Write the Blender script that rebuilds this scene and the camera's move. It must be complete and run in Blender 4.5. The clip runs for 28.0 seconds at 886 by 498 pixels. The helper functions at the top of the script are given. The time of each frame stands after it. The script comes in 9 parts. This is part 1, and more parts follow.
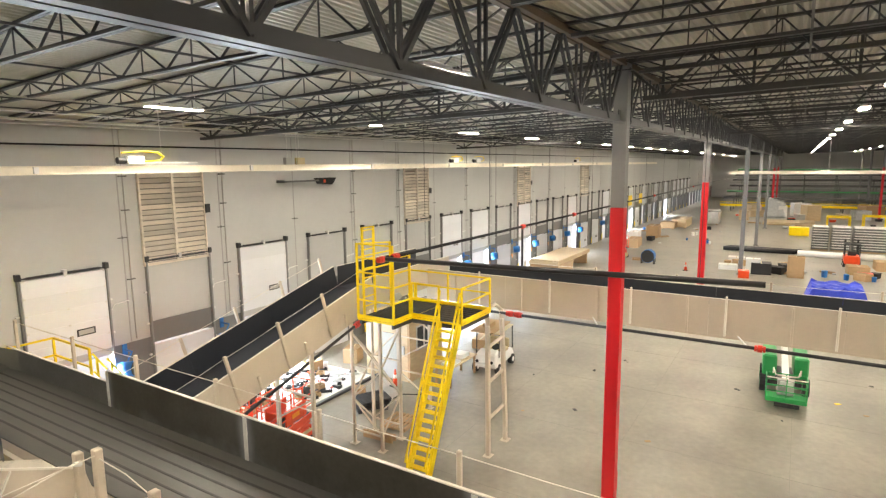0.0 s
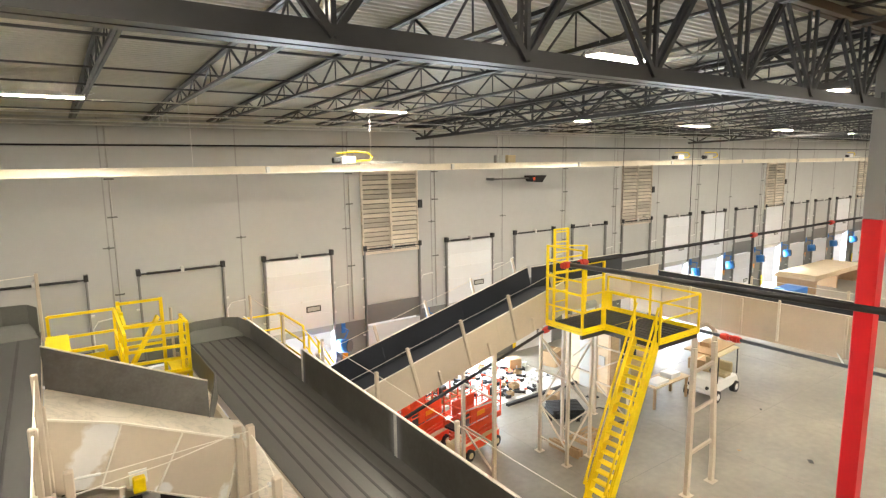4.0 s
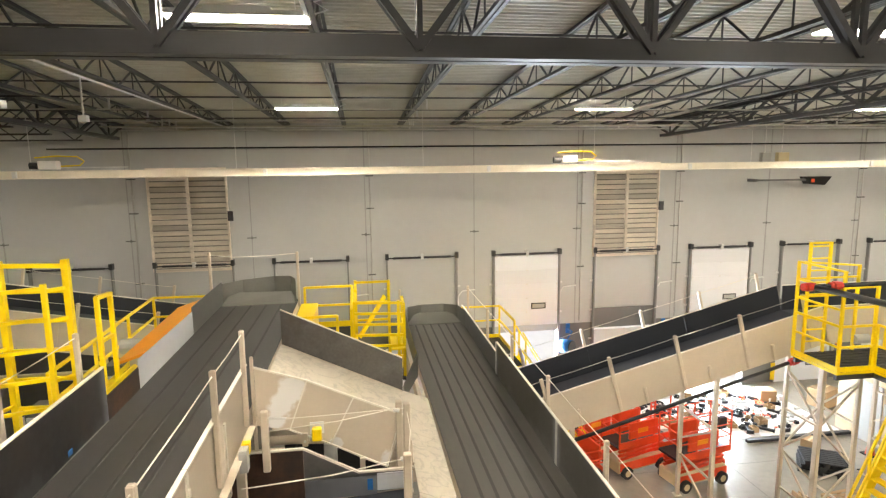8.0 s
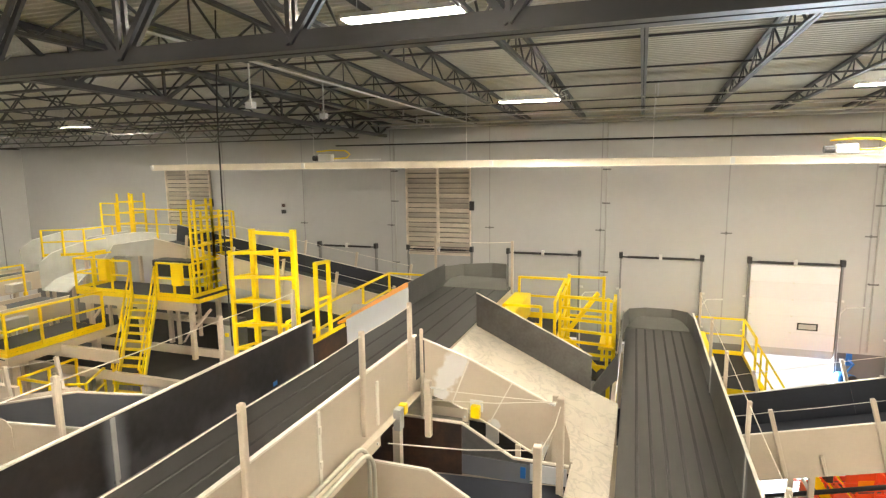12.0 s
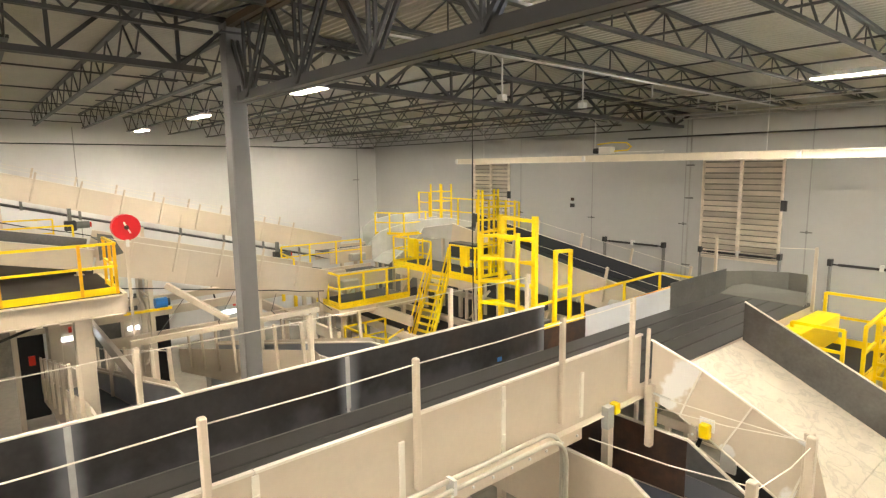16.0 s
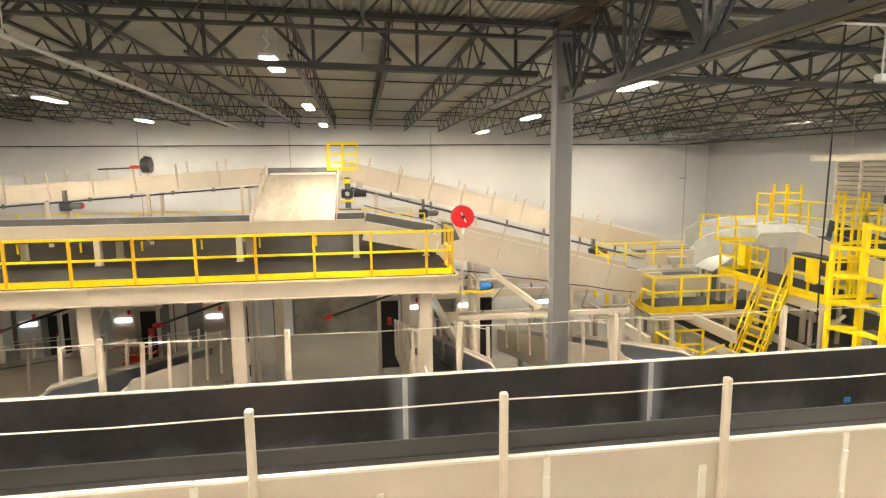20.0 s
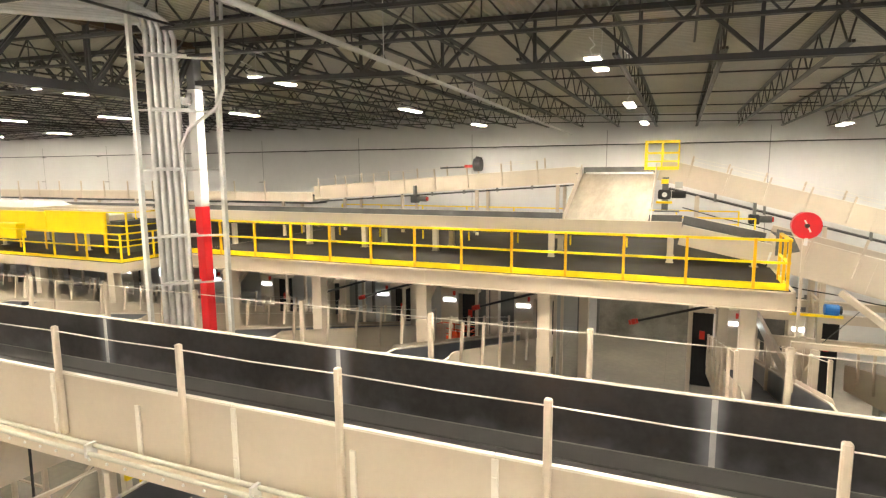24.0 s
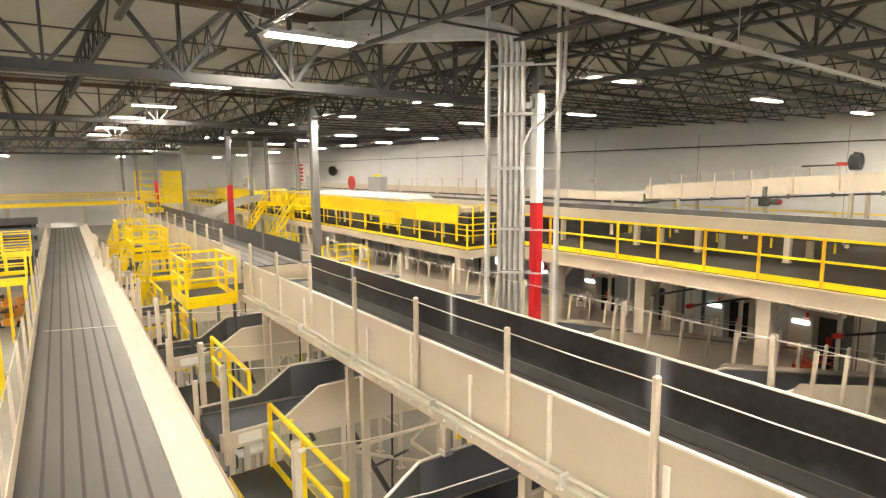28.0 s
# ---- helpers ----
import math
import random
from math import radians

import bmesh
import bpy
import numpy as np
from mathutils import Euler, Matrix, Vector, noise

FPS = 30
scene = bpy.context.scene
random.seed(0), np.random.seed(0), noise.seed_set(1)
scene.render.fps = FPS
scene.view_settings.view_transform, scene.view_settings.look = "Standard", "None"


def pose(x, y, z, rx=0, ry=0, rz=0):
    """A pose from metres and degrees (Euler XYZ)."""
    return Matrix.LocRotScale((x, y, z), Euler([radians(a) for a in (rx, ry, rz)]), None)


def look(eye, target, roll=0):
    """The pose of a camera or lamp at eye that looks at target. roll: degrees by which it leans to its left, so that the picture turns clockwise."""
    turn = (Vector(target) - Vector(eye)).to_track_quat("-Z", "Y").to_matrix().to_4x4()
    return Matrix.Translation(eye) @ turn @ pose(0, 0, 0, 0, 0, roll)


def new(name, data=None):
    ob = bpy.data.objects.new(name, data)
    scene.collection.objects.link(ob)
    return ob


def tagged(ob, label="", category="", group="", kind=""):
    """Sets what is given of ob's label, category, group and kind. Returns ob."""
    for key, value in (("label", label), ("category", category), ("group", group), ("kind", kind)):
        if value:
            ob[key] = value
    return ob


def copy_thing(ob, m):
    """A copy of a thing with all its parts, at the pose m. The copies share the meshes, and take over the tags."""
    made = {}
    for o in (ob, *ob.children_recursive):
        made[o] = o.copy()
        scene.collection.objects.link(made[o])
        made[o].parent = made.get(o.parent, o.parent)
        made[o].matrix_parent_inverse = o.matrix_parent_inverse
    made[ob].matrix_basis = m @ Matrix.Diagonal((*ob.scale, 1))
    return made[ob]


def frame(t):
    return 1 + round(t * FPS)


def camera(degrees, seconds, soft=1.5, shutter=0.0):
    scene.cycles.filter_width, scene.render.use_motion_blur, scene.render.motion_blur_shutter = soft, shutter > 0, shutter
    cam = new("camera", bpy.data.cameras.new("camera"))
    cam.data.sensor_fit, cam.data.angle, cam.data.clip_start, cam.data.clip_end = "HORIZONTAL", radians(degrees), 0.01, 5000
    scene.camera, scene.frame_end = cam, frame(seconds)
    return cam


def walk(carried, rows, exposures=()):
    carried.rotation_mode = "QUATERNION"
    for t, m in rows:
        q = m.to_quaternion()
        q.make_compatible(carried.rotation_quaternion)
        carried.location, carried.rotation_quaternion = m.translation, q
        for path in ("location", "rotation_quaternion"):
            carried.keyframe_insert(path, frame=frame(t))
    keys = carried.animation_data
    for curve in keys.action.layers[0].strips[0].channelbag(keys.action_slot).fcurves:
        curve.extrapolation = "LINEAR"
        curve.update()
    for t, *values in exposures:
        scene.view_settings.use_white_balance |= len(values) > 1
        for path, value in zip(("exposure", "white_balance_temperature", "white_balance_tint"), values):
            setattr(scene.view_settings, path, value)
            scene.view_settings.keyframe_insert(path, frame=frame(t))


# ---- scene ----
cam = camera(75.8, 28.0, soft=1.3)

PATH = [
    (0, pose(0.000, 0.000, 9.400, 81.60, 0.60, -58.10)),
    (0.5, pose(0.146, 0.035, 9.407, 81.60, 0.60, -56.20)),
    (1, pose(0.311, 0.042, 9.414, 81.50, 0.60, -54.30)),
    (1.5, pose(0.472, 0.014, 9.420, 81.50, 0.60, -51.70)),
    (2, pose(0.636, -0.043, 9.434, 81.50, 0.60, -48.50)),
    (2.5, pose(0.799, -0.110, 9.441, 81.50, 0.60, -45.10)),
    (3, pose(0.956, -0.196, 9.454, 81.40, 0.60, -41.80)),
    (3.5, pose(1.114, -0.282, 9.468, 81.40, 0.70, -38.40)),
    (5.5, pose(1.707, -0.665, 9.482, 81.50, 0.70, -25.10)),
    (6, pose(1.880, -0.750, 9.488, 81.50, 0.70, -21.70)),
    (6.5, pose(2.066, -0.818, 9.502, 81.50, 0.70, -18.30)),
    (7, pose(2.257, -0.867, 9.516, 81.50, 0.70, -15.00)),
    (7.5, pose(2.439, -0.913, 9.522, 81.50, 0.70, -11.60)),
    (8, pose(2.634, -0.944, 9.522, 81.50, 0.70, -8.30)),
    (8.5, pose(2.832, -0.965, 9.502, 81.50, 0.70, -5.00)),
    (9, pose(3.032, -0.976, 9.488, 81.50, 0.70, -1.60)),
    (9.5, pose(3.224, -0.976, 9.475, 81.50, 0.70, 1.70)),
    (10, pose(3.409, -0.965, 9.468, 81.50, 0.70, 5.00)),
    (10.5, pose(3.589, -0.932, 9.434, 81.50, 0.70, 8.40)),
    (11, pose(3.788, -0.904, 9.414, 81.50, 0.70, 12.00)),
    (11.5, pose(3.973, -0.853, 9.380, 81.50, 0.70, 15.50)),
    (12, pose(4.154, -0.796, 9.346, 81.60, 0.70, 19.10)),
    (12.5, pose(4.328, -0.728, 9.318, 81.60, 0.70, 22.60)),
    (14.5, pose(4.915, -0.449, 9.216, 81.70, 0.70, 38.10)),
    (15, pose(5.037, -0.349, 9.189, 81.80, 0.70, 42.20)),
    (15.5, pose(5.139, -0.229, 9.182, 81.70, 0.80, 46.30)),
    (16, pose(5.220, -0.154, 9.169, 81.80, 0.70, 50.30)),
    (16.5, pose(5.265, -0.086, 9.162, 81.80, 0.70, 54.30)),
    (17, pose(5.275, -0.088, 9.162, 81.90, 0.70, 58.20)),
    (17.5, pose(5.290, -0.097, 9.169, 81.90, 0.60, 62.20)),
    (18, pose(5.292, -0.097, 9.169, 81.90, 0.60, 66.10)),
    (18.5, pose(5.294, -0.098, 9.169, 81.90, 0.60, 70.10)),
    (19, pose(5.296, -0.099, 9.169, 81.90, 0.60, 74.00)),
    (19.5, pose(5.298, -0.100, 9.169, 81.90, 0.60, 77.90)),
    (20, pose(5.300, -0.101, 9.169, 81.90, 0.60, 81.80)),
    (20.5, pose(5.302, -0.102, 9.169, 82.00, 0.50, 85.80)),
    (21, pose(5.304, -0.103, 9.169, 82.00, 0.50, 89.80)),
    (21.5, pose(5.306, -0.104, 9.169, 82.00, 0.50, 93.70)),
    (23.5, pose(5.314, -0.108, 9.169, 82.10, 0.40, 108.53)),
    (24, pose(5.316, -0.108, 9.169, 82.10, 0.40, 112.50)),
    (24.5, pose(5.318, -0.109, 9.169, 82.10, 0.41, 116.45)),
    (25, pose(5.320, -0.110, 9.169, 82.10, 0.44, 120.44)),
    (25.5, pose(5.322, -0.111, 9.169, 82.10, 0.40, 124.43)),
    (26, pose(5.324, -0.112, 9.169, 82.15, 0.45, 128.42)),
    (26.5, pose(5.326, -0.113, 9.169, 82.14, 0.40, 132.48)),
    (27, pose(5.328, -0.114, 9.169, 82.17, 0.42, 136.51)),
    (27.5, pose(5.330, -0.115, 9.169, 82.14, 0.34, 140.64)),
    (28, pose(5.332, -0.116, 9.169, 82.20, 0.38, 144.66)),
]
# the camera opens up as it turns away from the daylit docks
walk(cam, PATH, [(0.0, -0.30), (6.0, -0.26), (9.0, -0.2), (12.0, -0.03), (15.0, 0.08), (20.0, 0.18), (24.0, 0.19), (28.0, 0.13)])

# ---- world, sun, exposure ----
world = bpy.data.worlds.new("world")
scene.world = world
world.use_nodes = True
wn = world.node_tree.nodes
sky = wn.new("ShaderNodeTexSky")
sky.sky_type, sky.sun_disc = "NISHITA", False
sky.sun_elevation, sky.sun_rotation = radians(38), radians(25)
world.node_tree.links.new(sky.outputs[0], wn["Background"].inputs[0])
wn["Background"].inputs[1].default_value = 0.15
sun = new("sun", bpy.data.lights.new("sun", "SUN"))
sun.data.energy, sun.data.angle, sun.data.color = 5.0, radians(0.5), (1.0, 0.95, 0.88)
sun.matrix_world = look((20, 60, 50), (14, 20, 0))
LAMP = 310.0
# sky light entering through the raised dock doors
for x in (9.0, 17.23, 33.7, 37.8, 46.0, 58.38, 83.07, 107.76):
    d = bpy.data.lights.new("daylight", "AREA")
    d.shape, d.size, d.size_y = "RECTANGLE", 2.4, 2.6
    d.energy, d.color = 2000.0 if x < 20 else 1250.0, (0.80, 0.90, 1.0)
    o = new("daylight", d)
    o.matrix_world = look((x, 20.75, 1.55), (x, 10.0, 0.3))

# ---- materials ----
def mat(name, col, rough=0.5, metal=0.0, var=0.12, scale=3.0, bump=0.0, bscale=60.0, dirt=None, dirt_at=0.62, spec=0.5, stretch=(1, 1, 1), rnd=0.0):
    """A painted, coated or raw surface: broad blotches, fine grain, optional dirt and a value shift per object."""
    m = bpy.data.materials.new(name)
    m.use_nodes = True
    n, lk = m.node_tree.nodes, m.node_tree.links
    b = n["Principled BSDF"]
    tc = n.new("ShaderNodeTexCoord")
    mp = n.new("ShaderNodeMapping")
    mp.inputs["Scale"].default_value = stretch
    geo = n.new("ShaderNodeNewGeometry")
    lk.new(geo.outputs["Position"], mp.inputs[0])
    n1 = n.new("ShaderNodeTexNoise")
    n1.inputs["Scale"].default_value, n1.inputs["Detail"].default_value = scale, 6
    n2 = n.new("ShaderNodeTexNoise")
    n2.inputs["Scale"].default_value, n2.inputs["Detail"].default_value = scale * 14, 3
    lk.new(mp.outputs[0], n1.inputs[0])
    lk.new(mp.outputs[0], n2.inputs[0])
    add = n.new("ShaderNodeMath")
    add.operation = "MULTIPLY_ADD"
    lk.new(n2.outputs[0], add.inputs[0])
    add.inputs[1].default_value = 0.35
    lk.new(n1.outputs[0], add.inputs[2])
    ramp = n.new("ShaderNodeMapRange")
    lk.new(add.outputs[0], ramp.inputs[0])
    ramp.inputs[1].default_value, ramp.inputs[2].default_value = 0.35, 1.0
    ramp.inputs[3].default_value, ramp.inputs[4].default_value = 1 - var, 1 + var
    value = ramp.outputs[0]
    if rnd:
        oi = n.new("ShaderNodeObjectInfo")
        r2 = n.new("ShaderNodeMapRange")
        lk.new(oi.outputs["Random"], r2.inputs[0])
        r2.inputs[3].default_value, r2.inputs[4].default_value = 1 - rnd, 1 + rnd
        mul = n.new("ShaderNodeMath")
        mul.operation = "MULTIPLY"
        lk.new(value, mul.inputs[0])
        lk.new(r2.outputs[0], mul.inputs[1])
        value = mul.outputs[0]
    hsv = n.new("ShaderNodeHueSaturation")
    hsv.inputs["Color"].default_value = (*col, 1)
    lk.new(value, hsv.inputs["Value"])
    out = hsv.outputs[0]
    if dirt:
        n3 = n.new("ShaderNodeTexNoise")
        n3.inputs["Scale"].default_value, n3.inputs["Detail"].default_value, n3.inputs["Roughness"].default_value = scale * 0.7, 9, 0.7
        mp2 = n.new("ShaderNodeMapping")
        mp2.inputs["Location"].default_value = (7, 3, 5)
        lk.new(mp.outputs[0], mp2.inputs[0])
        lk.new(mp2.outputs[0], n3.inputs[0])
        r3 = n.new("ShaderNodeMapRange")
        lk.new(n3.outputs[0], r3.inputs[0])
        r3.inputs[1].default_value, r3.inputs[2].default_value, r3.inputs[4].default_value = dirt_at - 0.12, dirt_at + 0.1, 0.8
        mix = n.new("ShaderNodeMix")
        mix.data_type = "RGBA"
        lk.new(r3.outputs[0], mix.inputs[0])
        lk.new(out, mix.inputs[6])
        mix.inputs[7].default_value = (*dirt, 1)
        out = mix.outputs[2]
    lk.new(out, b.inputs["Base Color"])
    rr = n.new("ShaderNodeMapRange")
    lk.new(n1.outputs[0], rr.inputs[0])
    rr.inputs[3].default_value, rr.inputs[4].default_value = max(rough - 0.1, 0.03), min(rough + 0.1, 1)
    lk.new(rr.outputs[0], b.inputs["Roughness"])
    b.inputs["Metallic"].default_value = metal
    b.inputs["Specular IOR Level"].default_value = spec
    if bump:
        nb = n.new("ShaderNodeTexNoise")
        nb.inputs["Scale"].default_value, nb.inputs["Detail"].default_value = bscale, 4
        lk.new(mp.outputs[0], nb.inputs[0])
        bp = n.new("ShaderNodeBump")
        bp.inputs["Strength"].default_value, bp.inputs["Distance"].default_value = bump, 0.01
        lk.new(nb.outputs[0], bp.inputs["Height"])
        lk.new(bp.outputs[0], b.inputs["Normal"])
    return m


def glow(name, col, strength):
    m = bpy.data.materials.new(name)
    m.use_nodes = True
    b = m.node_tree.nodes["Principled BSDF"]
    b.inputs["Base Color"].default_value = (0.8, 0.8, 0.8, 1)
    b.inputs["Emission Color"].default_value = (*col, 1)
    b.inputs["Emission Strength"].default_value = strength
    return m


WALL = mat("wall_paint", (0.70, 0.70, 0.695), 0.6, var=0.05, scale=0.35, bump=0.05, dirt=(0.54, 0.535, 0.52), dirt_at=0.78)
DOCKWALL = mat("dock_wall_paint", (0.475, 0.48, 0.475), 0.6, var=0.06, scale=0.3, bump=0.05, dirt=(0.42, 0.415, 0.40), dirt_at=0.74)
TRACK = mat("door_track_grey", (0.24, 0.24, 0.24), 0.5, metal=0.3, var=0.1, scale=2)
GREYWALL = mat("grey_wall_paint", (0.17, 0.17, 0.165), 0.55, var=0.08, scale=0.6)
DOORWHITE = mat("door_paint", (0.74, 0.755, 0.79), 0.4, var=0.04, scale=0.8, rnd=0.05)
FLOOR = mat("concrete_floor", (0.275, 0.25, 0.205), 0.36, var=0.38, scale=0.3, bump=0.02, bscale=8, spec=0.45, dirt=(0.20, 0.192, 0.165), dirt_at=0.6)
JOINT = mat("floor_joint_filler", (0.235, 0.22, 0.19), 0.6)
DECK = mat("roof_deck_paint", (0.56, 0.545, 0.47), 0.45, var=0.16, scale=0.5, metal=0.0)
STEEL = mat("truss_primer", (0.05, 0.05, 0.05), 0.45, var=0.2, scale=1.5, dirt=(0.085, 0.075, 0.06), dirt_at=0.68)
GIRDER = mat("girder_primer", (0.05, 0.051, 0.055), 0.42, var=0.15, scale=1.2)
BROWN = mat("brown_primer", (0.10, 0.065, 0.038), 0.6, var=0.2, scale=1.5, dirt=(0.08, 0.06, 0.04))
COLUMN = mat("column_grey", (0.20, 0.20, 0.205), 0.5, var=0.07, scale=0.8)
RED = mat("red_column_paint", (0.62, 0.012, 0.02), 0.35, var=0.06, scale=0.9)
YELLOW = mat("safety_yellow", (0.95, 0.70, 0.0), 0.35, var=0.07, scale=2, bump=0.03, rnd=0.03)
AMBER = mat("amber_yellow", (0.80, 0.44, 0.0), 0.4, var=0.08, scale=2)
ORANGE = mat("orange_paint", (0.88, 0.33, 0.01), 0.4, var=0.1, scale=2)
REDLIFT = mat("orange_red_paint", (0.78, 0.075, 0.015), 0.35, var=0.1, scale=3, dirt=(0.4, 0.06, 0.02), dirt_at=0.72)
CREAM = mat("cream_paint", (0.60, 0.52, 0.415), 0.36, var=0.07, scale=1.1, bump=0.03, dirt=(0.51, 0.445, 0.36), dirt_at=0.7, rnd=0.03)
LIP = mat("cream_edge", (0.80, 0.76, 0.67), 0.4, var=0.06, scale=2)
PATCH = mat("primer_patch", (0.82, 0.80, 0.77), 0.5, var=0.05, scale=3)
UHMW = mat("marked_cream_board", (0.58, 0.525, 0.43), 0.35, var=0.12, scale=2.2, dirt=(0.46, 0.41, 0.33), dirt_at=0.66, stretch=(1.5, 0.5, 1))


def veined(m, scale=2.4):
    """Thin meandering grey scuff lines over a board."""
    n, lk = m.node_tree.nodes, m.node_tree.links
    b = n["Principled BSDF"]
    old = b.inputs["Base Color"].links[0].from_socket
    geo = n.new("ShaderNodeNewGeometry")
    t = n.new("ShaderNodeTexNoise")
    t.inputs["Scale"].default_value, t.inputs["Detail"].default_value, t.inputs["Distortion"].default_value = scale, 7, 1.2
    lk.new(geo.outputs["Position"], t.inputs[0])
    d, a = n.new("ShaderNodeMath"), n.new("ShaderNodeMath")
    d.operation, a.operation = "SUBTRACT", "ABSOLUTE"
    lk.new(t.outputs[0], d.inputs[0])
    d.inputs[1].default_value = 0.5
    lk.new(d.outputs[0], a.inputs[0])
    r = n.new("ShaderNodeMapRange")
    lk.new(a.outputs[0], r.inputs[0])
    r.inputs[1].default_value, r.inputs[2].default_value = 0.0, 0.04
    r.inputs[3].default_value, r.inputs[4].default_value = 0.35, 0.0
    mx = n.new("ShaderNodeMix")
    mx.data_type = "RGBA"
    lk.new(r.outputs[0], mx.inputs[0])
    lk.new(old, mx.inputs[6])
    mx.inputs[7].default_value = (0.24, 0.23, 0.20, 1)
    lk.new(mx.outputs[2], b.inputs["Base Color"])


veined(UHMW)
BLUEPLATE = mat("grey_brown_plate", (0.125, 0.123, 0.12), 0.33, metal=0.6, var=0.4, scale=1.3, dirt=(0.085, 0.072, 0.06), dirt_at=0.6)
# Lighter copy of the mill plate; its grazing sheen is put into the colour.
SHEENPLATE = mat("oiled_steel_plate", (0.098, 0.095, 0.086), 0.36, metal=0.6, var=0.35, scale=0.9, dirt=(0.065, 0.06, 0.05), dirt_at=0.58)
SLIDE = mat("worn_slide_plate", (0.46, 0.41, 0.33), 0.33, metal=0.2, var=0.15, scale=1.2, dirt=(0.26, 0.21, 0.16), dirt_at=0.52, stretch=(0.35, 1.6, 1))
BLACKPLATE = mat("mill_steel_plate", (0.05, 0.048, 0.05), 0.32, metal=0.6, var=0.5, scale=0.8, dirt=(0.075, 0.055, 0.045), dirt_at=0.60)


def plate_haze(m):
    """Pale haze by the two welded ends of a plate and a bluish sheen along its foot, both put into the colour."""
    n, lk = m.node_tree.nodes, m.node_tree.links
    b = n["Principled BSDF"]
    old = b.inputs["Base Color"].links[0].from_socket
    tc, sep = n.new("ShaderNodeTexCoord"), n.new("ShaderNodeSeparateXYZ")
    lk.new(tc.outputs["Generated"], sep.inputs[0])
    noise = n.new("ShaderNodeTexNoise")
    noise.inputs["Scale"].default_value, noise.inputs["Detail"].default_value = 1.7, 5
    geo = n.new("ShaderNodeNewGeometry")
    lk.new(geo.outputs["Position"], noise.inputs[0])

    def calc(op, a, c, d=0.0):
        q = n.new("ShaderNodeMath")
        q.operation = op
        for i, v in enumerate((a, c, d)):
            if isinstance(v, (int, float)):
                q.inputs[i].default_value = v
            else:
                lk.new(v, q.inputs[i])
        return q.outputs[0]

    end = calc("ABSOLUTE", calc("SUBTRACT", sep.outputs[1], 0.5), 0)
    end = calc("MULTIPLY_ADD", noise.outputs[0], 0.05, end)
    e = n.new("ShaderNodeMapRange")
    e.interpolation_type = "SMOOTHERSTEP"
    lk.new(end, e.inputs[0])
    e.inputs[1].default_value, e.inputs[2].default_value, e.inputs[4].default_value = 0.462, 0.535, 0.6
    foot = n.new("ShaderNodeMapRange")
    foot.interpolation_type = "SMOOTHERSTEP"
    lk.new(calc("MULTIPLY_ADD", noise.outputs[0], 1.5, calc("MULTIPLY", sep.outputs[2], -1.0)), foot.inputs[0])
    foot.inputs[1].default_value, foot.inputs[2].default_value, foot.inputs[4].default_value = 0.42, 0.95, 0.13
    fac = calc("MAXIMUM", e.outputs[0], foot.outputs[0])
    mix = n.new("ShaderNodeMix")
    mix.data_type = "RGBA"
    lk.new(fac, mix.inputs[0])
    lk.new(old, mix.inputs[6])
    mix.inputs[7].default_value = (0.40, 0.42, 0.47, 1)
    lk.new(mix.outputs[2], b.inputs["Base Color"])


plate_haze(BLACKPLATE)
plate_haze(SHEENPLATE)
GREYPLATE = mat("bare_grey_plate", (0.17, 0.17, 0.165), 0.36, metal=0.65, var=0.35, scale=1.4, dirt=(0.30, 0.30, 0.30), dirt_at=0.70)
ENDPLATE = mat("grey_green_plate", (0.22, 0.22, 0.20), 0.34, metal=0.5, var=0.15, scale=1.4)
RUST = mat("rusty_plate", (0.10, 0.05, 0.028), 0.6, metal=0.2, var=0.4, scale=1.8, dirt=(0.03, 0.025, 0.025), dirt_at=0.5)
RUBBER = mat("belt_rubber", (0.072, 0.069, 0.063), 0.4, var=0.16, scale=0.8, bump=0.05, bscale=120, stretch=(2, 0.3, 1), dirt=(0.10, 0.096, 0.09), dirt_at=0.66)
SORTBELT = mat("dark_sorter_belt", (0.045, 0.043, 0.041), 0.5, var=0.18, scale=0.8, bump=0.05, bscale=120, stretch=(2, 0.3, 1))
CONDUIT = mat("conduit_paint", (0.50, 0.49, 0.41), 0.35, metal=0.2, var=0.08, scale=4)
DARKBELT = mat("black_belt", (0.02, 0.024, 0.034), 0.5, var=0.2, scale=0.9, bump=0.04)
GROOVE = mat("belt_rib", (0.034, 0.033, 0.031), 0.6)
GALV = mat("galvanised_steel", (0.70, 0.70, 0.68), 0.36, metal=0.3, var=0.14, scale=5)
ALU = mat("bright_aluminium", (0.80, 0.74, 0.62), 0.42, metal=0.5, var=0.1, scale=2.5)
STAINLESS = mat("galvanised_chute", (0.50, 0.51, 0.49), 0.45, metal=0.2, var=0.12, scale=2.5)
LOUVER = mat("louver_aluminium", (0.70, 0.63, 0.54), 0.32, metal=0.45, var=0.28, scale=0.9, rnd=0.22, stretch=(0.6, 1, 5))
LOUVERBACK = mat("louver_shadow_gap", (0.28, 0.26, 0.22), 0.6)
SEALANT = mat("joint_sealant", (0.36, 0.36, 0.355), 0.7)
BRIGHT = mat("ground_steel", (0.62, 0.62, 0.62), 0.3, metal=0.5, var=0.2, scale=4)
DARK = mat("dark_steel", (0.025, 0.025, 0.027), 0.5, var=0.2, scale=3)
GRATE = mat("dark_grating", (0.018, 0.017, 0.016), 0.7, var=0.25, scale=2)
MEZZ = mat("resin_deck", (0.020, 0.015, 0.011), 0.6, var=0.3, scale=0.8, spec=0.2)
BLACKPIPE = mat("black_pipe", (0.022, 0.022, 0.024), 0.35, metal=0.3, var=0.2, scale=3)
SEAL = mat("black_rubber", (0.015, 0.015, 0.016), 0.7)
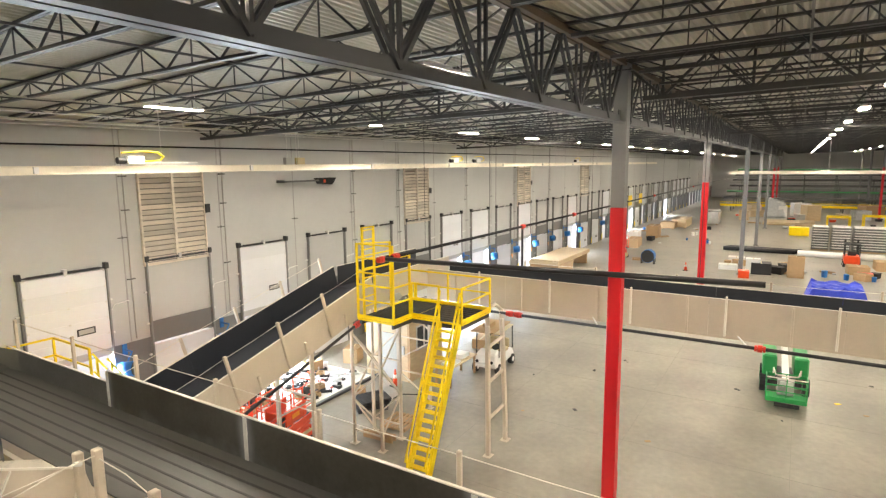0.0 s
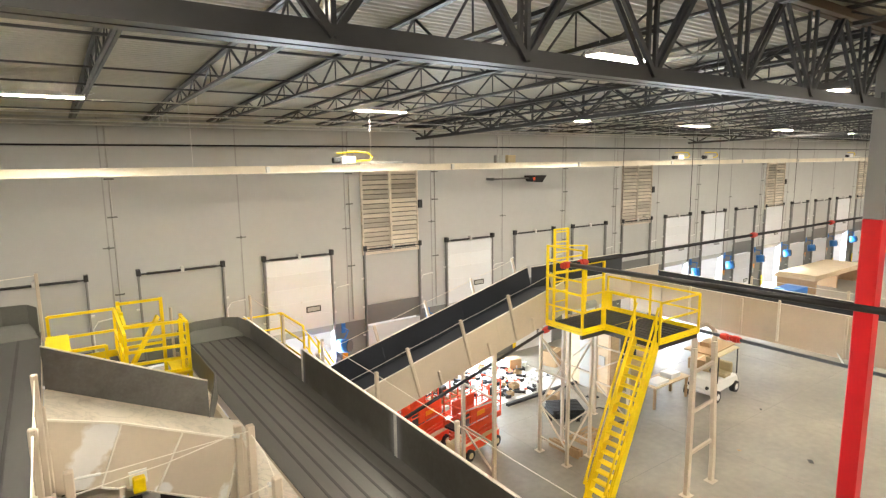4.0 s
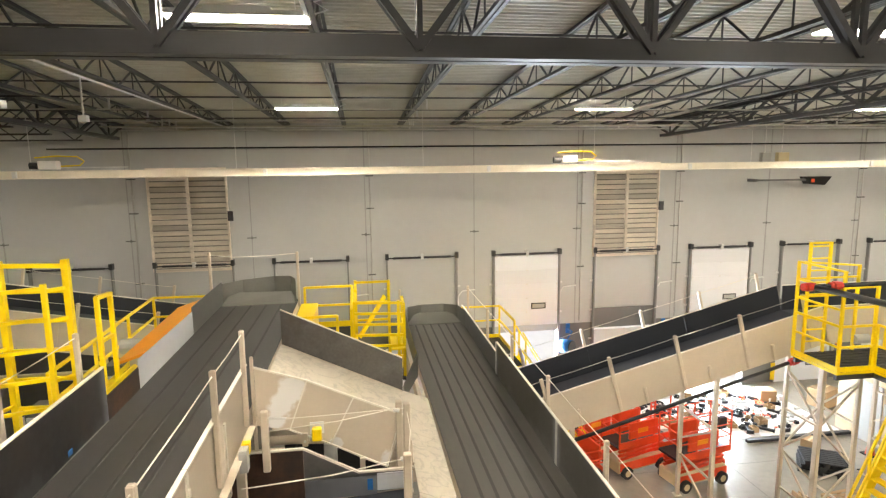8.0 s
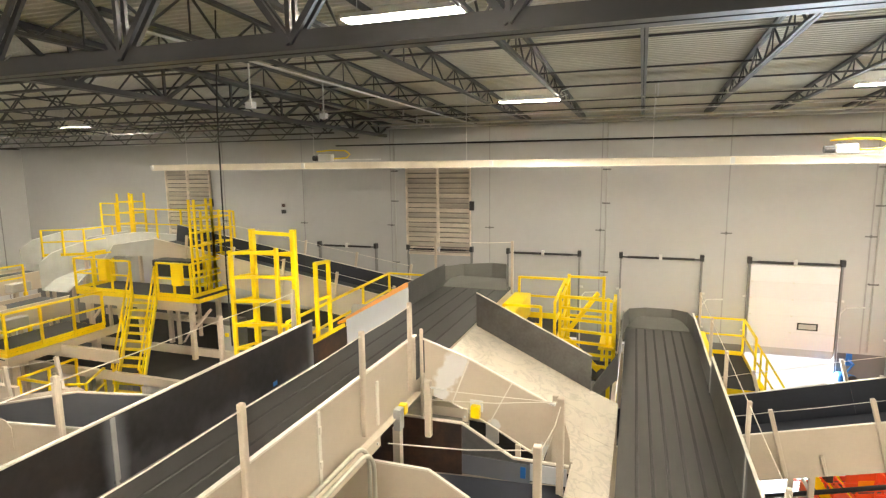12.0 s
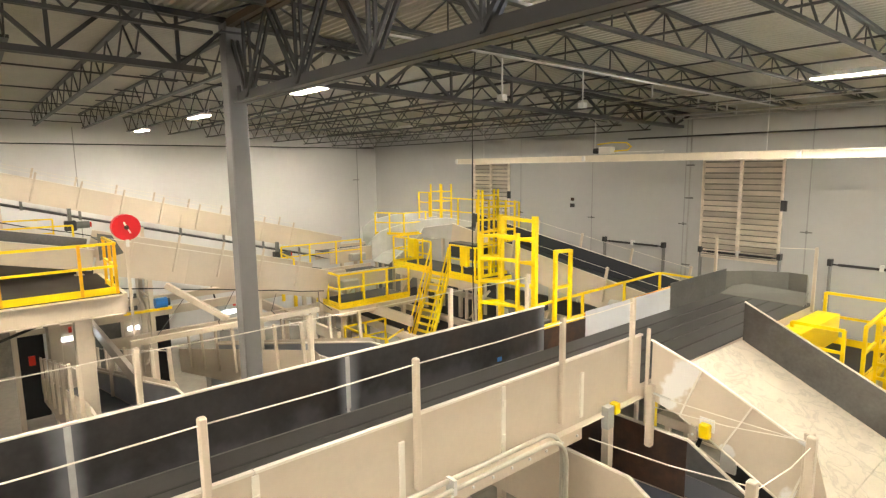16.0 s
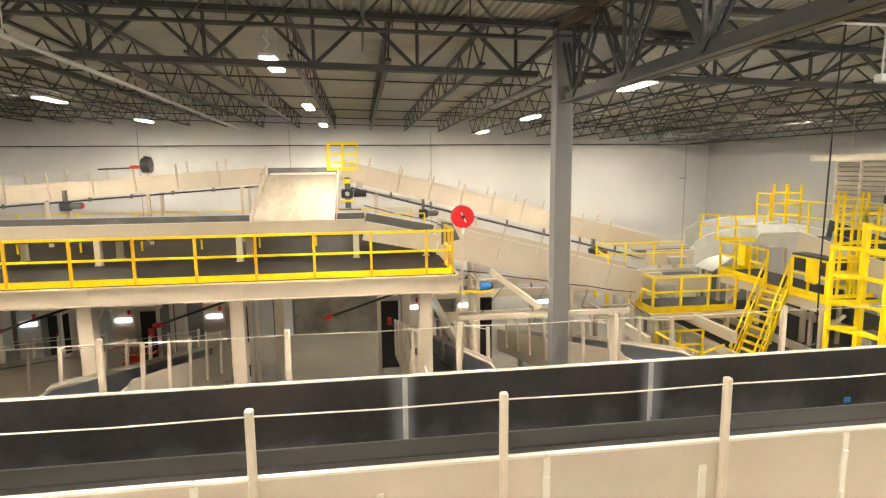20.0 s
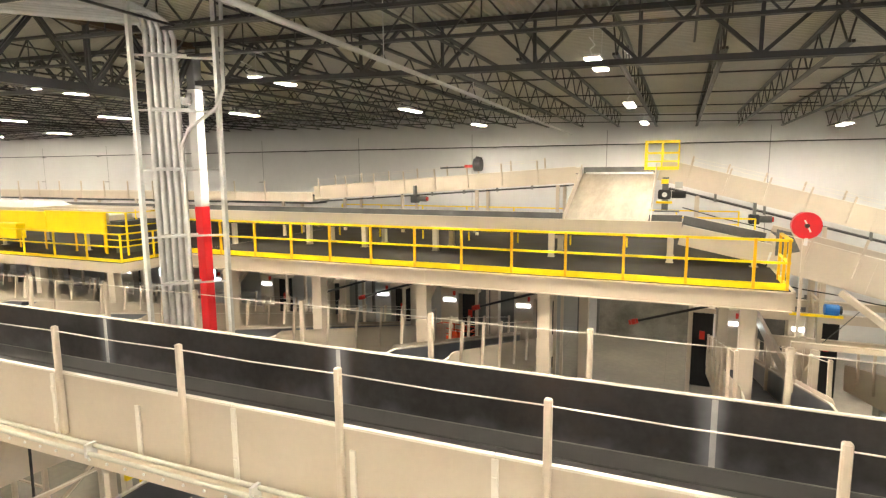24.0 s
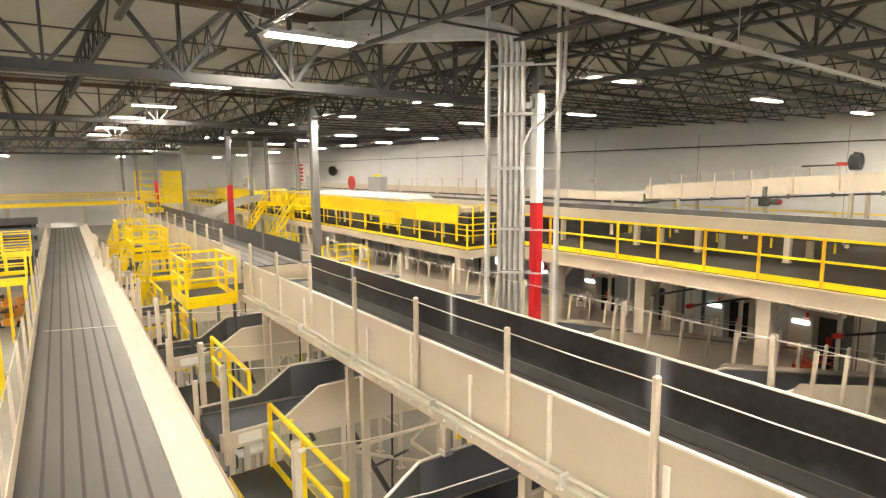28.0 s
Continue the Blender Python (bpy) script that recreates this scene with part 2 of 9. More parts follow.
COUPLING = mat("red_coupling", (0.60, 0.03, 0.015), 0.4)
WOOD = mat("pine_board", (0.40, 0.26, 0.14), 0.7, var=0.2, scale=6, stretch=(1, 6, 1), rnd=0.12)
PLY = mat("plywood", (0.56, 0.43, 0.27), 0.65, var=0.12, scale=2, stretch=(1, 1, 5))
CARD = mat("cardboard", (0.42, 0.28, 0.15), 0.8, var=0.1, scale=4, rnd=0.15)
BLUE = mat("blue_plastic", (0.02, 0.16, 0.50), 0.4, var=0.1, scale=4)
TARP = mat("blue_tarp", (0.02, 0.05, 0.55), 0.4, var=0.2, scale=6, bump=0.3, bscale=14)
GREEN = mat("green_paint", (0.03, 0.33, 0.09), 0.4, var=0.1, scale=3)
WHITEP = mat("white_plastic", (0.80, 0.80, 0.78), 0.4, var=0.04, scale=3)
FILM = mat("wrapped_plastic", (0.55, 0.56, 0.56), 0.25, var=0.15, scale=3, bump=0.3, bscale=20)
COOLBOARD = mat("cool_white_board", (0.58, 0.60, 0.64), 0.35, var=0.06, scale=0.8)
SAND = mat("sand_paint", (0.58, 0.48, 0.28), 0.45, var=0.08, scale=3)
TYRE = mat("tyre_rubber", (0.025, 0.025, 0.025), 0.8)
BROWNDOOR = mat("worn_grey_door", (0.25, 0.24, 0.205), 0.5, var=0.3, scale=0.9, dirt=(0.10, 0.09, 0.075), dirt_at=0.56)
PANEL = mat("cabinet_grey", (0.42, 0.42, 0.40), 0.45, var=0.05, scale=2)
YARD = mat("concrete_yard", (0.62, 0.60, 0.57), 0.85, var=0.1, scale=0.5)
LIGHT = glow("lamp_diffuser", (1.0, 0.885, 0.715), LAMP)


def weld_smear(name, spots):
    """The cream paint with soft-edged pale primer smears around the given places."""
    m = CREAM.copy()
    m.name = name
    n, lk = m.node_tree.nodes, m.node_tree.links
    b = n["Principled BSDF"]
    geo = n.new("ShaderNodeNewGeometry")
    noise = n.new("ShaderNodeTexNoise")
    noise.inputs["Scale"].default_value, noise.inputs["Detail"].default_value = 7.0, 6
    lk.new(geo.outputs["Position"], noise.inputs[0])
    out = b.inputs["Base Color"].links[0].from_socket
    for at, r in spots:
        d = n.new("ShaderNodeVectorMath")
        d.operation = "DISTANCE"
        lk.new(geo.outputs["Position"], d.inputs[0])
        d.inputs[1].default_value = at
        w = n.new("ShaderNodeMath")
        w.operation = "MULTIPLY_ADD"
        lk.new(noise.outputs[0], w.inputs[0])
        w.inputs[1].default_value = r * 1.3
        lk.new(d.outputs["Value"], w.inputs[2])
        e = n.new("ShaderNodeMapRange")
        lk.new(w.outputs[0], e.inputs[0])
        e.inputs[1].default_value, e.inputs[2].default_value = r * 1.75, r * 1.45
        mix = n.new("ShaderNodeMix")
        mix.data_type = "RGBA"
        lk.new(e.outputs[0], mix.inputs[0])
        lk.new(out, mix.inputs[6])
        mix.inputs[7].default_value = (0.80, 0.79, 0.77, 1)
        out = mix.outputs[2]
    lk.new(out, b.inputs["Base Color"])
    return m


SMEARED = weld_smear("cream_paint_with_primer", (((1.55, 7.2, 6.3), 0.2), ((1.38, 7.2, 6.08), 0.2), ((1.3, 7.2, 5.82), 0.12), ((2.15, 7.2, 5.42), 0.1), ((2.95, 7.2, 5.05), 0.16)))
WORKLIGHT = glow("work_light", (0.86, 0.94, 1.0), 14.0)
GREENLED = glow("green_beacon", (0.1, 1.0, 0.45), 5.0)

glass = bpy.data.materials.new("window_glass")
glass.use_nodes = True
gb = glass.node_tree.nodes["Principled BSDF"]
gb.inputs["Base Color"].default_value = (0.05, 0.055, 0.06, 1)
gb.inputs["Roughness"].default_value = 0.08
GLASS = glass

# ---- building kit ----
class Mesh:
    """Collects simple solids as plain vertices and faces."""

    def __init__(self):
        self.v, self.f = [], []

    def add(self, verts, faces):
        k = len(self.v)
        self.v += [tuple(p) for p in verts]
        self.f += [tuple(i + k for i in q) for q in faces]
        return self

    def box(self, x0, x1, y0, y1, z0, z1):
        return self.hexa([(x0, y0, z0), (x1, y0, z0), (x1, y1, z0), (x0, y1, z0), (x0, y0, z1), (x1, y0, z1), (x1, y1, z1), (x0, y1, z1)])

    def hexa(self, p):
        return self.add(p, [(0, 3, 2, 1), (4, 5, 6, 7), (0, 1, 5, 4), (1, 2, 6, 5), (2, 3, 7, 6), (3, 0, 4, 7)])

    def beam(self, a, b, w, h, up=(0, 0, 1)):
        """A bar from a to b, w across and h along up, about its axis."""
        a, b, u = Vector(a), Vector(b), Vector(up)
        d = (b - a).normalized()
        if abs(d.dot(u)) > 0.99:
            u = Vector((0, 1, 0))
        s = d.cross(u).normalized()
        u = s.cross(d).normalized()
        s, u = s * (w / 2), u * (h / 2)
        return self.hexa([a - s - u, a + s - u, b + s - u, b - s - u, a - s + u, a + s + u, b + s + u, b - s + u])

    def tube(self, a, b, r, n=8, r2=None, caps=True):
        a, b = Vector(a), Vector(b)
        r2 = r if r2 is None else r2
        d = (b - a).normalized()
        u = Vector((0, 0, 1)) if abs(d.z) < 0.9 else Vector((1, 0, 0))
        s = d.cross(u).normalized()
        u = s.cross(d)
        ring = [s * math.cos(2 * math.pi * i / n) + u * math.sin(2 * math.pi * i / n) for i in range(n)]
        verts = [a + q * r for q in ring] + [b + q * r2 for q in ring]
        faces = [(i, (i + 1) % n, n + (i + 1) % n, n + i) for i in range(n)]
        if caps:
            faces += [tuple(reversed(range(n))), tuple(range(n, 2 * n))]
        return self.add(verts, faces)

    def pipe(self, pts, r, n=8):
        """One unbroken bent tube through pts."""
        pts = [Vector(p) for p in pts]
        rings = []
        for i, p in enumerate(pts):
            d = (pts[min(i + 1, len(pts) - 1)] - pts[max(i - 1, 0)]).normalized()
            u = Vector((0, 0, 1)) if abs(d.z) < 0.9 else Vector((1, 0, 0))
            s = d.cross(u).normalized()
            u = s.cross(d)
            rings.append([p + (s * math.cos(2 * math.pi * k / n) + u * math.sin(2 * math.pi * k / n)) * r for k in range(n)])
        # keep neighbouring rings in step where the reference direction flips
        for a, b in zip(rings, rings[1:]):
            best = min(range(n), key=lambda q: sum((a[k] - b[(k + q) % n]).length_squared for k in range(n)))
            b[:] = [b[(k + best) % n] for k in range(n)]
        verts = [q for ring in rings for q in ring]
        faces = [(i * n + k, i * n + (k + 1) % n, (i + 1) * n + (k + 1) % n, (i + 1) * n + k) for i in range(len(pts) - 1) for k in range(n)]
        faces += [tuple(reversed(range(n))), tuple(range(len(verts) - n, len(verts)))]
        return self.add(verts, faces)

    def plate(self, pts, d):
        """A flat polygon pushed by the vector d."""
        k, d = len(pts), Vector(d)
        pts = [Vector(p) for p in pts]
        return self.add(pts + [p + d for p in pts], [tuple(reversed(range(k))), tuple(range(k, 2 * k))] + [(i, (i + 1) % k, k + (i + 1) % k, k + i) for i in range(k)])

    def ball(self, c, r, n=10, squash=1.0):
        rows = n // 2
        verts = [(c[0] + r * math.sin(math.pi * j / rows) * math.cos(2 * math.pi * i / n), c[1] + r * math.sin(math.pi * j / rows) * math.sin(2 * math.pi * i / n), c[2] + r * squash * math.cos(math.pi * j / rows)) for j in range(rows + 1) for i in range(n)]
        faces = [(j * n + i, (j + 1) * n + i, (j + 1) * n + (i + 1) % n, j * n + (i + 1) % n) for j in range(rows) for i in range(n)]
        return self.add(verts, faces)


def part(name, m, material, parent=None, label="", smooth=False, bevel=0.0):
    """Links the solids of m, given in world metres, as ONE mesh object under its thing."""
    at, up = Vector((0, 0, 0)), parent
    while up:
        at, up = at + up.location, up.parent
    data = bpy.data.meshes.new(name)
    data.from_pydata([(p[0] - at[0], p[1] - at[1], p[2] - at[2]) for p in m.v], [], m.f)
    data.materials.append(material)
    if smooth:
        data.shade_smooth()
    ob = new(name, data)
    if parent:
        ob.parent = parent
    if bevel:
        bv = ob.modifiers.new("edge", "BEVEL")
        bv.width, bv.segments, bv.limit_method = bevel, 1, "ANGLE"
    if label:
        tagged(ob, label)
    return ob


def thing(name, at, label, category, group="", kind=""):
    ob = new(name)
    ob.empty_display_size = 0.1
    ob.location = at
    return tagged(ob, label, category, group, kind)


def solid(name, m, material, label, category="", group="", kind="", at=(0, 0, 0), smooth=False, bevel=0.0):
    """A thing or piece of the setting that is a single mesh."""
    data = bpy.data.meshes.new(name)
    data.from_pydata([(p[0] - at[0], p[1] - at[1], p[2] - at[2]) for p in m.v], [], m.f)
    data.materials.append(material)
    if smooth:
        data.shade_smooth()
    ob = new(name, data)
    ob.location = at
    if bevel:
        bv = ob.modifiers.new("edge", "BEVEL")
        bv.width, bv.segments, bv.limit_method = bevel, 1, "ANGLE"
    return tagged(ob, label, category, group, kind)


def twin(ob, parent, offset):
    """A further part on the same mesh, set off from the first."""
    o = bpy.data.objects.new(ob.name.split(".")[0], ob.data)
    scene.collection.objects.link(o)
    o.parent = parent
    o.location = Vector(ob.location) + Vector(offset)
    return o


def lerp(a, b, t):
    return tuple(p + (q - p) * t for p, q in zip(a, b))

# ---- the building ----
XW, XE, YN, YS = -26.4, 172.0, 20.4, -118.0
BAYX, BAYY = 19.6, 14.74
COLX = [-5.4 + BAYX * i for i in range(0, 9)]
COLY = [3.75 - BAYY * j for j in range(0, 8)]
DOOR = 4.115


def deck_z(y):
    """Underside of the roof deck: steeper over the dock bay, then gently rising."""
    if y > COLY[0]:
        return 11.02 + 0.0502 * (YN - y)
    return 11.85 + 0.025 * min(COLY[0] - y, 30.17)


m = Mesh().box(XW - 30, XE + 30, YS - 30, YN + 0.28, -0.3, 0.0)
floor_ob = solid("floor", m, FLOOR, "polished grey concrete warehouse floor with saw-cut joints", kind="structure")
m = Mesh()
for i in range(-2, 40):
    m.box(4.1 + BAYX / 4 * i - 0.006, 4.1 + BAYX / 4 * i + 0.006, -30, YN - 0.1, 0.0, 0.003)
for j in range(0, 11):
    m.box(XW, 110, 4.1 + 15.2 - BAYY / 3 * j - 0.006, 4.1 + 15.2 - BAYY / 3 * j + 0.006, 0.0, 0.003)
solid("trim", m, JOINT, "dark saw-cut joints in the concrete floor", kind="structure")
m = Mesh().box(XW - 200, XE + 100, YN + 0.28, YN + 300, -1.5, -1.3)
solid("ground", m, YARD, "sunlit pale concrete truck yard outside the docks", kind="structure")

# dock wall, with an opening at every dock
DOCKS = list(range(-4, 36))
m = Mesh()
W0, W1, H1 = 1.30, 1.30, 2.85
xs = [(9.0 + DOOR * k) for k in DOCKS]
prev = XW
for x in xs:
    m.box(prev, x - W0, YN, YN + 0.25, 3.1, 11.6)
    m.box(x - W0, x + W1, YN, YN + 0.25, H1, 11.6)
    prev = x + W1
m.box(prev, XE, YN, YN + 0.25, 3.1, 11.6)
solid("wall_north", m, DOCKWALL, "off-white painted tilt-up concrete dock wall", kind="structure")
m = Mesh()
prev = XW
for x in xs:
    m.box(prev, x - W0, YN, YN + 0.25, -0.2, 3.1)
    prev = x + W1
m.box(prev, XE, YN, YN + 0.25, -0.2, 3.1)
solid("baseboard", m, GREYWALL, "dark grey painted lower band of the dock wall", kind="structure")
m = Mesh().box(XW - 0.25, XW, YS, YN + 0.25, 0, 13.4)
solid("wall_west", m, WALL, "off-white painted concrete end wall", kind="structure")
m = Mesh()
for i in range(18):
    y = 19.0 - i * 7.6
    m.box(XW, XW + 0.012, y - 0.02, y + 0.02, 0, 11.2)
    m.box(XW, XW + 0.10, y - 0.35, y + 0.05, 8.4, 8.46)
solid("trim", m, SEALANT, "grey sealed panel joints of the end wall", kind="structure")
solid("wall_east", Mesh().box(XE, XE + 0.25, YS, YN + 0.25, 0, 13.4), WALL, "distant off-white end wall", kind="structure")
solid("wall_south", Mesh().box(XW, XE, YS - 0.25, YS, 0, 13.4), WALL, "distant off-white far wall", kind="structure")

# corrugated roof deck, ribs along the building
m = Mesh()
y, verts, row = YN + 0.25, [], 0
prof = []
while y > YS:
    for dy, dz in ((0.0, 0.0), (0.05, 0.0), (0.07, 0.06), (0.13, 0.06)):
        prof.append((y - dy, deck_z(y - dy) + dz))
    y -= 0.152
verts = [(COLX[0], a, b) for a, b in prof] + [(XE, a, b) for a, b in prof]
k = len(prof)
m.add(verts, [(i, i + 1, k + i + 1, k + i) for i in range(k - 1)])
# the end bay's sheets lie the other way
x, prof = XW - 0.1, []
while x < COLX[0]:
    prof += [(x, 0.0), (x + 0.05, 0.0), (x + 0.07, 0.06), (x + 0.13, 0.06)]
    x += 0.152
steps = [YN + 0.25, COLY[0], YN - 46.7, YS]
verts = [(px, y, deck_z(y) + dz) for y in steps for px, dz in prof]
k = len(prof)
m.add(verts, [(r * k + i, r * k + i + 1, (r + 1) * k + i + 1, (r + 1) * k + i) for r in range(3) for i in range(k - 1)])
m.box(XW - 0.25, XE + 0.25, YS, YN + 0.25, 13.4, 13.5)
solid("ceiling", m, DECK, "pale corrugated metal roof deck", kind="structure")


def joist_mesh(y0, y1, depth, n, dock=False):
    """One open-web bar joist at x = 0 from y0 down to y1."""
    j = Mesh()
    z0, z1 = deck_z(y0) - 0.035, deck_z(y1) - 0.035
    for s in (-0.03, 0.03):
        j.beam((s, y0, z0), (s, y1, z1), 0.045, 0.05)
    a, b = y0 - 0.9, y1 + 0.6
    under = (lambda y: 10.86 + 0.018 * (YN - y)) if dock else (lambda y: deck_z(y) - depth)
    if dock:
        a = y0 - 0.35
    za, zb = under(a), under(b)
    for s in (-0.03, 0.03):
        j.beam((s, a, za), (s, b, zb), 0.045, 0.05)
    pts = []
    for i in range(n + 1):
        t = i / n
        low = i % 2 == 1
        yy = (a + (b - a) * t) if 0 < i < n else (y0 if i == 0 else y1)
        pts.append((0, yy, under(yy) if low else deck_z(yy) - 0.05))
    for p, q in zip(pts, pts[1:]):
        j.beam(p, q, 0.028, 0.028)
    for i in range(2, n, 2):
        p = pts[i]
        j.beam(p, (0, p[1], under(p[1])), 0.02, 0.02)
    return j


rows = [(YN - 0.02, COLY[0])] + [(COLY[i], COLY[i + 1]) for i in range(7)]
JX = [COLX[0] - 0.28 + 1.96 * (i + 1) for i in range(85)]
far = Mesh()
for r, (ya, yb) in enumerate(rows):
    jm = joist_mesh(ya, yb, 0.70, 22 if r < 3 else 14, r == 0)
    first = None
    for i, x in enumerate(JX):
        if r < 3 and x < (64 if r == 0 else 40):
            if first is None:
                first = solid("roof_joist", jm, STEEL, "dark grey open-web steel roof joist", "roof joist", "joists under the deck", "structure")
                first.location.x = x
            else:
                o = first.copy()
                o.location.x = x
                scene.collection.objects.link(o)
        elif r < 7 and i % (1 if r < 5 else 2) == 0:
            far.add([(p[0] + x, p[1], p[2]) for p in jm.v], jm.f)
# end bay: joists across to the end wall
wj = Mesh()
for s in (-0.03, 0.03):
    wj.beam((XW, s, -0.035), (COLX[0], s, -0.035), 0.05, 0.05)
    wj.beam((XW + 0.6, s, -0.7), (COLX[0] - 0.6, s, -0.7), 0.05, 0.05)
n = 26
for i in range(n):
    xa, xb = XW + (COLX[0] - XW) * i / n, XW + (COLX[0] - XW) * (i + 1) / n
    za, zb = (-0.05, -0.7) if i % 2 == 0 else (-0.7, -0.05)
    wj.beam((xa, 0, za), (xb, 0, zb), 0.03, 0.03)
first = None
for i in range(46):
    y = YN - 1.6 - 1.83 * i
    if first is None:
        first = solid("roof_joist", wj, STEEL, "dark grey open-web steel roof joist", "roof joist", "joists under the deck", "structure")
        o = first
    else:
        o = first.copy()
        scene.collection.objects.link(o)
    o.location = (0, y, deck_z(y))
for x in (-22.9, -19.4, -15.9, -12.4, -8.9):
    b = Mesh()
    b.beam((x, COLY[0], deck_z(COLY[0]) - 0.68), (x, YN - 46.7, deck_z(YN - 46.7) - 0.68), 0.035, 0.035)
    b.beam((x, YN, deck_z(YN) - 0.1), (x, COLY[0], deck_z(COLY[0]) - 0.1), 0.035, 0.035)
    solid("bridging_rod", b, STEEL, "thin dark steel bridging across the joists", "bridging", kind="structure")
solid("roof_joists_far", far, STEEL, "dark open-web steel joists far along the roof", "roof joist", kind="stuff")
# bridging angles across the joists
for j, y in enumerate((16.4, 12.3, 8.2, 0.0, -4.0, -7.6, -15.0, -19.0, -23.0)):
    b = Mesh()
    b.beam((COLX[0], y, deck_z(y) - (0.68 if y < 5 else 0.5 - 0.02 * (y - 8))), (100, y, deck_z(y) - (0.68 if y < 5 else 0.5 - 0.02 * (y - 8))), 0.035, 0.035)
    b.beam((COLX[0], y, deck_z(y) - 0.1), (100, y, deck_z(y) - 0.1), 0.035, 0.035)
    solid("bridging_rod", b, STEEL, "thin dark steel bridging across the joists", "bridging", kind="structure")


def girder(x0, x1, y, near=True):
    zt, zb = deck_z(y) - 0.06, deck_z(y) - 1.51
    g = thing("roof_girder", (x0, y, zb), "heavy grey steel joist girder between columns", "roof girder", "girders on the column lines", "structure")
    close = y > -15 and x0 < 40
    web = Mesh()
    for s in (-1, 1):
        part("top_chord", Mesh().box(x0, x1, y + s * 0.075 - 0.055, y + s * 0.075 + 0.055, zt - 0.13, zt), BROWN, g, "brown primer-coated top chord")
        # an angle with its legs outward and up
        prof = [(0.02, 0.0), (0.15, 0.0), (0.15, 0.03), (0.138, 0.03), (0.138, 0.016), (0.036, 0.016), (0.036, 0.19), (0.02, 0.19)]
        prof = prof if s > 0 else prof[::-1]
        part("bottom_chord", Mesh().plate([(x0 + 0.3, y + s * u, zb + v) for u, v in prof], (x1 - x0 - 0.6, 0, 0)), GIRDER, g)
    n = 10
    w = (x1 - x0) / n
    for i in range(n):
        a, c, b = (max(x0, x0 - 0.28 + w * (i + q)) for q in (0, 0.5, 1))
        for s in (-0.05, 0.05):
            for p0, p1, ww in (((a, y + s, zt - 0.1), (c, y + s, zb + 0.08), 0.07), ((c, y + s * 0.94, zb + 0.085), (b, y + s * 0.94, zt - 0.1), 0.068), ((c, y + s * 0.97, zb + 0.1), (c, y + s * 0.97, zt - 0.1), 0.052)):
                if close:
                    part("web_member", Mesh().beam(p0, p1, 0.045, ww * 0.85), GIRDER, g)
                else:
                    web.beam(p0, p1, 0.05, ww)
    if not close:
        tagged(part("web_member", web, STEEL, g), kind="stuff")
    return g


for j, y in enumerate(COLY[:6]):
    for i in range(0, 8 if j == 0 else 4):
        x0 = COLX[0] + BAYX * i
        girder(max(x0, XW), x0 + BAYX, y, j < 2)
# tie joists on the column lines
for i, x in enumerate(COLX[:3]):
    for j, (ya, yb) in enumerate(rows[:6 if i == 0 else 4]):
        tj = thing("tie_joist", (x, yb, deck_z(yb) - 1), "deep dark steel tie joist on the column line", "roof joist", "tie joists", "structure")
        zb = deck_z(ya) - 0.96 if j else 10.5
        zb2 = deck_z(yb) - 0.96
        top, bot, web = Mesh(), Mesh(), Mesh()
        for s in (-0.06, 0.06):
            top.beam((x + s, ya, deck_z(ya) - 0.08), (x + s, yb, deck_z(yb) - 0.08), 0.09, 0.1)
            bot.beam((x + s, ya - 0.5, zb), (x + s, yb, zb2), 0.09, 0.1)
        part("top_chord", top, STEEL, tj)
        part("bottom_chord", bot, STEEL, tj)
        n = 8
        for q in range(n):
            a, b = ya + (yb - ya) * q / n, ya + (yb - ya) * (q + 1) / n
            c = (a + b) / 2
            zc = zb + (zb2 - zb) * (q + 0.5) / n
            for p0, p1, w in (((x, a, deck_z(a) - 0.1), (x, c, zc), 0.08), ((x, c, zc), (x, b, deck_z(b) - 0.1), 0.08), ((x, c, zc), (x, c, deck_z(c) - 0.1), 0.04)):
                if i == 0 and j < 4:
                    part("web_member", Mesh().beam(p0, p1, w, 0.06), STEEL, tj)
                else:
                    web.beam(p0, p1, w, 0.06)
        if web.v:
            tagged(part("web_member", web, STEEL, tj), kind="stuff")


# columns
def column(x, y, red, white=False):
    c = thing("column", (x, y, 0), ("square steel column painted red below and grey above" if red else "plain grey square steel column") if not white else "steel column painted red below and white above", "column", "columns of the hall", "structure")
    h = deck_z(y) - 0.1
    r = 0.128 if white else 0.165
    cut = 8.32 if red else 0.03
    if red:
        part("red_coat", Mesh().box(x - r, x + r, y - r, y + r, 0.02, cut), RED, c, "bright red painted lower part", bevel=0.02)
    part("shaft", Mesh().box(x - r, x + r, y - r, y + r, cut, h - (1.0 if white else 0)), WHITEP if white else COLUMN, c, bevel=0.02)
    if white:
        part("head", Mesh().box(x - r, x + r, y - r, y + r, h - 1.0, h), COLUMN, c, bevel=0.02)
    part("base_plate", Mesh().box(x - 0.27, x + 0.27, y - 0.27, y + 0.27, 0.0, 0.03), DARK, c)
    part("cap_plate", Mesh().box(x - 0.2, x + 0.2, y - 0.24, y + 0.24, deck_z(y) - 0.3, deck_z(y) - 0.27).box(x - 0.3, x + 0.3, y - 0.012, y + 0.012, deck_z(y) - 1.45, deck_z(y) - 1.2), GIRDER, c)
    return c


for j, y in enumerate(COLY):
    for i, x in enumerate(COLX):
        if j > 1 and i > 5:
            continue
        red = (j == 0 and i in (1, 2, 6, 7)) or (j == 1 and i in (0, 5, 6)) or (j == 2 and i == 4) or (j in (3, 5) and i == 0)
        column(x, 4.3 if (i, j) == (2, 0) else y, red, white=(j == 1 and i == 0))


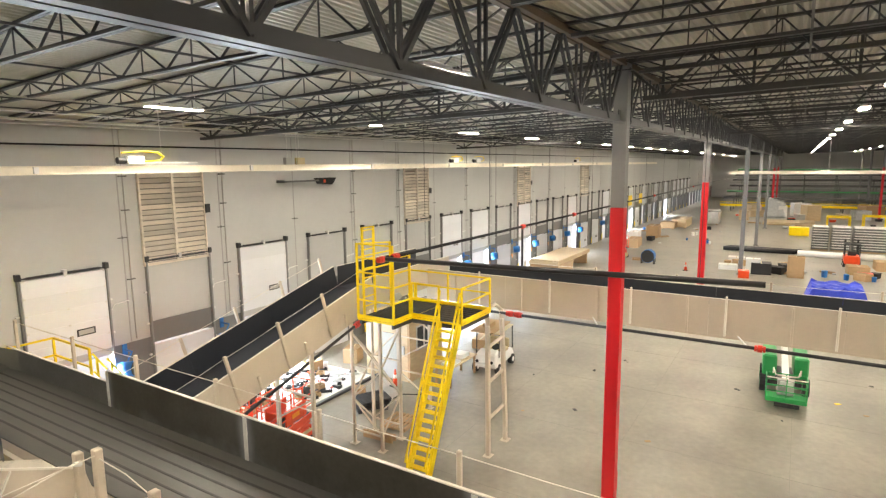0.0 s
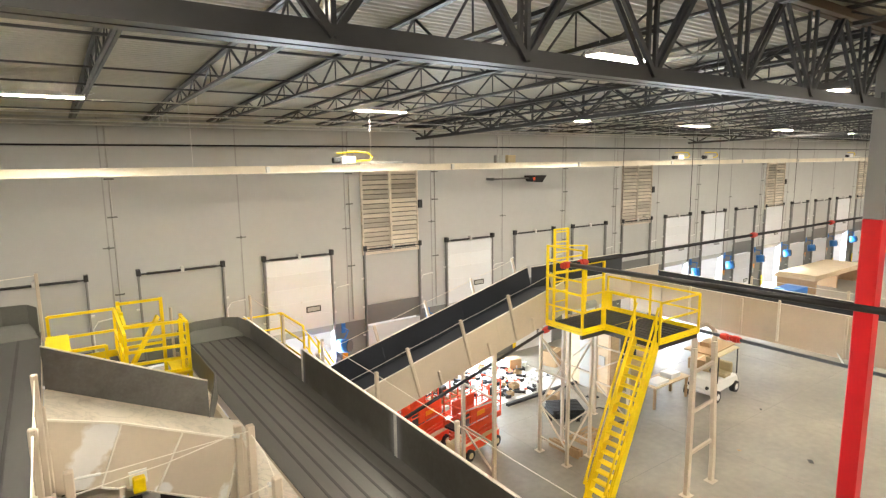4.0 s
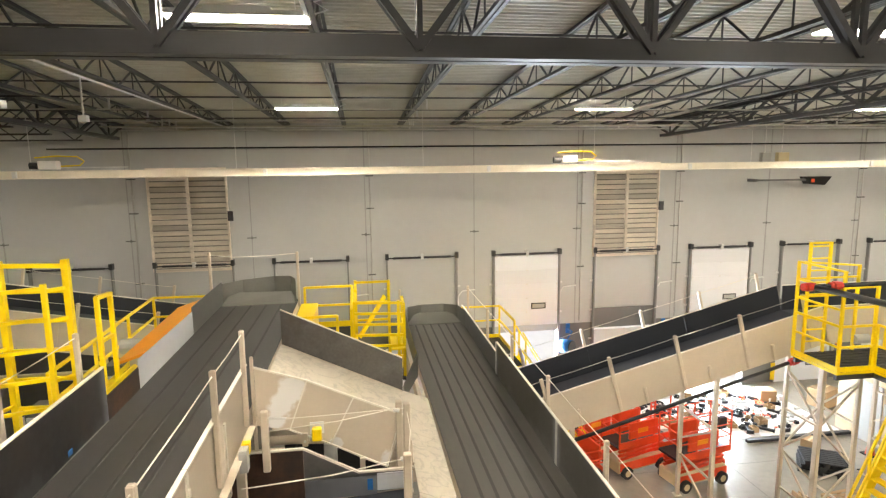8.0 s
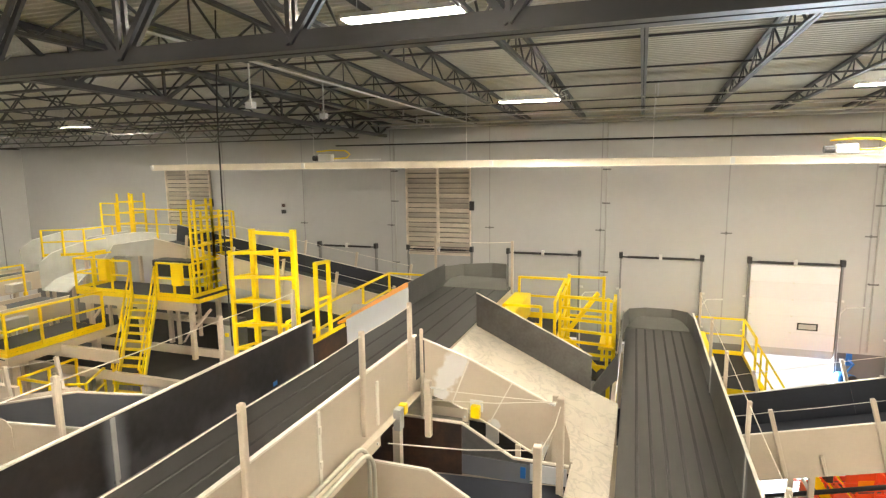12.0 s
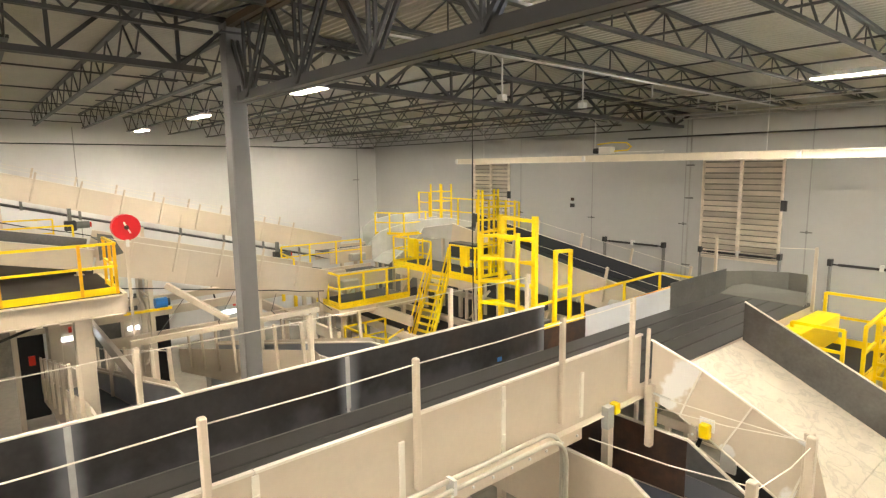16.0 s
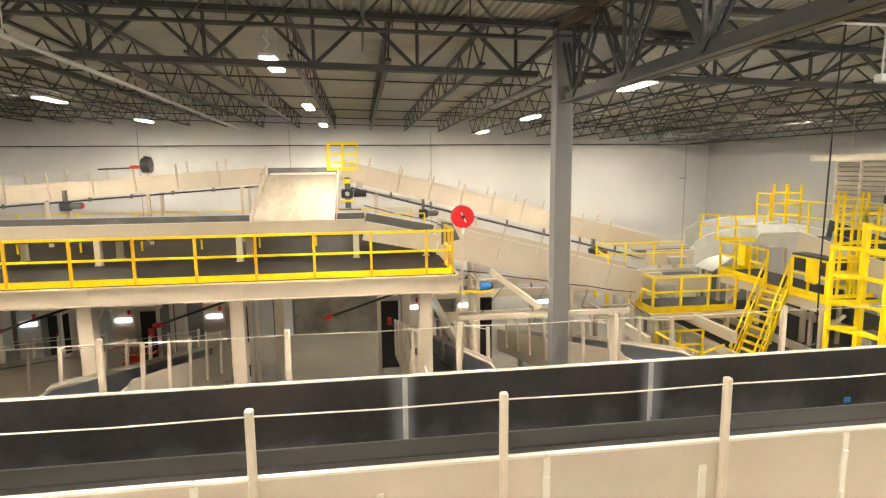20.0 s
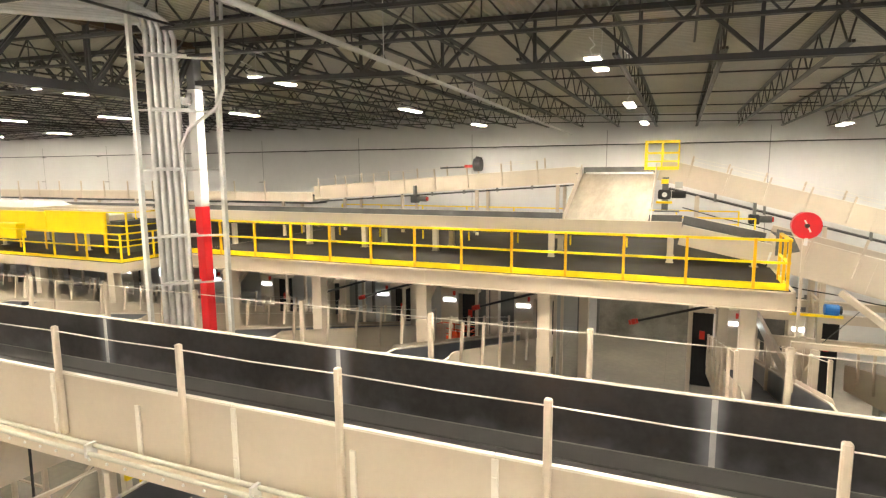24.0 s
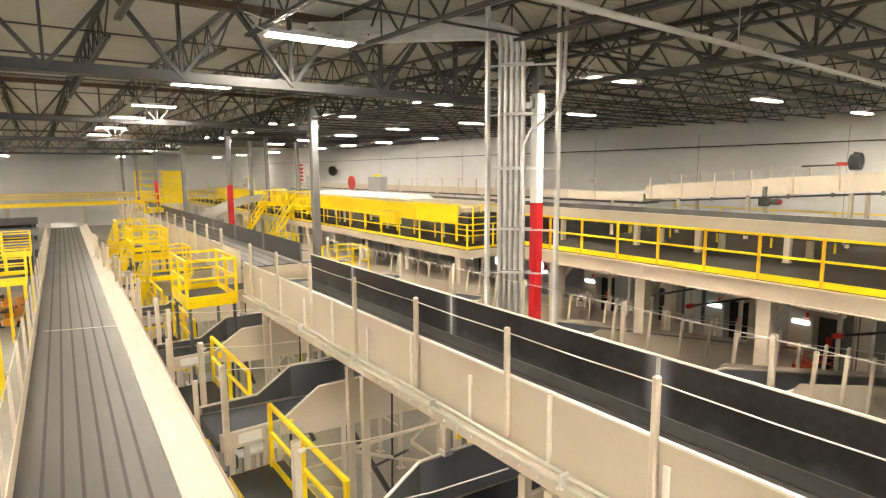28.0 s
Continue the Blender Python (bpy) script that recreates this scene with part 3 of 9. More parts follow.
# ---- high-bay lamps ----
def lamp(x, y, z):
    l = thing("high_bay_lamp", (x, y, z), "long white LED high-bay lamp, lit, hung under the joists", "ceiling lamp", "lamps under the roof")
    b = Mesh().box(x - 0.76, x + 0.76, y - 0.14, y + 0.14, z + 0.035, z + 0.075)
    b.box(x - 0.35, x + 0.35, y - 0.07, y + 0.07, z + 0.075, z + 0.13)
    for q in ((x - 0.765, x + 0.765, y - 0.15, y - 0.13), (x - 0.765, x + 0.765, y + 0.13, y + 0.15), (x - 0.765, x - 0.745, y - 0.129, y + 0.129), (x + 0.745, x + 0.765, y - 0.129, y + 0.129)):
        b.box(*q, z + 0.016, z + 0.034)
    part("housing", b, WHITEP, l)
    part("diffuser", Mesh().box(x - 0.74, x + 0.74, y - 0.125, y + 0.125, z, z + 0.033), LIGHT, l, "glowing diffuser")
    w = Mesh()
    for s in (-0.6, 0.6):
        w.tube((x + s, y, z + 0.07), (x + s * 0.9, y, deck_z(y) - 0.05), 0.006, 5)
    part("hanger", w, GALV, l)
    part("cord", Mesh().pipe([(x + 0.76, y, z + 0.06), (x + 0.95, y, z + 0.12), (x + 0.8, y + 0.06, z + 0.22), (x + 1.1, y, z + 0.3)], 0.012, 5), WHITEP, l)
    return l


LZ = 10.79
first = lamp(0, 0, 0)
LX = [1.4 + 7.75 * i for i in range(-3, 20)]
LY = [13.85, 5.75] + [-1.7 - 7.72 * j for j in range(0, 15)]
for j, y in enumerate(LY):
    for i, x in enumerate(LX):
        if (j > 4 and x > 60) or (j > 7 and x > 48) or (j > 9 and (i % 2 or j % 2)) or (x > 90 and (i % 2 or j > 4)):
            continue
        if (j == 0 and -8 < x < -5) or (i == 0 and j in (4, 5, 6)):
            continue
        copy_thing(first, pose(x, y, LZ + 0.0235 * min(13.85 - y, 46) + ((-0.06 - 0.09 * j if x < -5 else 0.11) if j < 2 else 0.0)))
first.matrix_basis = pose(LX[-1] + 7.75, LY[0], LZ)


# ---- docks on the north wall ----
def dock(k, state, louver=False):
    """One dock: shaft and tracks, sectional door raised or shut."""
    x, y = 9.0 + DOOR * k, YN
    d = thing("door_%d" % (k + 7), (x, y, 0), {"open": "white sectional dock door rolled straight up, opening bright", "shut": "white sectional dock door, shut, below grey panel"}[state], "dock door", "dock doors", "structure")
    z0 = 3.14 if state == "open" else 0.02
    for i in range(5):
        p = Mesh().box(x - 1.27, x + 1.27, y - 0.13, y - 0.08, z0 + 0.56 * i, z0 + 0.56 * i + 0.556)
        o = part("door_panel", p, DOORWHITE, d)
        if i == 1:
            part("window_frame", Mesh().box(x + 0.18, x + 0.78, y - 0.142, y - 0.131, z0 + 0.66, z0 + 0.90), SEAL, o, "black rounded window rim", bevel=0.004)
            part("pane", Mesh().box(x + 0.23, x + 0.73, y - 0.148, y - 0.143, z0 + 0.70, z0 + 0.86), PANEL, o, "small grey window")
        if k > 12:
            continue
        h = Mesh()
        for s in (-1.22, 0.0, 1.22):
            h.box(x + s - 0.03, x + s + 0.03, y - 0.145, y - 0.131, z0 + 0.56 * i + 0.52, z0 + 0.56 * i + 0.57)
        part("hinge", h, GALV, d)
    for s in (-1, 1):
        t = Mesh().box(x + s * 1.33 - 0.03, x + s * 1.33 + 0.03, y - 0.16, y - 0.005, 0.0, 6.12)
        part("track", t, TRACK, d, "grey vertical steel track", bevel=0.006)
        part("bracket", Mesh().box(x + s * 1.33 - 0.06, x + s * 1.33 + 0.06, y - 0.2, y - 0.003, 5.97, 6.18), DARK, d)
        for zz in (1.2, 2.4, 3.6, 4.8) if k < 13 else ():
            part("clip", Mesh().box(x + s * 1.42 - 0.05, x + s * 1.42 + 0.05, y - 0.07, y - 0.004, zz, zz + 0.06), GALV, d)
    part("spring_shaft", Mesh().tube((x - 1.33, y - 0.12, 6.02), (x + 1.33, y - 0.12, 6.02), 0.025, 8).tube((x - 1.1, y - 0.12, 6.02), (x - 0.05, y - 0.12, 6.02), 0.042, 8).tube((x + 0.05, y - 0.12, 6.02), (x + 1.1, y - 0.12, 6.02), 0.042, 8), DARK, d)
    part("shaft_bearing", Mesh().box(x - 0.05, x + 0.05, y - 0.2, y - 0.004, 5.96, 6.14), GALV, d)
    if state == "shut":
        part("header_panel", Mesh().box(x - 1.28, x + 1.28, y - 0.05, y - 0.004, 2.87, 3.68), GREYWALL, d, "dark grey header panel")
    part("bumper", Mesh().box(x - 1.5, x - 1.32, y - 0.2, y - 0.162, 0.15, 0.9), YELLOW, d, "yellow track guard")
    return d


def louver(xc, w):
    l = thing("louver", (xc, YN, 5.86), "tall bright aluminium intake louver on the dock wall", "louver", "wall louvers")
    part("frame", Mesh().box(xc - w / 2, xc - w / 2 + 0.07, YN - 0.12, YN - 0.003, 5.86, 9.45).box(xc + w / 2 - 0.07, xc + w / 2, YN - 0.12, YN - 0.003, 5.86, 9.45).box(xc - 0.05, xc + 0.05, YN - 0.125, YN - 0.003, 5.86, 9.45).box(xc - w / 2, xc + w / 2, YN - 0.121, YN - 0.003, 5.80, 5.9).box(xc - w / 2, xc + w / 2, YN - 0.121, YN - 0.003, 9.42, 9.5), LOUVER, l, bevel=0.006)
    part("backing", Mesh().box(xc - w / 2, xc + w / 2, YN - 0.02, YN - 0.004, 5.86, 9.45), LOUVERBACK, l)
    s0 = None
    for side in (-1, 1):
        for i in range(18):
            z = 5.95 + i * 0.194
            if s0 is None:
                s0 = part("slat", Mesh().hexa([(xc - w / 2 + 0.07, YN - 0.11, z), (xc - 0.05, YN - 0.11, z), (xc - 0.05, YN - 0.03, z + 0.13), (xc - w / 2 + 0.07, YN - 0.03, z + 0.13), (xc - w / 2 + 0.07, YN - 0.115, z + 0.012), (xc - 0.05, YN - 0.115, z + 0.012), (xc - 0.05, YN - 0.03, z + 0.15), (xc - w / 2 + 0.07, YN - 0.03, z + 0.15)]), LOUVER, l)
            else:
                twin(s0, l, ((w / 2 - 0.02) if side > 0 else 0, 0, i * 0.194))
    part("actuator", Mesh().box(xc + w / 2 - 0.02, xc + w / 2 + 0.16, YN - 0.2, YN - 0.122, 7.6, 7.95), DARK, l)
    return l


STATES = {0: "open", 2: "open", 3: "shut", 6: "open", 7: "open", 9: "open", 12: "open", 15: "open", 18: "open", 20: "open", 22: "open", 24: "open", 26: "open", 27: "open", 28: "open", 29: "open", 30: "open"}
for k in DOCKS:
    if k < -4 or k > 30:
        continue
    dock(k, STATES.get(k, "shut"))
for k in (-3, 1, 5, 9, 13):
    louver(9.0 + DOOR * k - 0.05, 2.7)
louver(-15.65, 2.55)

# conduits and sealed joints between the docks
for k in range(-6, 22):
    x = 9.0 + DOOR * (k + 0.5) - 0.02
    c = Mesh().box(x - 0.02, x + 0.02, YN - 0.014, YN - 0.002, 3.1, 11.2)
    solid("trim", c, SEALANT, "grey sealed vertical panel joint of the dock wall", kind="structure")
    b = thing("wall_bracket", (x, YN, 7.0), "small steel bracket arm bolted to the dock wall", "bracket", "brackets on the wall")
    part("arm", Mesh().box(x - 0.17, x + 0.17, YN - 0.06, YN - 0.025, 6.93, 6.97), GREYPLATE, b)
    part("foot", Mesh().box(x - 0.03, x + 0.03, YN - 0.024, YN - 0.015, 6.9, 7.0), GREYPLATE, b)
    g = thing("conduit", (x - 0.55, YN, 3.0), "bent grey electrical conduit beside a dock door", "conduit", "conduits at the docks")
    part("run", Mesh().pipe([(x - 0.65, YN - 0.04, 0.4), (x - 0.65, YN - 0.04, 4.4), (x - 0.5, YN - 0.04, 4.62), (x - 0.1, YN - 0.04, 4.66), (x + 0.02, YN - 0.04, 4.66)], 0.025, 6), GALV, g)
    part("control_box", Mesh().box(x - 0.75, x - 0.5, YN - 0.14, YN - 0.004, 1.25, 1.7), PANEL, g, "grey control box", bevel=0.01)
    part("sticker", Mesh().box(x - 0.35, x - 0.12, YN - 0.012, YN - 0.003, 1.5, 1.85), ORANGE, g, "orange warning sticker")


ht = thing("unit_heater", (20.6, YN - 0.6, 8.5), "black unit heater with an orange label on a wall arm", "heater")
part("arm", Mesh().box(18.3, 20.7, YN - 0.56, YN - 0.5, 8.68, 8.76).box(18.28, 18.36, YN - 0.499, YN - 0.003, 8.66, 8.78).box(19.4, 19.46, YN - 0.499, YN - 0.003, 8.69, 8.75), GREYPLATE, ht)
part("casing", Mesh().hexa([(20.55, YN - 0.8, 8.55), (21.15, YN - 0.8, 8.5), (21.15, YN - 0.3, 8.5), (20.55, YN - 0.3, 8.55), (20.4, YN - 0.85, 8.84), (21.4, YN - 0.85, 8.84), (21.4, YN - 0.25, 8.84), (20.4, YN - 0.25, 8.84)]), SEAL, ht, bevel=0.02)
part("label_plate", Mesh().box(20.45, 20.6, YN - 0.87, YN - 0.86, 8.62, 8.76), REDLIFT, ht, "orange-red label")
for x, w, mt in ((18.95, 0.42, PANEL), (19.7, 0.5, SAND)):
    jb = thing("wall_box", (x, YN, 9.5), "small electrical box high on the dock wall", "electrical box", "boxes on the dock wall")
    part("body", Mesh().box(x - w / 2, x + w / 2, YN - 0.2, YN - 0.003, 9.38, 9.82), mt, jb, bevel=0.015)
    part("conduit", Mesh().tube((x, YN - 0.05, 9.82), (x, YN - 0.05, 10.9), 0.02, 6), GALV, jb)
for k in (-4, -2, 0, 1, 3, 4, 6, 8):
    x = 9.0 + DOOR * (k + 0.5) + 0.16
    vc = thing("riser_conduit", (x, YN, 6.5), "galvanised riser conduit on the dock wall", "conduit", "risers on the dock wall")
    part("run", Mesh().tube((x, YN - 0.05, 3.2), (x, YN - 0.05, 10.8), 0.028, 6), PANEL, vc, smooth=True)
    for z in (5.4, 7.9, 9.1):
        part("strap", Mesh().box(x - 0.14, x + 0.14, YN - 0.085, YN - 0.078, z, z + 0.05).box(x - 0.14, x - 0.1, YN - 0.078, YN - 0.003, z, z + 0.05).box(x + 0.1, x + 0.14, YN - 0.078, YN - 0.003, z, z + 0.05), GREYPLATE, vc)


def dock_fan(k):
    x = 9.0 + DOOR * k + 1.75
    f = thing("dock_fan", (x, YN - 0.5, 2.6), "blue dock fan on a swing arm beside a door", "fan", "dock fans")
    part("drum", Mesh().tube((x - 0.1, YN - 0.75, 2.35), (x - 0.35, YN - 0.35, 2.3), 0.27, 14), BLUE, f, smooth=True)
    part("grille", Mesh().tube((x - 0.08, YN - 0.78, 2.352), (x - 0.1, YN - 0.752, 2.35), 0.25, 14), DARK, f)
    part("arm", Mesh().pipe([(x, YN - 0.004, 2.9), (x, YN - 0.5, 2.9), (x - 0.2, YN - 0.55, 2.62)], 0.03, 6), BLUE, f)
    part("mount", Mesh().box(x - 0.08, x + 0.08, YN - 0.06, YN - 0.003, 2.7, 3.1), BLUE, f)


for k in (0, 1, 4, 5, 6, 7, 8, 9, 10, 11, 12, 14):
    dock_fan(k)

# sprinkler main along the dock wall and rail beam hung before it
sp = thing("sprinkler_pipe", (-7.7, YN, 10.17), "thin black sprinkler pipe along the dock wall", "pipe")
part("pipe", Mesh().tube((-7.7, YN - 0.3, 10.17), (150, YN - 0.3, 10.17), 0.03, 8), BLACKPIPE, sp, smooth=True)
for i in range(24):
    part("hanger", Mesh().box(-6.0 + 5 * i, -5.97 + 5 * i, YN - 0.32, YN - 0.001, 10.15, 10.19), BLACKPIPE, sp)
sp = thing("sprinkler_pipe", (XW, 18, 10.4), "thin black sprinkler pipe along the end wall", "pipe")
part("pipe", Mesh().tube((XW + 0.3, 20.1, 10.4), (XW + 0.3, -100, 10.55), 0.026, 8), BLACKPIPE, sp, smooth=True)
for i in range(18):
    part("hanger", Mesh().box(XW + 0.001, XW + 0.32, 16 - 6.5 * i, 16.03 - 6.5 * i, 10.4, 10.44), BLACKPIPE, sp)
for y, z, r, mt in ((19.6, 10.74, 0.022, GALV), (18.9, 10.8, 0.018, GALV), (18.2, 10.78, 0.022, CONDUIT), (17.0, 10.86, 0.018, GALV), (14.4, 10.95, 0.02, CONDUIT)):
    bc = thing("branch_conduit", (40, y, z), "thin pale conduit run below the roof joists", "conduit", "conduits under the dock bay roof")
    part("run", Mesh().tube((COLX[0] + 0.2, y, z), (95, y, z), r, 6), mt, bc, smooth=True)
    for i in range(12):
        part("clip", Mesh().box(-3.4 + 7.84 * i, -3.36 + 7.84 * i, y - 0.02, y + 0.02, z, deck_z(y) - 0.02), GALV, bc)
rail = thing("crane_rail", (0, 15.0, 9.35), "long bright aluminium hoist rail hung before the docks", "rail")
for i in range(14):
    x0 = -12.05 + 6.1 * i
    part("rail_section", Mesh().plate([(x0, 14.87, 9.265), (x0, 15.13, 9.265), (x0, 15.13, 9.288), (x0, 15.08, 9.29), (x0, 15.08, 9.45), (x0, 15.13, 9.452), (x0, 15.13, 9.47), (x0, 14.87, 9.47), (x0, 14.87, 9.452), (x0, 14.92, 9.45), (x0, 14.92, 9.29), (x0, 14.87, 9.288)], (6.09, 0, 0)), ALU, rail)
    part("splice", Mesh().box(x0 - 0.05, x0 + 0.05, 14.86, 14.918, 9.29, 9.45), GALV, rail)
for i in range(16):
    x0 = -10.6 + 5.0 * i
    part("hanger", Mesh().tube((x0, 15.0, 9.46), (x0, 15.0, deck_z(15) - 0.01), 0.008, 6), GALV, rail)
for x in (-5.2, 8.6, 25.2, 27.6, 44):
    t = thing("hoist_trolley", (x, 15, 9.5), "white hoist control box with a looped yellow hose", "hoist", "hoists on the rail")
    part("box", Mesh().box(x - 0.2, x + 0.25, 14.88, 15.12, 9.5, 9.72), WHITEP, t, bevel=0.02)
    part("motor", Mesh().tube((x - 0.42, 15, 9.6), (x - 0.2, 15, 9.6), 0.09, 10), DARK, t)
    part("hose", Mesh().pipe([(x - 0.3, 15, 9.8), (x + 0.2, 15, 9.84), (x + 0.7, 15, 9.82), (x + 0.86, 15, 9.7), (x + 0.75, 15, 9.6), (x + 0.3, 15, 9.58)], 0.022, 6), YELLOW, t, "yellow looped hose")
    part("arm", Mesh().box(x + 0.3, x + 1.9, 14.98, 15.02, 9.53, 9.56), GALV, t)

# ---- conveyors ----
def conveyor(a, b, width, label, left, right, belt_mat=RUBBER, ribs=(-0.3, -0.1, 0.1, 0.3), group="", bed_depth=0.25, step=3.0, lip=LIP):
    """A belt from a to b (centre of the belt), with a side panel each hand:
    left / right = (material, height over the belt, depth under it) or None. Left is left as seen from a to b."""
    a, b = Vector(a), Vector(b)
    d = b - a
    L = d.length
    d.normalize()
    side = Vector((0, 0, 1)).cross(d).normalized()
    up = d.cross(side).normalized()
    c = thing("belt_conveyor", tuple((a + b) / 2), label, "conveyor", group)
    P = lambda t, s, u: a + d * t + side * s + up * u
    w = width / 2
    bm = Mesh().hexa([P(0, -w, -0.03), P(L, -w, -0.03), P(L, w, -0.03), P(0, w, -0.03), P(0, -w, 0), P(L, -w, 0), P(L, w, 0), P(0, w, 0)])
    belt = part("belt", bm, belt_mat, c, "ribbed dark rubber belt")
    for r in ribs:
        s = r * width
        part("belt_rib", Mesh().hexa([P(0, s - 0.026, 0.001), P(L, s - 0.026, 0.001), P(L, s + 0.026, 0.001), P(0, s + 0.026, 0.001), P(0, s - 0.016, 0.006), P(L, s - 0.016, 0.006), P(L, s + 0.016, 0.006), P(0, s + 0.016, 0.006)]), GROOVE, belt)
    bed = Mesh().hexa([P(0, -w, -bed_depth), P(L, -w, -bed_depth), P(L, w, -bed_depth), P(0, w, -bed_depth), P(0, -w, -0.032), P(L, -w, -0.032), P(L, w, -0.032), P(0, w, -0.032)])
    part("bed", bed, CREAM, c, "cream steel slider bed")
    for sgn, spec in ((1, left), (-1, right)):
        if not spec:
            continue
        material, h, low = spec
        s = sgn * (w + 0.003)
        e = s + sgn * 0.012
        n = max(1, round(L / step))
        for i in range(n):
            t0, t1 = L * i / n, L * (i + 1) / n - 0.004
            pn = part("side_panel", Mesh().hexa([P(t0, s, -low), P(t1, s, -low), P(t1, e, -low), P(t0, e, -low), P(t0, s, h), P(t1, s, h), P(t1, e, h), P(t0, e, h)]), material, c)
            part("top_edge", Mesh().hexa([P(t0, s - sgn * 0.004, h + 0.001), P(t1, s - sgn * 0.004, h + 0.001), P(t1, e + sgn * 0.03, h + 0.001), P(t0, e + sgn * 0.03, h + 0.001), P(t0, s - sgn * 0.004, h + 0.018), P(t1, s - sgn * 0.004, h + 0.018), P(t1, e + sgn * 0.03, h + 0.018), P(t0, e + sgn * 0.03, h + 0.018)]), lip, pn, "pale top edge")
    return c, P, L, w


def posts(c, P, ts, s, low, high, size=0.066, lean=0.0, material=CREAM, rope=True, rope_mat=LIP, drop=0.06):
    """Upright posts on one side of a conveyor, with a pull cord strung along their heads."""
    heads = []
    for t in ts:
        foot, head = P(t, s, low), P(t, s + lean, high)
        p = Mesh().beam(foot, head, size, size, up=(0, 1, 0) if abs((head - foot).normalized().y) < 0.9 else (1, 0, 0))
        part("post", p, material, c, bevel=0.012)
        heads.append(head - Vector((0, 0, drop)))
    if rope and len(heads) > 1:
        r = Mesh()
        line = [heads[0]]
        for u, v in zip(heads, heads[1:]):
            line += [(u + v) / 2 - Vector((0, 0, 0.012)), v]
        r.pipe(line, 0.007, 5)
        part("pull_cord", r, rope_mat, c, "thin pale pull cord")


def legs(c, pts, z_top, size=0.1, material=CREAM, z0=0.0, brace=True):
    for (x, y, w, ax) in pts:
        for s in (-1, 1):
            px, py = (x + s * w / 2, y) if ax == "x" else (x, y + s * w / 2)
            part("leg", Mesh().beam((px, py, z0), (px, py, z_top), size, size), material, c)
            part("foot_plate", Mesh().box(px - 0.11, px + 0.11, py - 0.11, py + 0.11, z0 + 0.001, z0 + 0.016), material, c)
        if brace:
            e = (w / 2, 0) if ax == "x" else (0, w / 2)
            z = z0 + 0.35
            flip = 1
            while z + 1.4 < z_top:
                part("brace", Mesh().beam((x - e[0] * flip, y - e[1] * flip, z), (x + e[0] * flip, y + e[1] * flip, z + 0.9), 0.05, 0.05), material, c)
                part("tie", Mesh().beam((x - e[0], y - e[1], z + 0.95), (x + e[0], y + e[1], z + 0.95), 0.05, 0.05), material, c)
                z, flip = z + 1.4, -flip


# upper sorter belt, beside the camera's hover
ZB = 6.05
c, P, L, w = conveyor((0.01, -15.6, ZB), (0.01, 14.1, ZB), 1.86, "long raised belt conveyor with black steel guard and cream side", None, None, SORTBELT, group="raised belts")
sorter = c
# far guard: mill steel plates, then lower pieces
for y0, y1 in ((-15.6, -12.9), (-12.9, -8.7), (-8.7, -4.23), (-4.23, 0.33), (0.33, 3.33), (3.33, 7.15)):
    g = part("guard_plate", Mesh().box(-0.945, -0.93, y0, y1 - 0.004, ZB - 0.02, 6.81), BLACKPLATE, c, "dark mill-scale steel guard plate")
    part("top_edge", Mesh().box(-0.965, -0.922, y0, y1, 6.811, 6.832), LIP, g)
    if y1 < 7:
        part("joint_strip", Mesh().box(-0.929, -0.921, y1 - 0.03, y1 + 0.03, ZB + 0.01, 6.80), BRIGHT, c, "bright ground joint strip")
part("guard_plate", Mesh().box(-0.945, -0.93, 7.16, 8.3, ZB - 0.02, 6.40), RUST, c, "rusty unpainted steel plate")
part("guard_plate", Mesh().box(-0.945, -0.93, 8.31, 11.3, ZB - 0.02, 6.52), COOLBOARD, c, "cool white plastic side board")
part("guard_plate", Mesh().box(-0.945, -0.93, 11.31, 13.95, ZB - 0.02, 6.62), GREYPLATE, c, "bare grey steel side plate")
part("angle_strip", Mesh().box(-0.929, -0.917, -15.6, 7.1, ZB + 0.002, ZB + 0.012), ENDPLATE, c)
part("spot", Mesh().box(-0.929, -0.924, 6.02, 6.12, 6.1, 6.17), BLUE, c, "small blue sticker")
# near side
for i in range(8):
    y0 = -15.6 + 2.83 * i
    p = part("side_panel", Mesh().box(0.945, 0.96, y0, y0 + 2.82, 5.86, 6.76), CREAM, c)
    part("top_edge", Mesh().box(0.935, 0.985, y0, y0 + 2.82, 6.761, 6.785), LIP, p)
    part("stiffener", Mesh().box(0.961, 0.985, y0 + 1.4, y0 + 1.46, 5.95, 6.55), LIP, p)
    part("splice_strip", Mesh().box(0.961, 0.98, y0 - 0.03, y0 + 0.03, 5.9, 6.74).box(0.98, 0.995, y0 - 0.02, y0 + 0.02, 6.1, 6.18).box(0.98, 0.995, y0 - 0.02, y0 + 0.02, 6.5, 6.58), LIP, p, "bolted splice strip")
part("bottom_flange", Mesh().box(0.961, 1.06, -15.6, 7.0, 5.86, 5.875), CREAM, c)
part("lower_channel", Mesh().box(0.93, 1.02, -15.6, 5.6, 5.68, 5.858), CREAM, c)
part("lower_channel", Mesh().box(-1.0, -0.95, -15.6, 14.0, 5.55, 6.02), CREAM, c)
bolts = Mesh()
for i in range(70):
    bolts.tube((1.02, -15.2 + i * 0.3, 5.76), (1.035, -15.2 + i * 0.3, 5.76), 0.018, 6)
tagged(part("bolt_row", bolts, GALV, c), kind="stuff")
ys_near = [-14.85, -12.87, -10.89, -8.91, -6.93, -4.95, -2.97, -1.0, 1.0, 2.98, 5.2, 6.72]
PW = lambda t, s, u: Vector((s, t, u))
posts(c, PW, ys_near, 1.0, 6.0, 7.36)
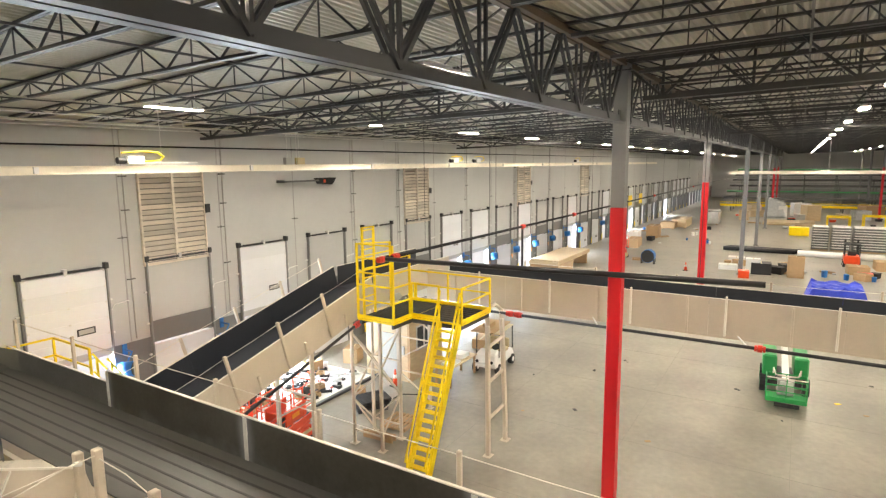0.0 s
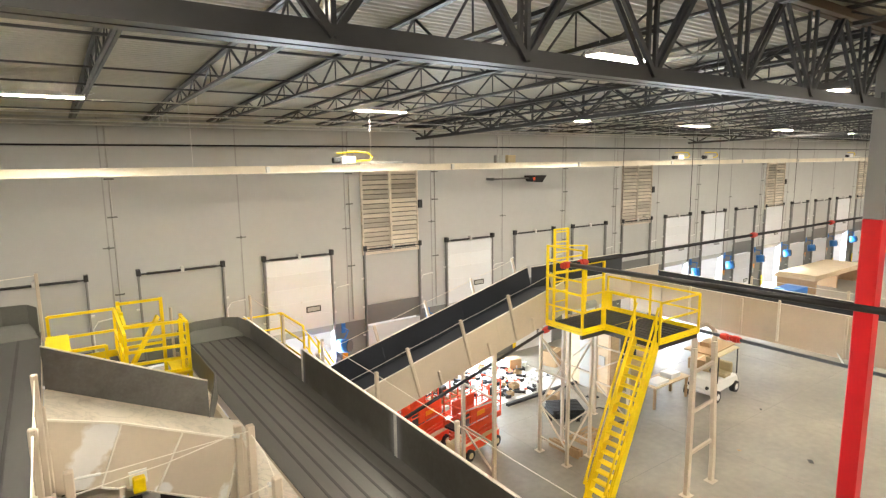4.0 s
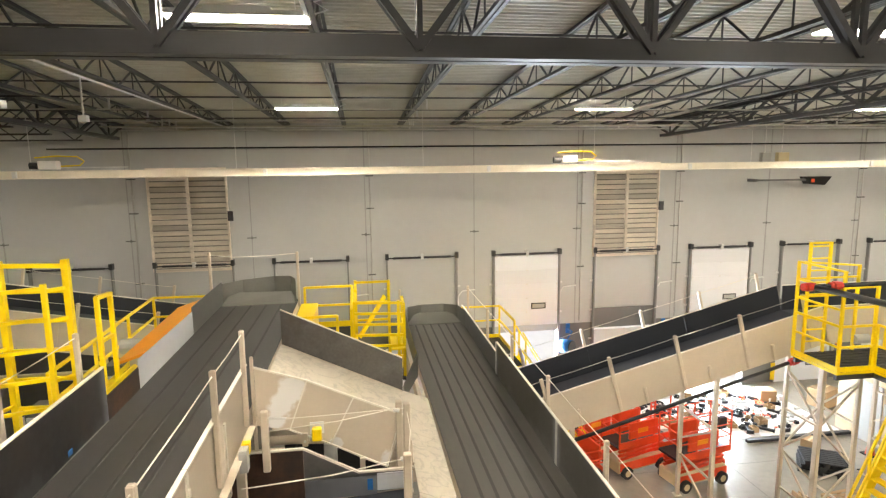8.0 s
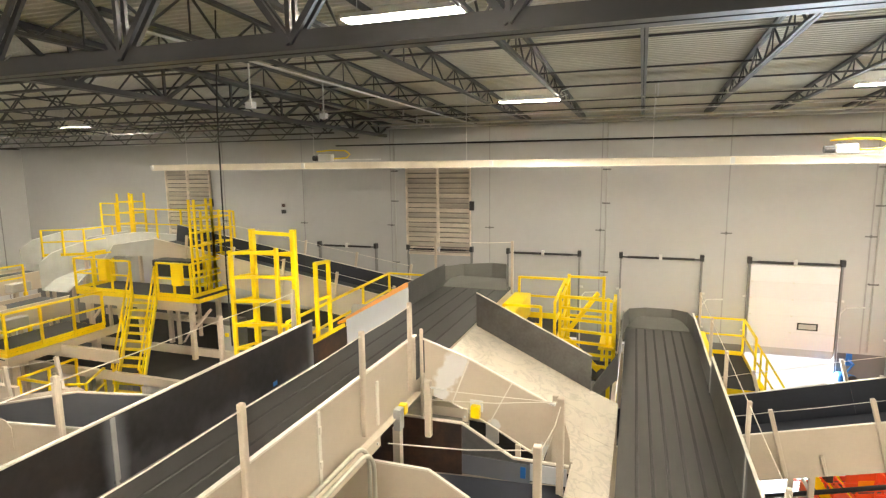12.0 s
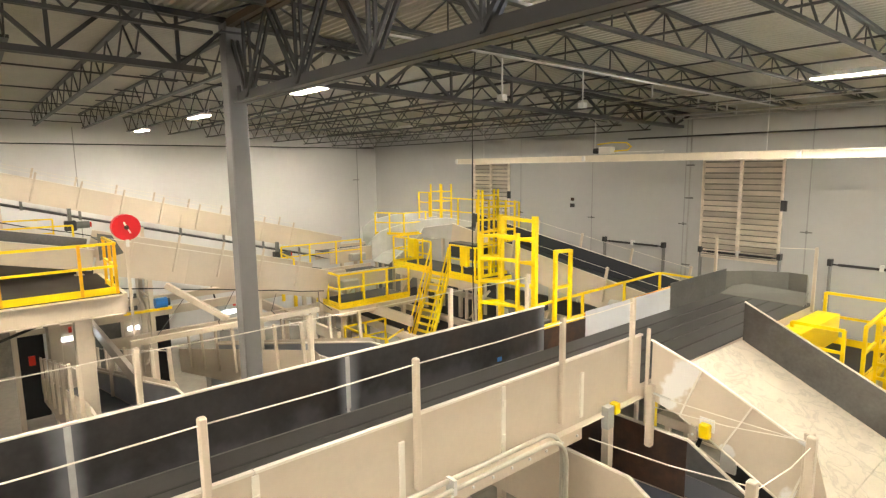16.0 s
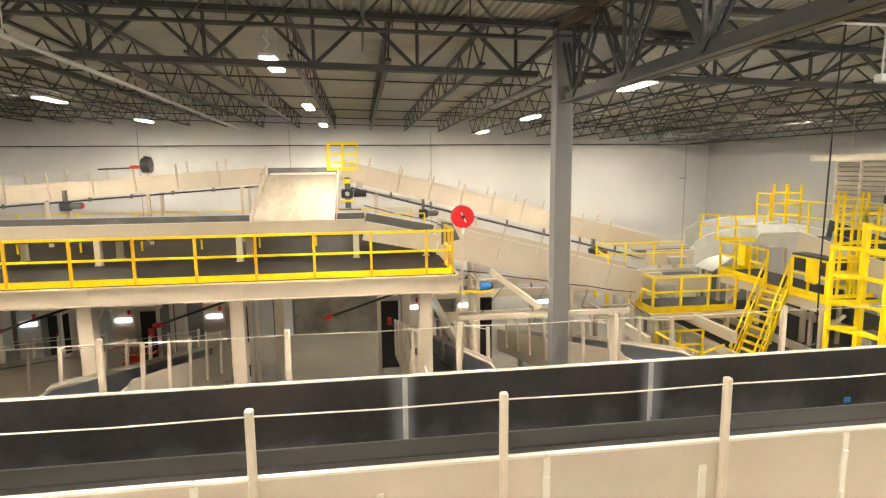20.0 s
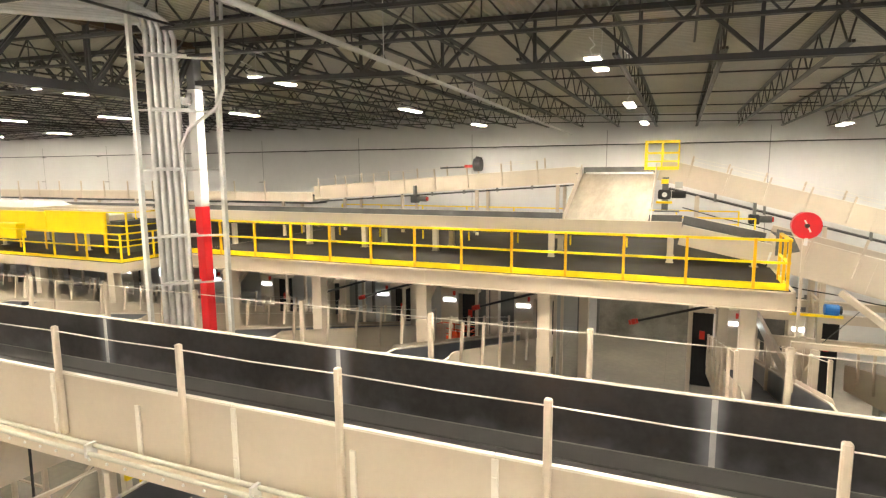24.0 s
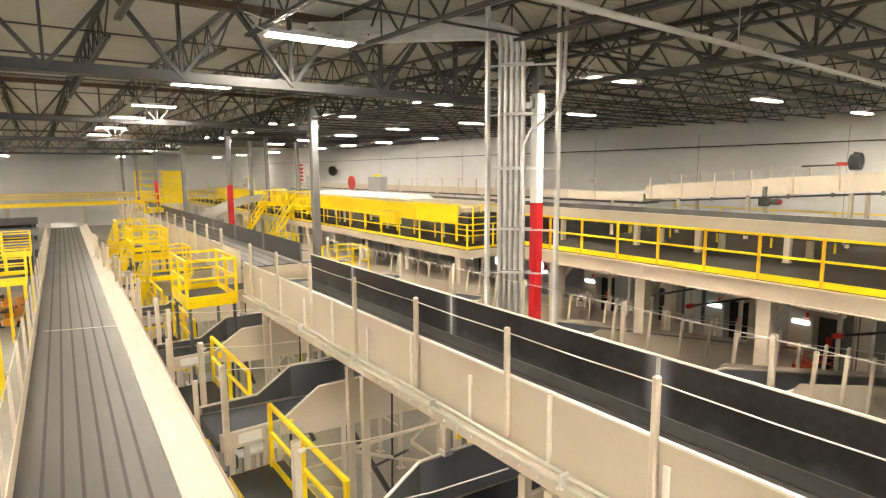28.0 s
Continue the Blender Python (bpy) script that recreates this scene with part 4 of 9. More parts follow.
posts(c, PW, [-14.85, -12.87, -10.89, -8.91, -6.93, -4.95, -2.97, -0.98, 1.0, 2.95, 5.25, 6.95], -1.15, 6.0, 7.37)
posts(c, PW, [13.9], -1.18, 5.9, 7.40, rope=False)
posts(c, PW, [13.9], 0.98, 5.9, 7.34, rope=False)
part("pull_cord", Mesh().pipe([(-1.18, 13.9, 7.33), (-0.6, 13.9, 7.25), (0.3, 13.9, 7.26), (0.98, 13.9, 7.3)], 0.009, 5), LIP, c)
# curved end guard
e = Mesh()
pts = [(-0.94, 13.2), (-0.94, 14.0), (-0.5, 14.35), (0.3, 14.42), (0.75, 14.2), (0.93, 13.7)]
for (x0, y0), (x1, y1) in zip(pts, pts[1:]):
    ta, tb = 6.55 + 0.12 * max(0, x0 + 0.9) / 1.8, 6.55 + 0.12 * max(0, x1 + 0.9) / 1.8
    e.hexa([(x0, y0, 6.0), (x1, y1, 6.0), (x1, y1 + 0.012, 6.0), (x0, y0 + 0.012, 6.0), (x0, y0, ta), (x1, y1, tb), (x1, y1 + 0.012, tb), (x0, y0 + 0.012, ta)])
part("end_guard", e, ENDPLATE, c, "curved bare steel end guard")
part("end_slide", Mesh().hexa([(-0.9, 13.6, 6.02), (0.9, 13.6, 6.02), (0.8, 14.2, 5.9), (-0.8, 14.3, 5.9), (-0.9, 13.6, 6.06), (0.9, 13.6, 6.06), (0.8, 14.2, 6.25), (-0.8, 14.3, 6.25)]), ENDPLATE, c)
# conduits clipped under the near side
for s, z in ((1.10, 6.02), (1.17, 5.95)):
    run = thing("conduit", (s, 0, z), "pale green-grey conduit clipped along the conveyor", "conduit", "conduits on the sorter")
    arc = [(s + 0.02 * 0, 4.75 + 0.35 * math.sin(q * math.pi / 12), z - 0.35 + 0.35 * math.cos(q * math.pi / 12)) for q in range(0, 7)]
    part("run", Mesh().pipe([(s, -15, z), (s, 4.75, z)] + arc[1:] + [(s, 5.1, 3.2)], 0.027, 8), CONDUIT, run, smooth=True)
for i in range(8):
    y = -13.5 + 2.4 * i
    part("clamp", Mesh().box(1.07, 1.2, y - 0.02, y + 0.02, 5.9, 6.06), GALV, c)
for y in (-13.9, -9.2, -4.62, -2.2, 0.6, 3.6, 6.2, 12.5):
    legs(c, [(0.0, y, 2.0, "x")], 5.67, 0.11)
for y in (-13.35, -8.62, -4.2):
    legs(c, [(0.0, y, 2.0, "x")], 5.67, 0.12, brace=False)
for i in range(3):
    y = -6.2 - 4.83 * i
    part("stub_post", Mesh().beam((1.0, y, 5.27), (1.0, y, 5.67), 0.1, 0.1), CREAM, c, bevel=0.01)
    part("weld_patch", Mesh().box(0.93, 1.07, y - 0.07, y + 0.07, 5.265, 5.34), BRIGHT, c, "bright ground weld patch")
    y -= 3.2
    part("drop_conduit", Mesh().pipe([(0.0, y, 5.5), (0.0, y - 0.05, 3.6), (0.05, y - 0.1, 0.05)], 0.02, 6), SEAL, c, "thin black drop conduit")
    part("dark_brace", Mesh().beam((0.0, y - 1.9, 3.4), (0.2, y + 1.2, 2.5), 0.09, 0.06).beam((0.1, y - 0.7, 3.05), (0.1, y + 0.7, 4.0), 0.06, 0.05), DARK, c)
    part("cross_tie", Mesh().beam((-0.98, y - 0.9, 3.2), (-0.98, y + 1.6, 3.2), 0.07, 0.07).beam((-0.98, y - 0.9, 3.24), (-0.98, y + 0.5, 4.6), 0.05, 0.05), CREAM, c)
    part("toe_bracket", Mesh().box(-1.0, -0.85, y - 0.55, y + 0.05, 4.3, 4.42).box(-1.0, -0.8, y + 1.0, y + 1.06, 4.1, 4.5).box(-1.0, -0.8, y + 1.35, y + 1.42, 4.1, 4.4), YELLOW, c, "yellow steel bracket")

# lower sorter belt, towards the docks
RIBS = (-0.33, -0.2, -0.07, 0.07, 0.2, 0.33)
ZL = 4.70
low = [((4.74, 15.9, ZL), (4.9, -1.0, ZL)), ((5.24, -1.02, ZL), (3.72, -57.0, ZL))]
c, P, L, w = conveyor(low[0][0], low[0][1], 1.74, "raised belt conveyor with ribbed grey belt and black guard", None, None, ribs=RIBS, group="raised belts")
lower = c
for y0, y1, z in ((-1.0, 3.1, 5.44), (3.1, 7.3, 5.44), (7.3, 11.4, 5.44)):
    g = part("guard_plate", Mesh().box(5.62, 5.635, y0, y1 - 0.004, ZL - 0.05, z), SHEENPLATE, c, "dark mill-scale steel guard plate")
    part("top_edge", Mesh().box(5.612, 5.655, y0, y1, z + 0.001, z + 0.02), LIP, g)
    part("joint_strip", Mesh().box(5.612, 5.618, y1 - 0.05, y1 + 0.04, ZL, z - 0.01), GALV, c)
g = part("guard_plate", Mesh().box(5.62, 5.635, 11.41, 15.3, ZL - 0.05, 5.20), GREYPLATE, c, "bare grey steel side plate")
part("top_edge", Mesh().box(5.612, 5.655, 11.41, 15.9, 5.201, 5.22), LIP, g)
part("outer_frame", Mesh().box(5.64, 5.72, -1.0, 15.6, 4.3, 4.7), CREAM, c)
part("outer_frame", Mesh().box(3.72, 3.80, -1.0, 15.6, 4.3, 4.62), CREAM, c)
# inner board rises from the belt to the west
for i in range(6):
    y0, y1 = 10.2 - 1.87 * i, 10.2 - 1.87 * (i + 1) + 0.004
    part("edge_board", Mesh().hexa([(3.32, y1, 4.92), (3.88, y1, 4.69), (3.88, y0, 4.69), (3.32, y0, 4.92), (3.32, y1, 4.95), (3.88, y1, 4.72), (3.88, y0, 4.72), (3.32, y0, 4.95)]), UHMW, c, "scuffed cream edge board")
part("west_plate", Mesh().hexa([(3.4, 10.22, 4.72), (3.82, 11.5, 4.72), (3.80, 11.51, 4.72), (3.38, 10.23, 4.72), (3.4, 10.22, 5.02), (3.82, 11.5, 5.3), (3.80, 11.51, 5.3), (3.38, 10.23, 5.02)]), GREYPLATE, c)
part("west_plate", Mesh().box(3.80, 3.815, 11.5, 15.5, 4.68, 5.25), GREYPLATE, c)
e = Mesh()
pts = [(3.82, 15.3), (3.95, 16.0), (4.4, 16.25), (5.1, 16.25), (5.5, 16.0), (5.64, 15.2)]
for (x0, y0), (x1, y1) in zip(pts, pts[1:]):
    e.hexa([(x0, y0, 4.65), (x1, y1, 4.65), (x1, y1 + 0.012, 4.65), (x0, y0 + 0.012, 4.65), (x0, y0, 5.2), (x1, y1, 5.2), (x1, y1 + 0.012, 5.2), (x0, y0 + 0.012, 5.2)])
part("end_guard", e, ENDPLATE, c, "curved bare steel end guard")
part("end_slide", Mesh().hexa([(3.9, 15.7, 4.6), (5.6, 15.7, 4.6), (5.3, 16.2, 4.6), (4.2, 16.2, 4.6), (3.9, 15.7, 4.73), (5.6, 15.7, 4.73), (5.3, 16.2, 4.95), (4.2, 16.2, 4.95)]), ENDPLATE, c)
posts(c, PW, [15.7, 13.0, 10.6, 8.2, 5.8, 3.4, 1.0], 5.78, 4.4, 5.85)
posts(c, PW, [15.6], 3.7, 4.4, 5.85, rope=False)
for y in (14.6, 11.0, 7.4, 3.8, 0.2):
    legs(c, [(4.75, y, 1.9, "x")], 4.32, 0.11)

c, P, L, w = conveyor(low[1][0], low[1][1], 1.94, "very long raised belt conveyor with cream edge boards", None, None, ribs=RIBS, group="raised belts")
n = 18
for i in range(n):
    t0, t1 = L * i / n, L * (i + 1) / n - 0.006
    q = lambda t, s, u: P(t, s, u)
    part("edge_board", Mesh().hexa([q(t0, -0.99, -0.02), q(t1, -0.99, -0.02), q(t1, -1.5, 0.22), q(t0, -1.5, 0.22), q(t0, -0.99, 0.01), q(t1, -0.99, 0.01), q(t1, -1.5, 0.25), q(t0, -1.5, 0.25)]), UHMW, c, "scuffed cream edge board")
    part("side_panel", Mesh().hexa([q(t0, -1.51, -0.35), q(t1, -1.51, -0.35), q(t1, -1.525, -0.35), q(t0, -1.525, -0.35), q(t0, -1.51, 0.30), q(t1, -1.51, 0.30), q(t1, -1.525, 0.30), q(t0, -1.525, 0.30)]), CREAM, c)
    part("side_panel", Mesh().hexa([q(t0, 0.98, -0.3), q(t1, 0.98, -0.3), q(t1, 1.0, -0.3), q(t0, 1.0, -0.3), q(t0, 0.98, 0.30), q(t1, 0.98, 0.30), q(t1, 1.0, 0.30), q(t0, 1.0, 0.30)]), CREAM, c)
posts(c, P, [2 + 2.4 * i for i in range(20)], 1.12, -0.3, 0.95, 0.07)
posts(c, P, [9.5 + 3.1 * i for i in range(8)], -1.62, -0.4, 0.85, 0.08, rope=False)
for i in range(16):
    p = P(2 + 3.4 * i, 0, 0)
    legs(c, [(p[0], p[1], 2.0, "x")], 4.4, 0.11, brace=i < 6)
part("cross_cord", Mesh().tube(P(18.0, -1.0, 0.02), P(18.4, 0.8, 0.05), 0.006, 5), LIP, c)

# diverter chute from the upper to the lower sorter belt
d = thing("diverter_chute", (2.1, 9, 5.4), "cream steel chute with a black guard between two belts", "chute")
part("slide", Mesh().hexa([(0.97, 7.2, 5.94), (0.97, 10.36, 5.94), (3.34, 10.13, 4.9), (3.34, 7.25, 4.9), (0.97, 7.2, 6.0), (0.97, 10.36, 6.0), (3.34, 10.13, 4.96), (3.34, 7.25, 4.96)]), UHMW, d, "pale slide plate")
part("guard_plate", Mesh().plate([(0.99, 10.37, 5.9), (3.36, 10.14, 4.86), (3.37, 10.13, 5.64), (0.99, 10.36, 6.70)], (0.004, 0.014, 0)), BLUEPLATE, d, "dark bare steel guard plate")
part("guard_edge", Mesh().beam((0.99, 10.37, 6.71), (3.37, 10.14, 5.65), 0.03, 0.02), LIP, d)
part("guard_foot", Mesh().beam((0.99, 10.35, 5.99), (3.34, 10.12, 4.955), 0.03, 0.02), CREAM, d)
# creased side plate with stiffeners, toward the cross chute
side = [(1.04, 5.78), (1.04, 6.66), (1.77, 6.41), (3.16, 5.78), (2.92, 4.95), (2.6, 5.1), (2.0, 5.44), (1.5, 5.67)]
part("side_plate", Mesh().plate([(x, 7.2, z) for x, z in side], (0, 0.012, 0)), SMEARED, d, "cream side plate with ground weld patches")
part("end_plate", Mesh().plate([(3.17, 7.2, 5.78), (3.3, 7.22, 5.3), (3.3, 7.22, 4.78), (2.93, 7.2, 4.95)], (0, 0.012, 0)), CREAM, d)
part("side_edge", Mesh().beam((1.02, 7.2, 6.67), (1.77, 7.2, 6.42), 0.035, 0.022).beam((1.77, 7.2, 6.42), (3.17, 7.2, 5.785), 0.035, 0.022), LIP, d, "bright ground top edge")
part("foot_edge", Mesh().beam((1.5, 7.192, 5.68), (2.0, 7.192, 5.45), 0.02, 0.02).beam((2.0, 7.192, 5.45), (2.92, 7.192, 4.97), 0.02, 0.02), LIP, d)
for p0, p1 in (((1.77, 6.41), (1.5, 5.69)), ((2.43, 6.1), (2.08, 5.41)), ((3.14, 5.79), (2.9, 4.98))):
    part("stiffener", Mesh().beam((p0[0], 7.185, p0[1]), (p1[0], 7.185, p1[1]), 0.028, 0.018), LIP, d)
part("sensor", Mesh().box(1.82, 1.96, 7.07, 7.17, 5.52, 5.72), YELLOW, d, "yellow sensor box", bevel=0.015)
part("sensor_plate", Mesh().box(1.79, 1.99, 7.172, 7.184, 5.6, 5.78), WHITEP, d)
part("hanger_bracket", Mesh().box(1.67, 1.75, 7.15, 7.19, 5.42, 5.62).box(2.5, 2.58, 7.15, 7.19, 4.98, 5.16), CREAM, d)
for z in (5.36, 5.5):
    part("bolt", Mesh().tube((1.71, 7.14, z), (1.71, 7.152, z), 0.02, 6), GALV, d)
posts(d, PW, [6.94], 1.19, 5.2, 6.11, rope=False, size=0.1)
posts(d, PW, [6.9], 3.2, 4.6, 6.1, rope=False, size=0.1)
posts(d, PW, [7.1], 1.03, 5.3, 6.86, rope=False, size=0.05)
part("pull_cord", Mesh().pipe([(1.19, 6.9, 6.02), (1.6, 6.9, 5.99), (2.3, 6.9, 6.0), (3.2, 6.86, 6.04)], 0.007, 5), LIP, d)
part("pull_cord", Mesh().pipe([(3.2, 6.88, 5.98), (3.2, 6.3, 5.95), (3.12, 5.64, 5.92)], 0.007, 5), LIP, d)
part("spring", Mesh().tube((1.26, 6.9, 6.015), (1.5, 6.9, 5.995), 0.018, 8), GALV, d)
part("beacon", Mesh().box(1.02, 1.12, 6.2, 6.3, 5.86, 6.0), YELLOW, d)
part("switch_box", Mesh().box(1.02, 1.12, 6.02, 6.16, 5.7, 6.0), PANEL, d)
part("beam_stub", Mesh().box(1.05, 1.75, 7.4, 7.6, 5.35, 5.5), CREAM, d)
part("cross_bar", Mesh().beam((0.98, 7.9, 5.2), (2.2, 7.9, 5.12), 0.08, 0.1), CREAM, d)
part("cross_bar", Mesh().beam((0.98, 8.8, 5.0), (2.6, 8.8, 4.9), 0.08, 0.1), CREAM, d)
# Black sheets added as the darkness in the gap below the slide.
part("rubber_curtain", Mesh().plate([(1.05, 9.6, 3.2), (1.05, 9.6, 5.85), (3.3, 9.6, 4.88), (3.3, 9.6, 3.2)], (0, 0.014, 0)), SEAL, d, "black sheet added to darken the gap below the slide")
part("rubber_curtain", Mesh().plate([(2.2, 7.7, 4.0), (2.2, 7.7, 5.34), (3.25, 7.7, 4.88), (3.25, 7.7, 4.0)], (0, 0.014, 0)), SEAL, d)
part("hose", Mesh().pipe([(1.3, 8.2, 5.7), (1.5, 8.0, 5.3), (1.45, 7.8, 4.9), (1.7, 7.9, 4.3)], 0.035, 8), SEAL, d, smooth=True)
part("bracket_plate", Mesh().box(1.95, 2.15, 7.5, 7.56, 4.95, 5.25), GALV, d)


# ---- transverse chute belts under the upper sorter ----
def cross_chute(y, label, rusty=False):
    c = thing("chute_conveyor", (-3, y, 4), label, "chute conveyor", "chute belts under the sorter")
    zt = 5.25
    bend, zb = -6.4, 4.92
    end = -18.2
    zl = zb - (bend - end) * 0.24
    kx, ex, ez = 1.42, 2.12, 4.8
    if rusty:
        zt, kx, ex, ez = 5.42, 1.68, 2.48, 4.98
    top = [(3.3 if rusty else 3.2, ez), (ex, ez), (kx, zt), (-0.6, zt), (bend, zb), (end, zl)]
    drop = 0.86
    floor_line = [(3.2, 4.66), (1.6, 4.56), (-0.6, 4.42), (bend, zb - drop), (end, zl - drop + 0.3)]
    for a, b in zip(floor_line, floor_line[1:]):
        part("belt", Mesh().hexa([(a[0], y - 0.7, a[1] - 0.05), (b[0], y - 0.7, b[1] - 0.05), (b[0], y + 0.7, b[1] - 0.05), (a[0], y + 0.7, a[1] - 0.05), (a[0], y - 0.7, a[1]), (b[0], y - 0.7, b[1]), (b[0], y + 0.7, b[1]), (a[0], y + 0.7, a[1])]), DARKBELT, c)
    low = [(3.2, 4.5), (2.2, 4.55), (1.5, 4.4), (-0.6, 4.29), (bend, zb - drop - 0.28), (end, zl - drop + 0.02)]
    for s in (-1, 1):
        yy = y + s * 0.72
        part("side_plate", Mesh().plate([(x, yy, z) for x, z in low[:4]] + [(x, yy, z) for x, z in reversed(top[:4])], (0, 0.014 * s, 0)), CREAM, c)
        part("side_plate", Mesh().plate([(x, yy, z) for x, z in low[3:]] + [(x, yy, z) for x, z in reversed(top[3:])], (0, 0.014 * s, 0)), CREAM, c)
        dark = RUST if rusty and s > 0 else BLACKPLATE
        part("inner_plate", Mesh().plate([(x, yy - s * 0.004, z) for x, z in ((kx, 4.58), (-0.6, 4.44), (-0.6, zt - 0.02), (kx, zt - 0.02))], (0, -0.01 * s, 0)), dark, c, "dark bare steel inner plate")
        part("inner_plate", Mesh().plate([(x, yy - s * 0.004, z) for x, z in ((3.16, 4.67), (kx + 0.005, 4.6), (kx + 0.005, zt - 0.02), (ex, ez - 0.02), (3.16, ez - 0.02))], (0, -0.01 * s, 0)), GREYPLATE, c, "bare grey steel inner plate")
        part("inner_plate", Mesh().plate([(x, yy - s * 0.004, z) for x, z in ((-0.61, 4.44), (bend, zb - drop + 0.02), (end + 0.2, zl - drop + 0.36), (end + 0.2, zl - 0.02), (bend, zb - 0.02), (-0.61, zt - 0.02))], (0, -0.01 * s, 0)), BLACKPLATE, c, "dark bare steel inner plate")
        for q0, q1 in zip(top, top[1:]):
            part("top_edge", Mesh().beam((q0[0], yy, q0[1] + 0.01), (q1[0], yy, q1[1] + 0.01), 0.045, 0.024), LIP, c)
        # taller curved board of the descending belt
        part("head_board", Mesh().plate([(x, yy + s * 0.018, z) for x, z in ((bend + 0.25, zb - 0.5), (bend + 0.25, zb - 0.05), (bend + 0.12, zb + 0.07), (bend - 0.05, zb + 0.1), (end, zl + 0.1), (end, zl - 0.5))], (0, 0.012 * s, 0)), CREAM, c)
        heads = []
        for i in range(7):
            x = -6.9 - 1.6 * i
            z = zb + (x - bend) * 0.24
            part("post", Mesh().beam((x + 0.06, yy + s * 0.07, z - 0.6), (x - 0.1, yy + s * 0.07, z + 0.78), 0.085, 0.075, up=(0, 1, 0)), CREAM, c, bevel=0.01)
            heads.append((x - 0.1, yy + s * 0.07, z + 0.72))
        part("pull_cord", Mesh().pipe(heads, 0.01, 5), LIP, c)
        part("post", Mesh().beam((3.1, yy + s * 0.07, 4.3), (3.1, yy + s * 0.07, 6.03), 0.1, 0.1), CREAM, c, bevel=0.012)
        part("pull_cord", Mesh().pipe([(3.1, yy + s * 0.02, 5.94), (2.2, yy + s * 0.02, 5.80), (1.12, yy + s * 0.02, 5.72)], 0.008, 5), LIP, c)
        part("eye_bolt", Mesh().tube((3.1, yy - s * 0.0, 5.9), (3.02, yy - s * 0.0, 5.93), 0.03, 8), GALV, c)
    for x in (2.4, -3.2, -7.4, -11.5):
        z = (4.5 if x > -0.6 else 4.2 + (x + 0.6) * 0.055) if x > bend else zb - drop - 0.28 + (x - bend) * 0.24
        legs(c, [(x, y, 1.3, "y")], z, 0.1, brace=z > 2.5)
    if rusty:
        part("lower_plate", Mesh().box(kx + 0.01, 2.74, y + 0.69, y + 0.704, 4.62, 4.93), BLACKPLATE, c, "dark lower plate")
        part("end_board", Mesh().box(2.745, 3.28, y + 0.688, y + 0.704, 4.68, 4.95), COOLBOARD, c, "pale plastic end board")
        part("tag", Mesh().box(2.6, 2.68, y + 0.684, y + 0.689, 4.7, 4.88), BLUE, c, "blue tag with a yellow corner")
    part("end_roller", Mesh().tube((3.2, y - 0.68, 4.58), (3.2, y + 0.68, 4.58), 0.07, 12), DARK, c)
    part("junction_box", Mesh().box(2.2, 2.42, y + 0.737, y + 0.8, 4.6, 4.76), PANEL, c, "small grey junction box")
    part("sensor", Mesh().box(1.95, 2.04, y + 0.737, y + 0.79, 4.62, 4.78), YELLOW, c, "yellow sensor box")
    part("tag_plate", Mesh().box(2.5, 2.9, y + 0.737, y + 0.743, 4.58, 4.76), PATCH, c, "pale sensor bracket plate")
    return c


CHUTES = [6.36, 1.87] + [-5.52 - 4.83 * i for i in range(7)]
for q, y in enumerate(CHUTES):
    cross_chute(y, "cream chute conveyor with rusty dark inner plates under the sorter" if q == 0 else "cream chute conveyor with black inner plates descending from the sorter", q == 0)
# small machines on the floor in the bays between the chutes
for q, y in enumerate((4.3, -0.4, -3.2, -7.9, -12.8, -17.6, -22.4)):
    g = thing("drive_unit", (1.9, y, 0), "chute drive unit on a cream stand", "drive unit", "drive units below the belts")
    part("stand", Mesh().beam((1.6, y - 0.3, 0), (1.6, y - 0.3, 2.9), 0.08, 0.08).beam((1.6, y + 0.3, 0), (1.6, y + 0.3, 2.9), 0.08, 0.08).beam((1.6, y - 0.3, 1.0), (1.6, y + 0.3, 2.6), 0.05, 0.05), CREAM, g)
    part("table", Mesh().box(1.3, 2.2, y - 0.4, y + 0.4, 2.9, 2.96), GALV, g)
    part("motor", Mesh().tube((1.5, y, 3.1), (1.95, y, 3.1), 0.13, 12), BLUE if q % 3 == 0 else PANEL, g)
    part("gearbox", Mesh().box(1.96, 2.15, y - 0.14, y + 0.14, 2.965, 3.3), DARK, g, bevel=0.03)
    part("air_line", Mesh().pipe([(1.4, y + 0.2, 0.02), (1.0, y + 0.25, 0.1), (0.95, y + 0.25, 3.6), (1.1, y + 0.25, 3.9)], 0.03, 6), SEAL, g)

# ---- rails, stairs and platforms ----
STOOD = {}


def rail_run(t, pts, high=1.07, toe=True, material=YELLOW, gap=1.4, mids=(0.55,), size=0.05, toe_h=0.12, post_mat=None):
    """Guard rail along pts (deck level) as parts of the thing t: posts, top rail, mid rails, toe board."""
    stood = STOOD.setdefault(t.name, [])
    for a, b in zip(pts, pts[1:]):
        a, b = Vector(a), Vector(b)
        L = (b - a).length
        n = max(1, round(L / gap))
        up = Vector((0, 0, high))
        part("top_rail", Mesh().beam(a + up, b + up, size, size), material, t)
        for mz in mids:
            part("mid_rail", Mesh().beam(a + up * mz, b + up * mz, size * 0.9, size * 0.9), material, t)
        if toe:
            part("toe_board", Mesh().beam(a + Vector((0, 0, toe_h / 2)), b + Vector((0, 0, toe_h / 2)), 0.012, toe_h), material, t)
        for i in range(n + 1):
            p = a + (b - a) * i / n
            if any((p - q).length < 0.2 for q in stood):
                continue
            stood.append(p)
            part("post", Mesh().beam(p, p + up * 1.01, size * 1.05, size * 1.05), post_mat or material, t)


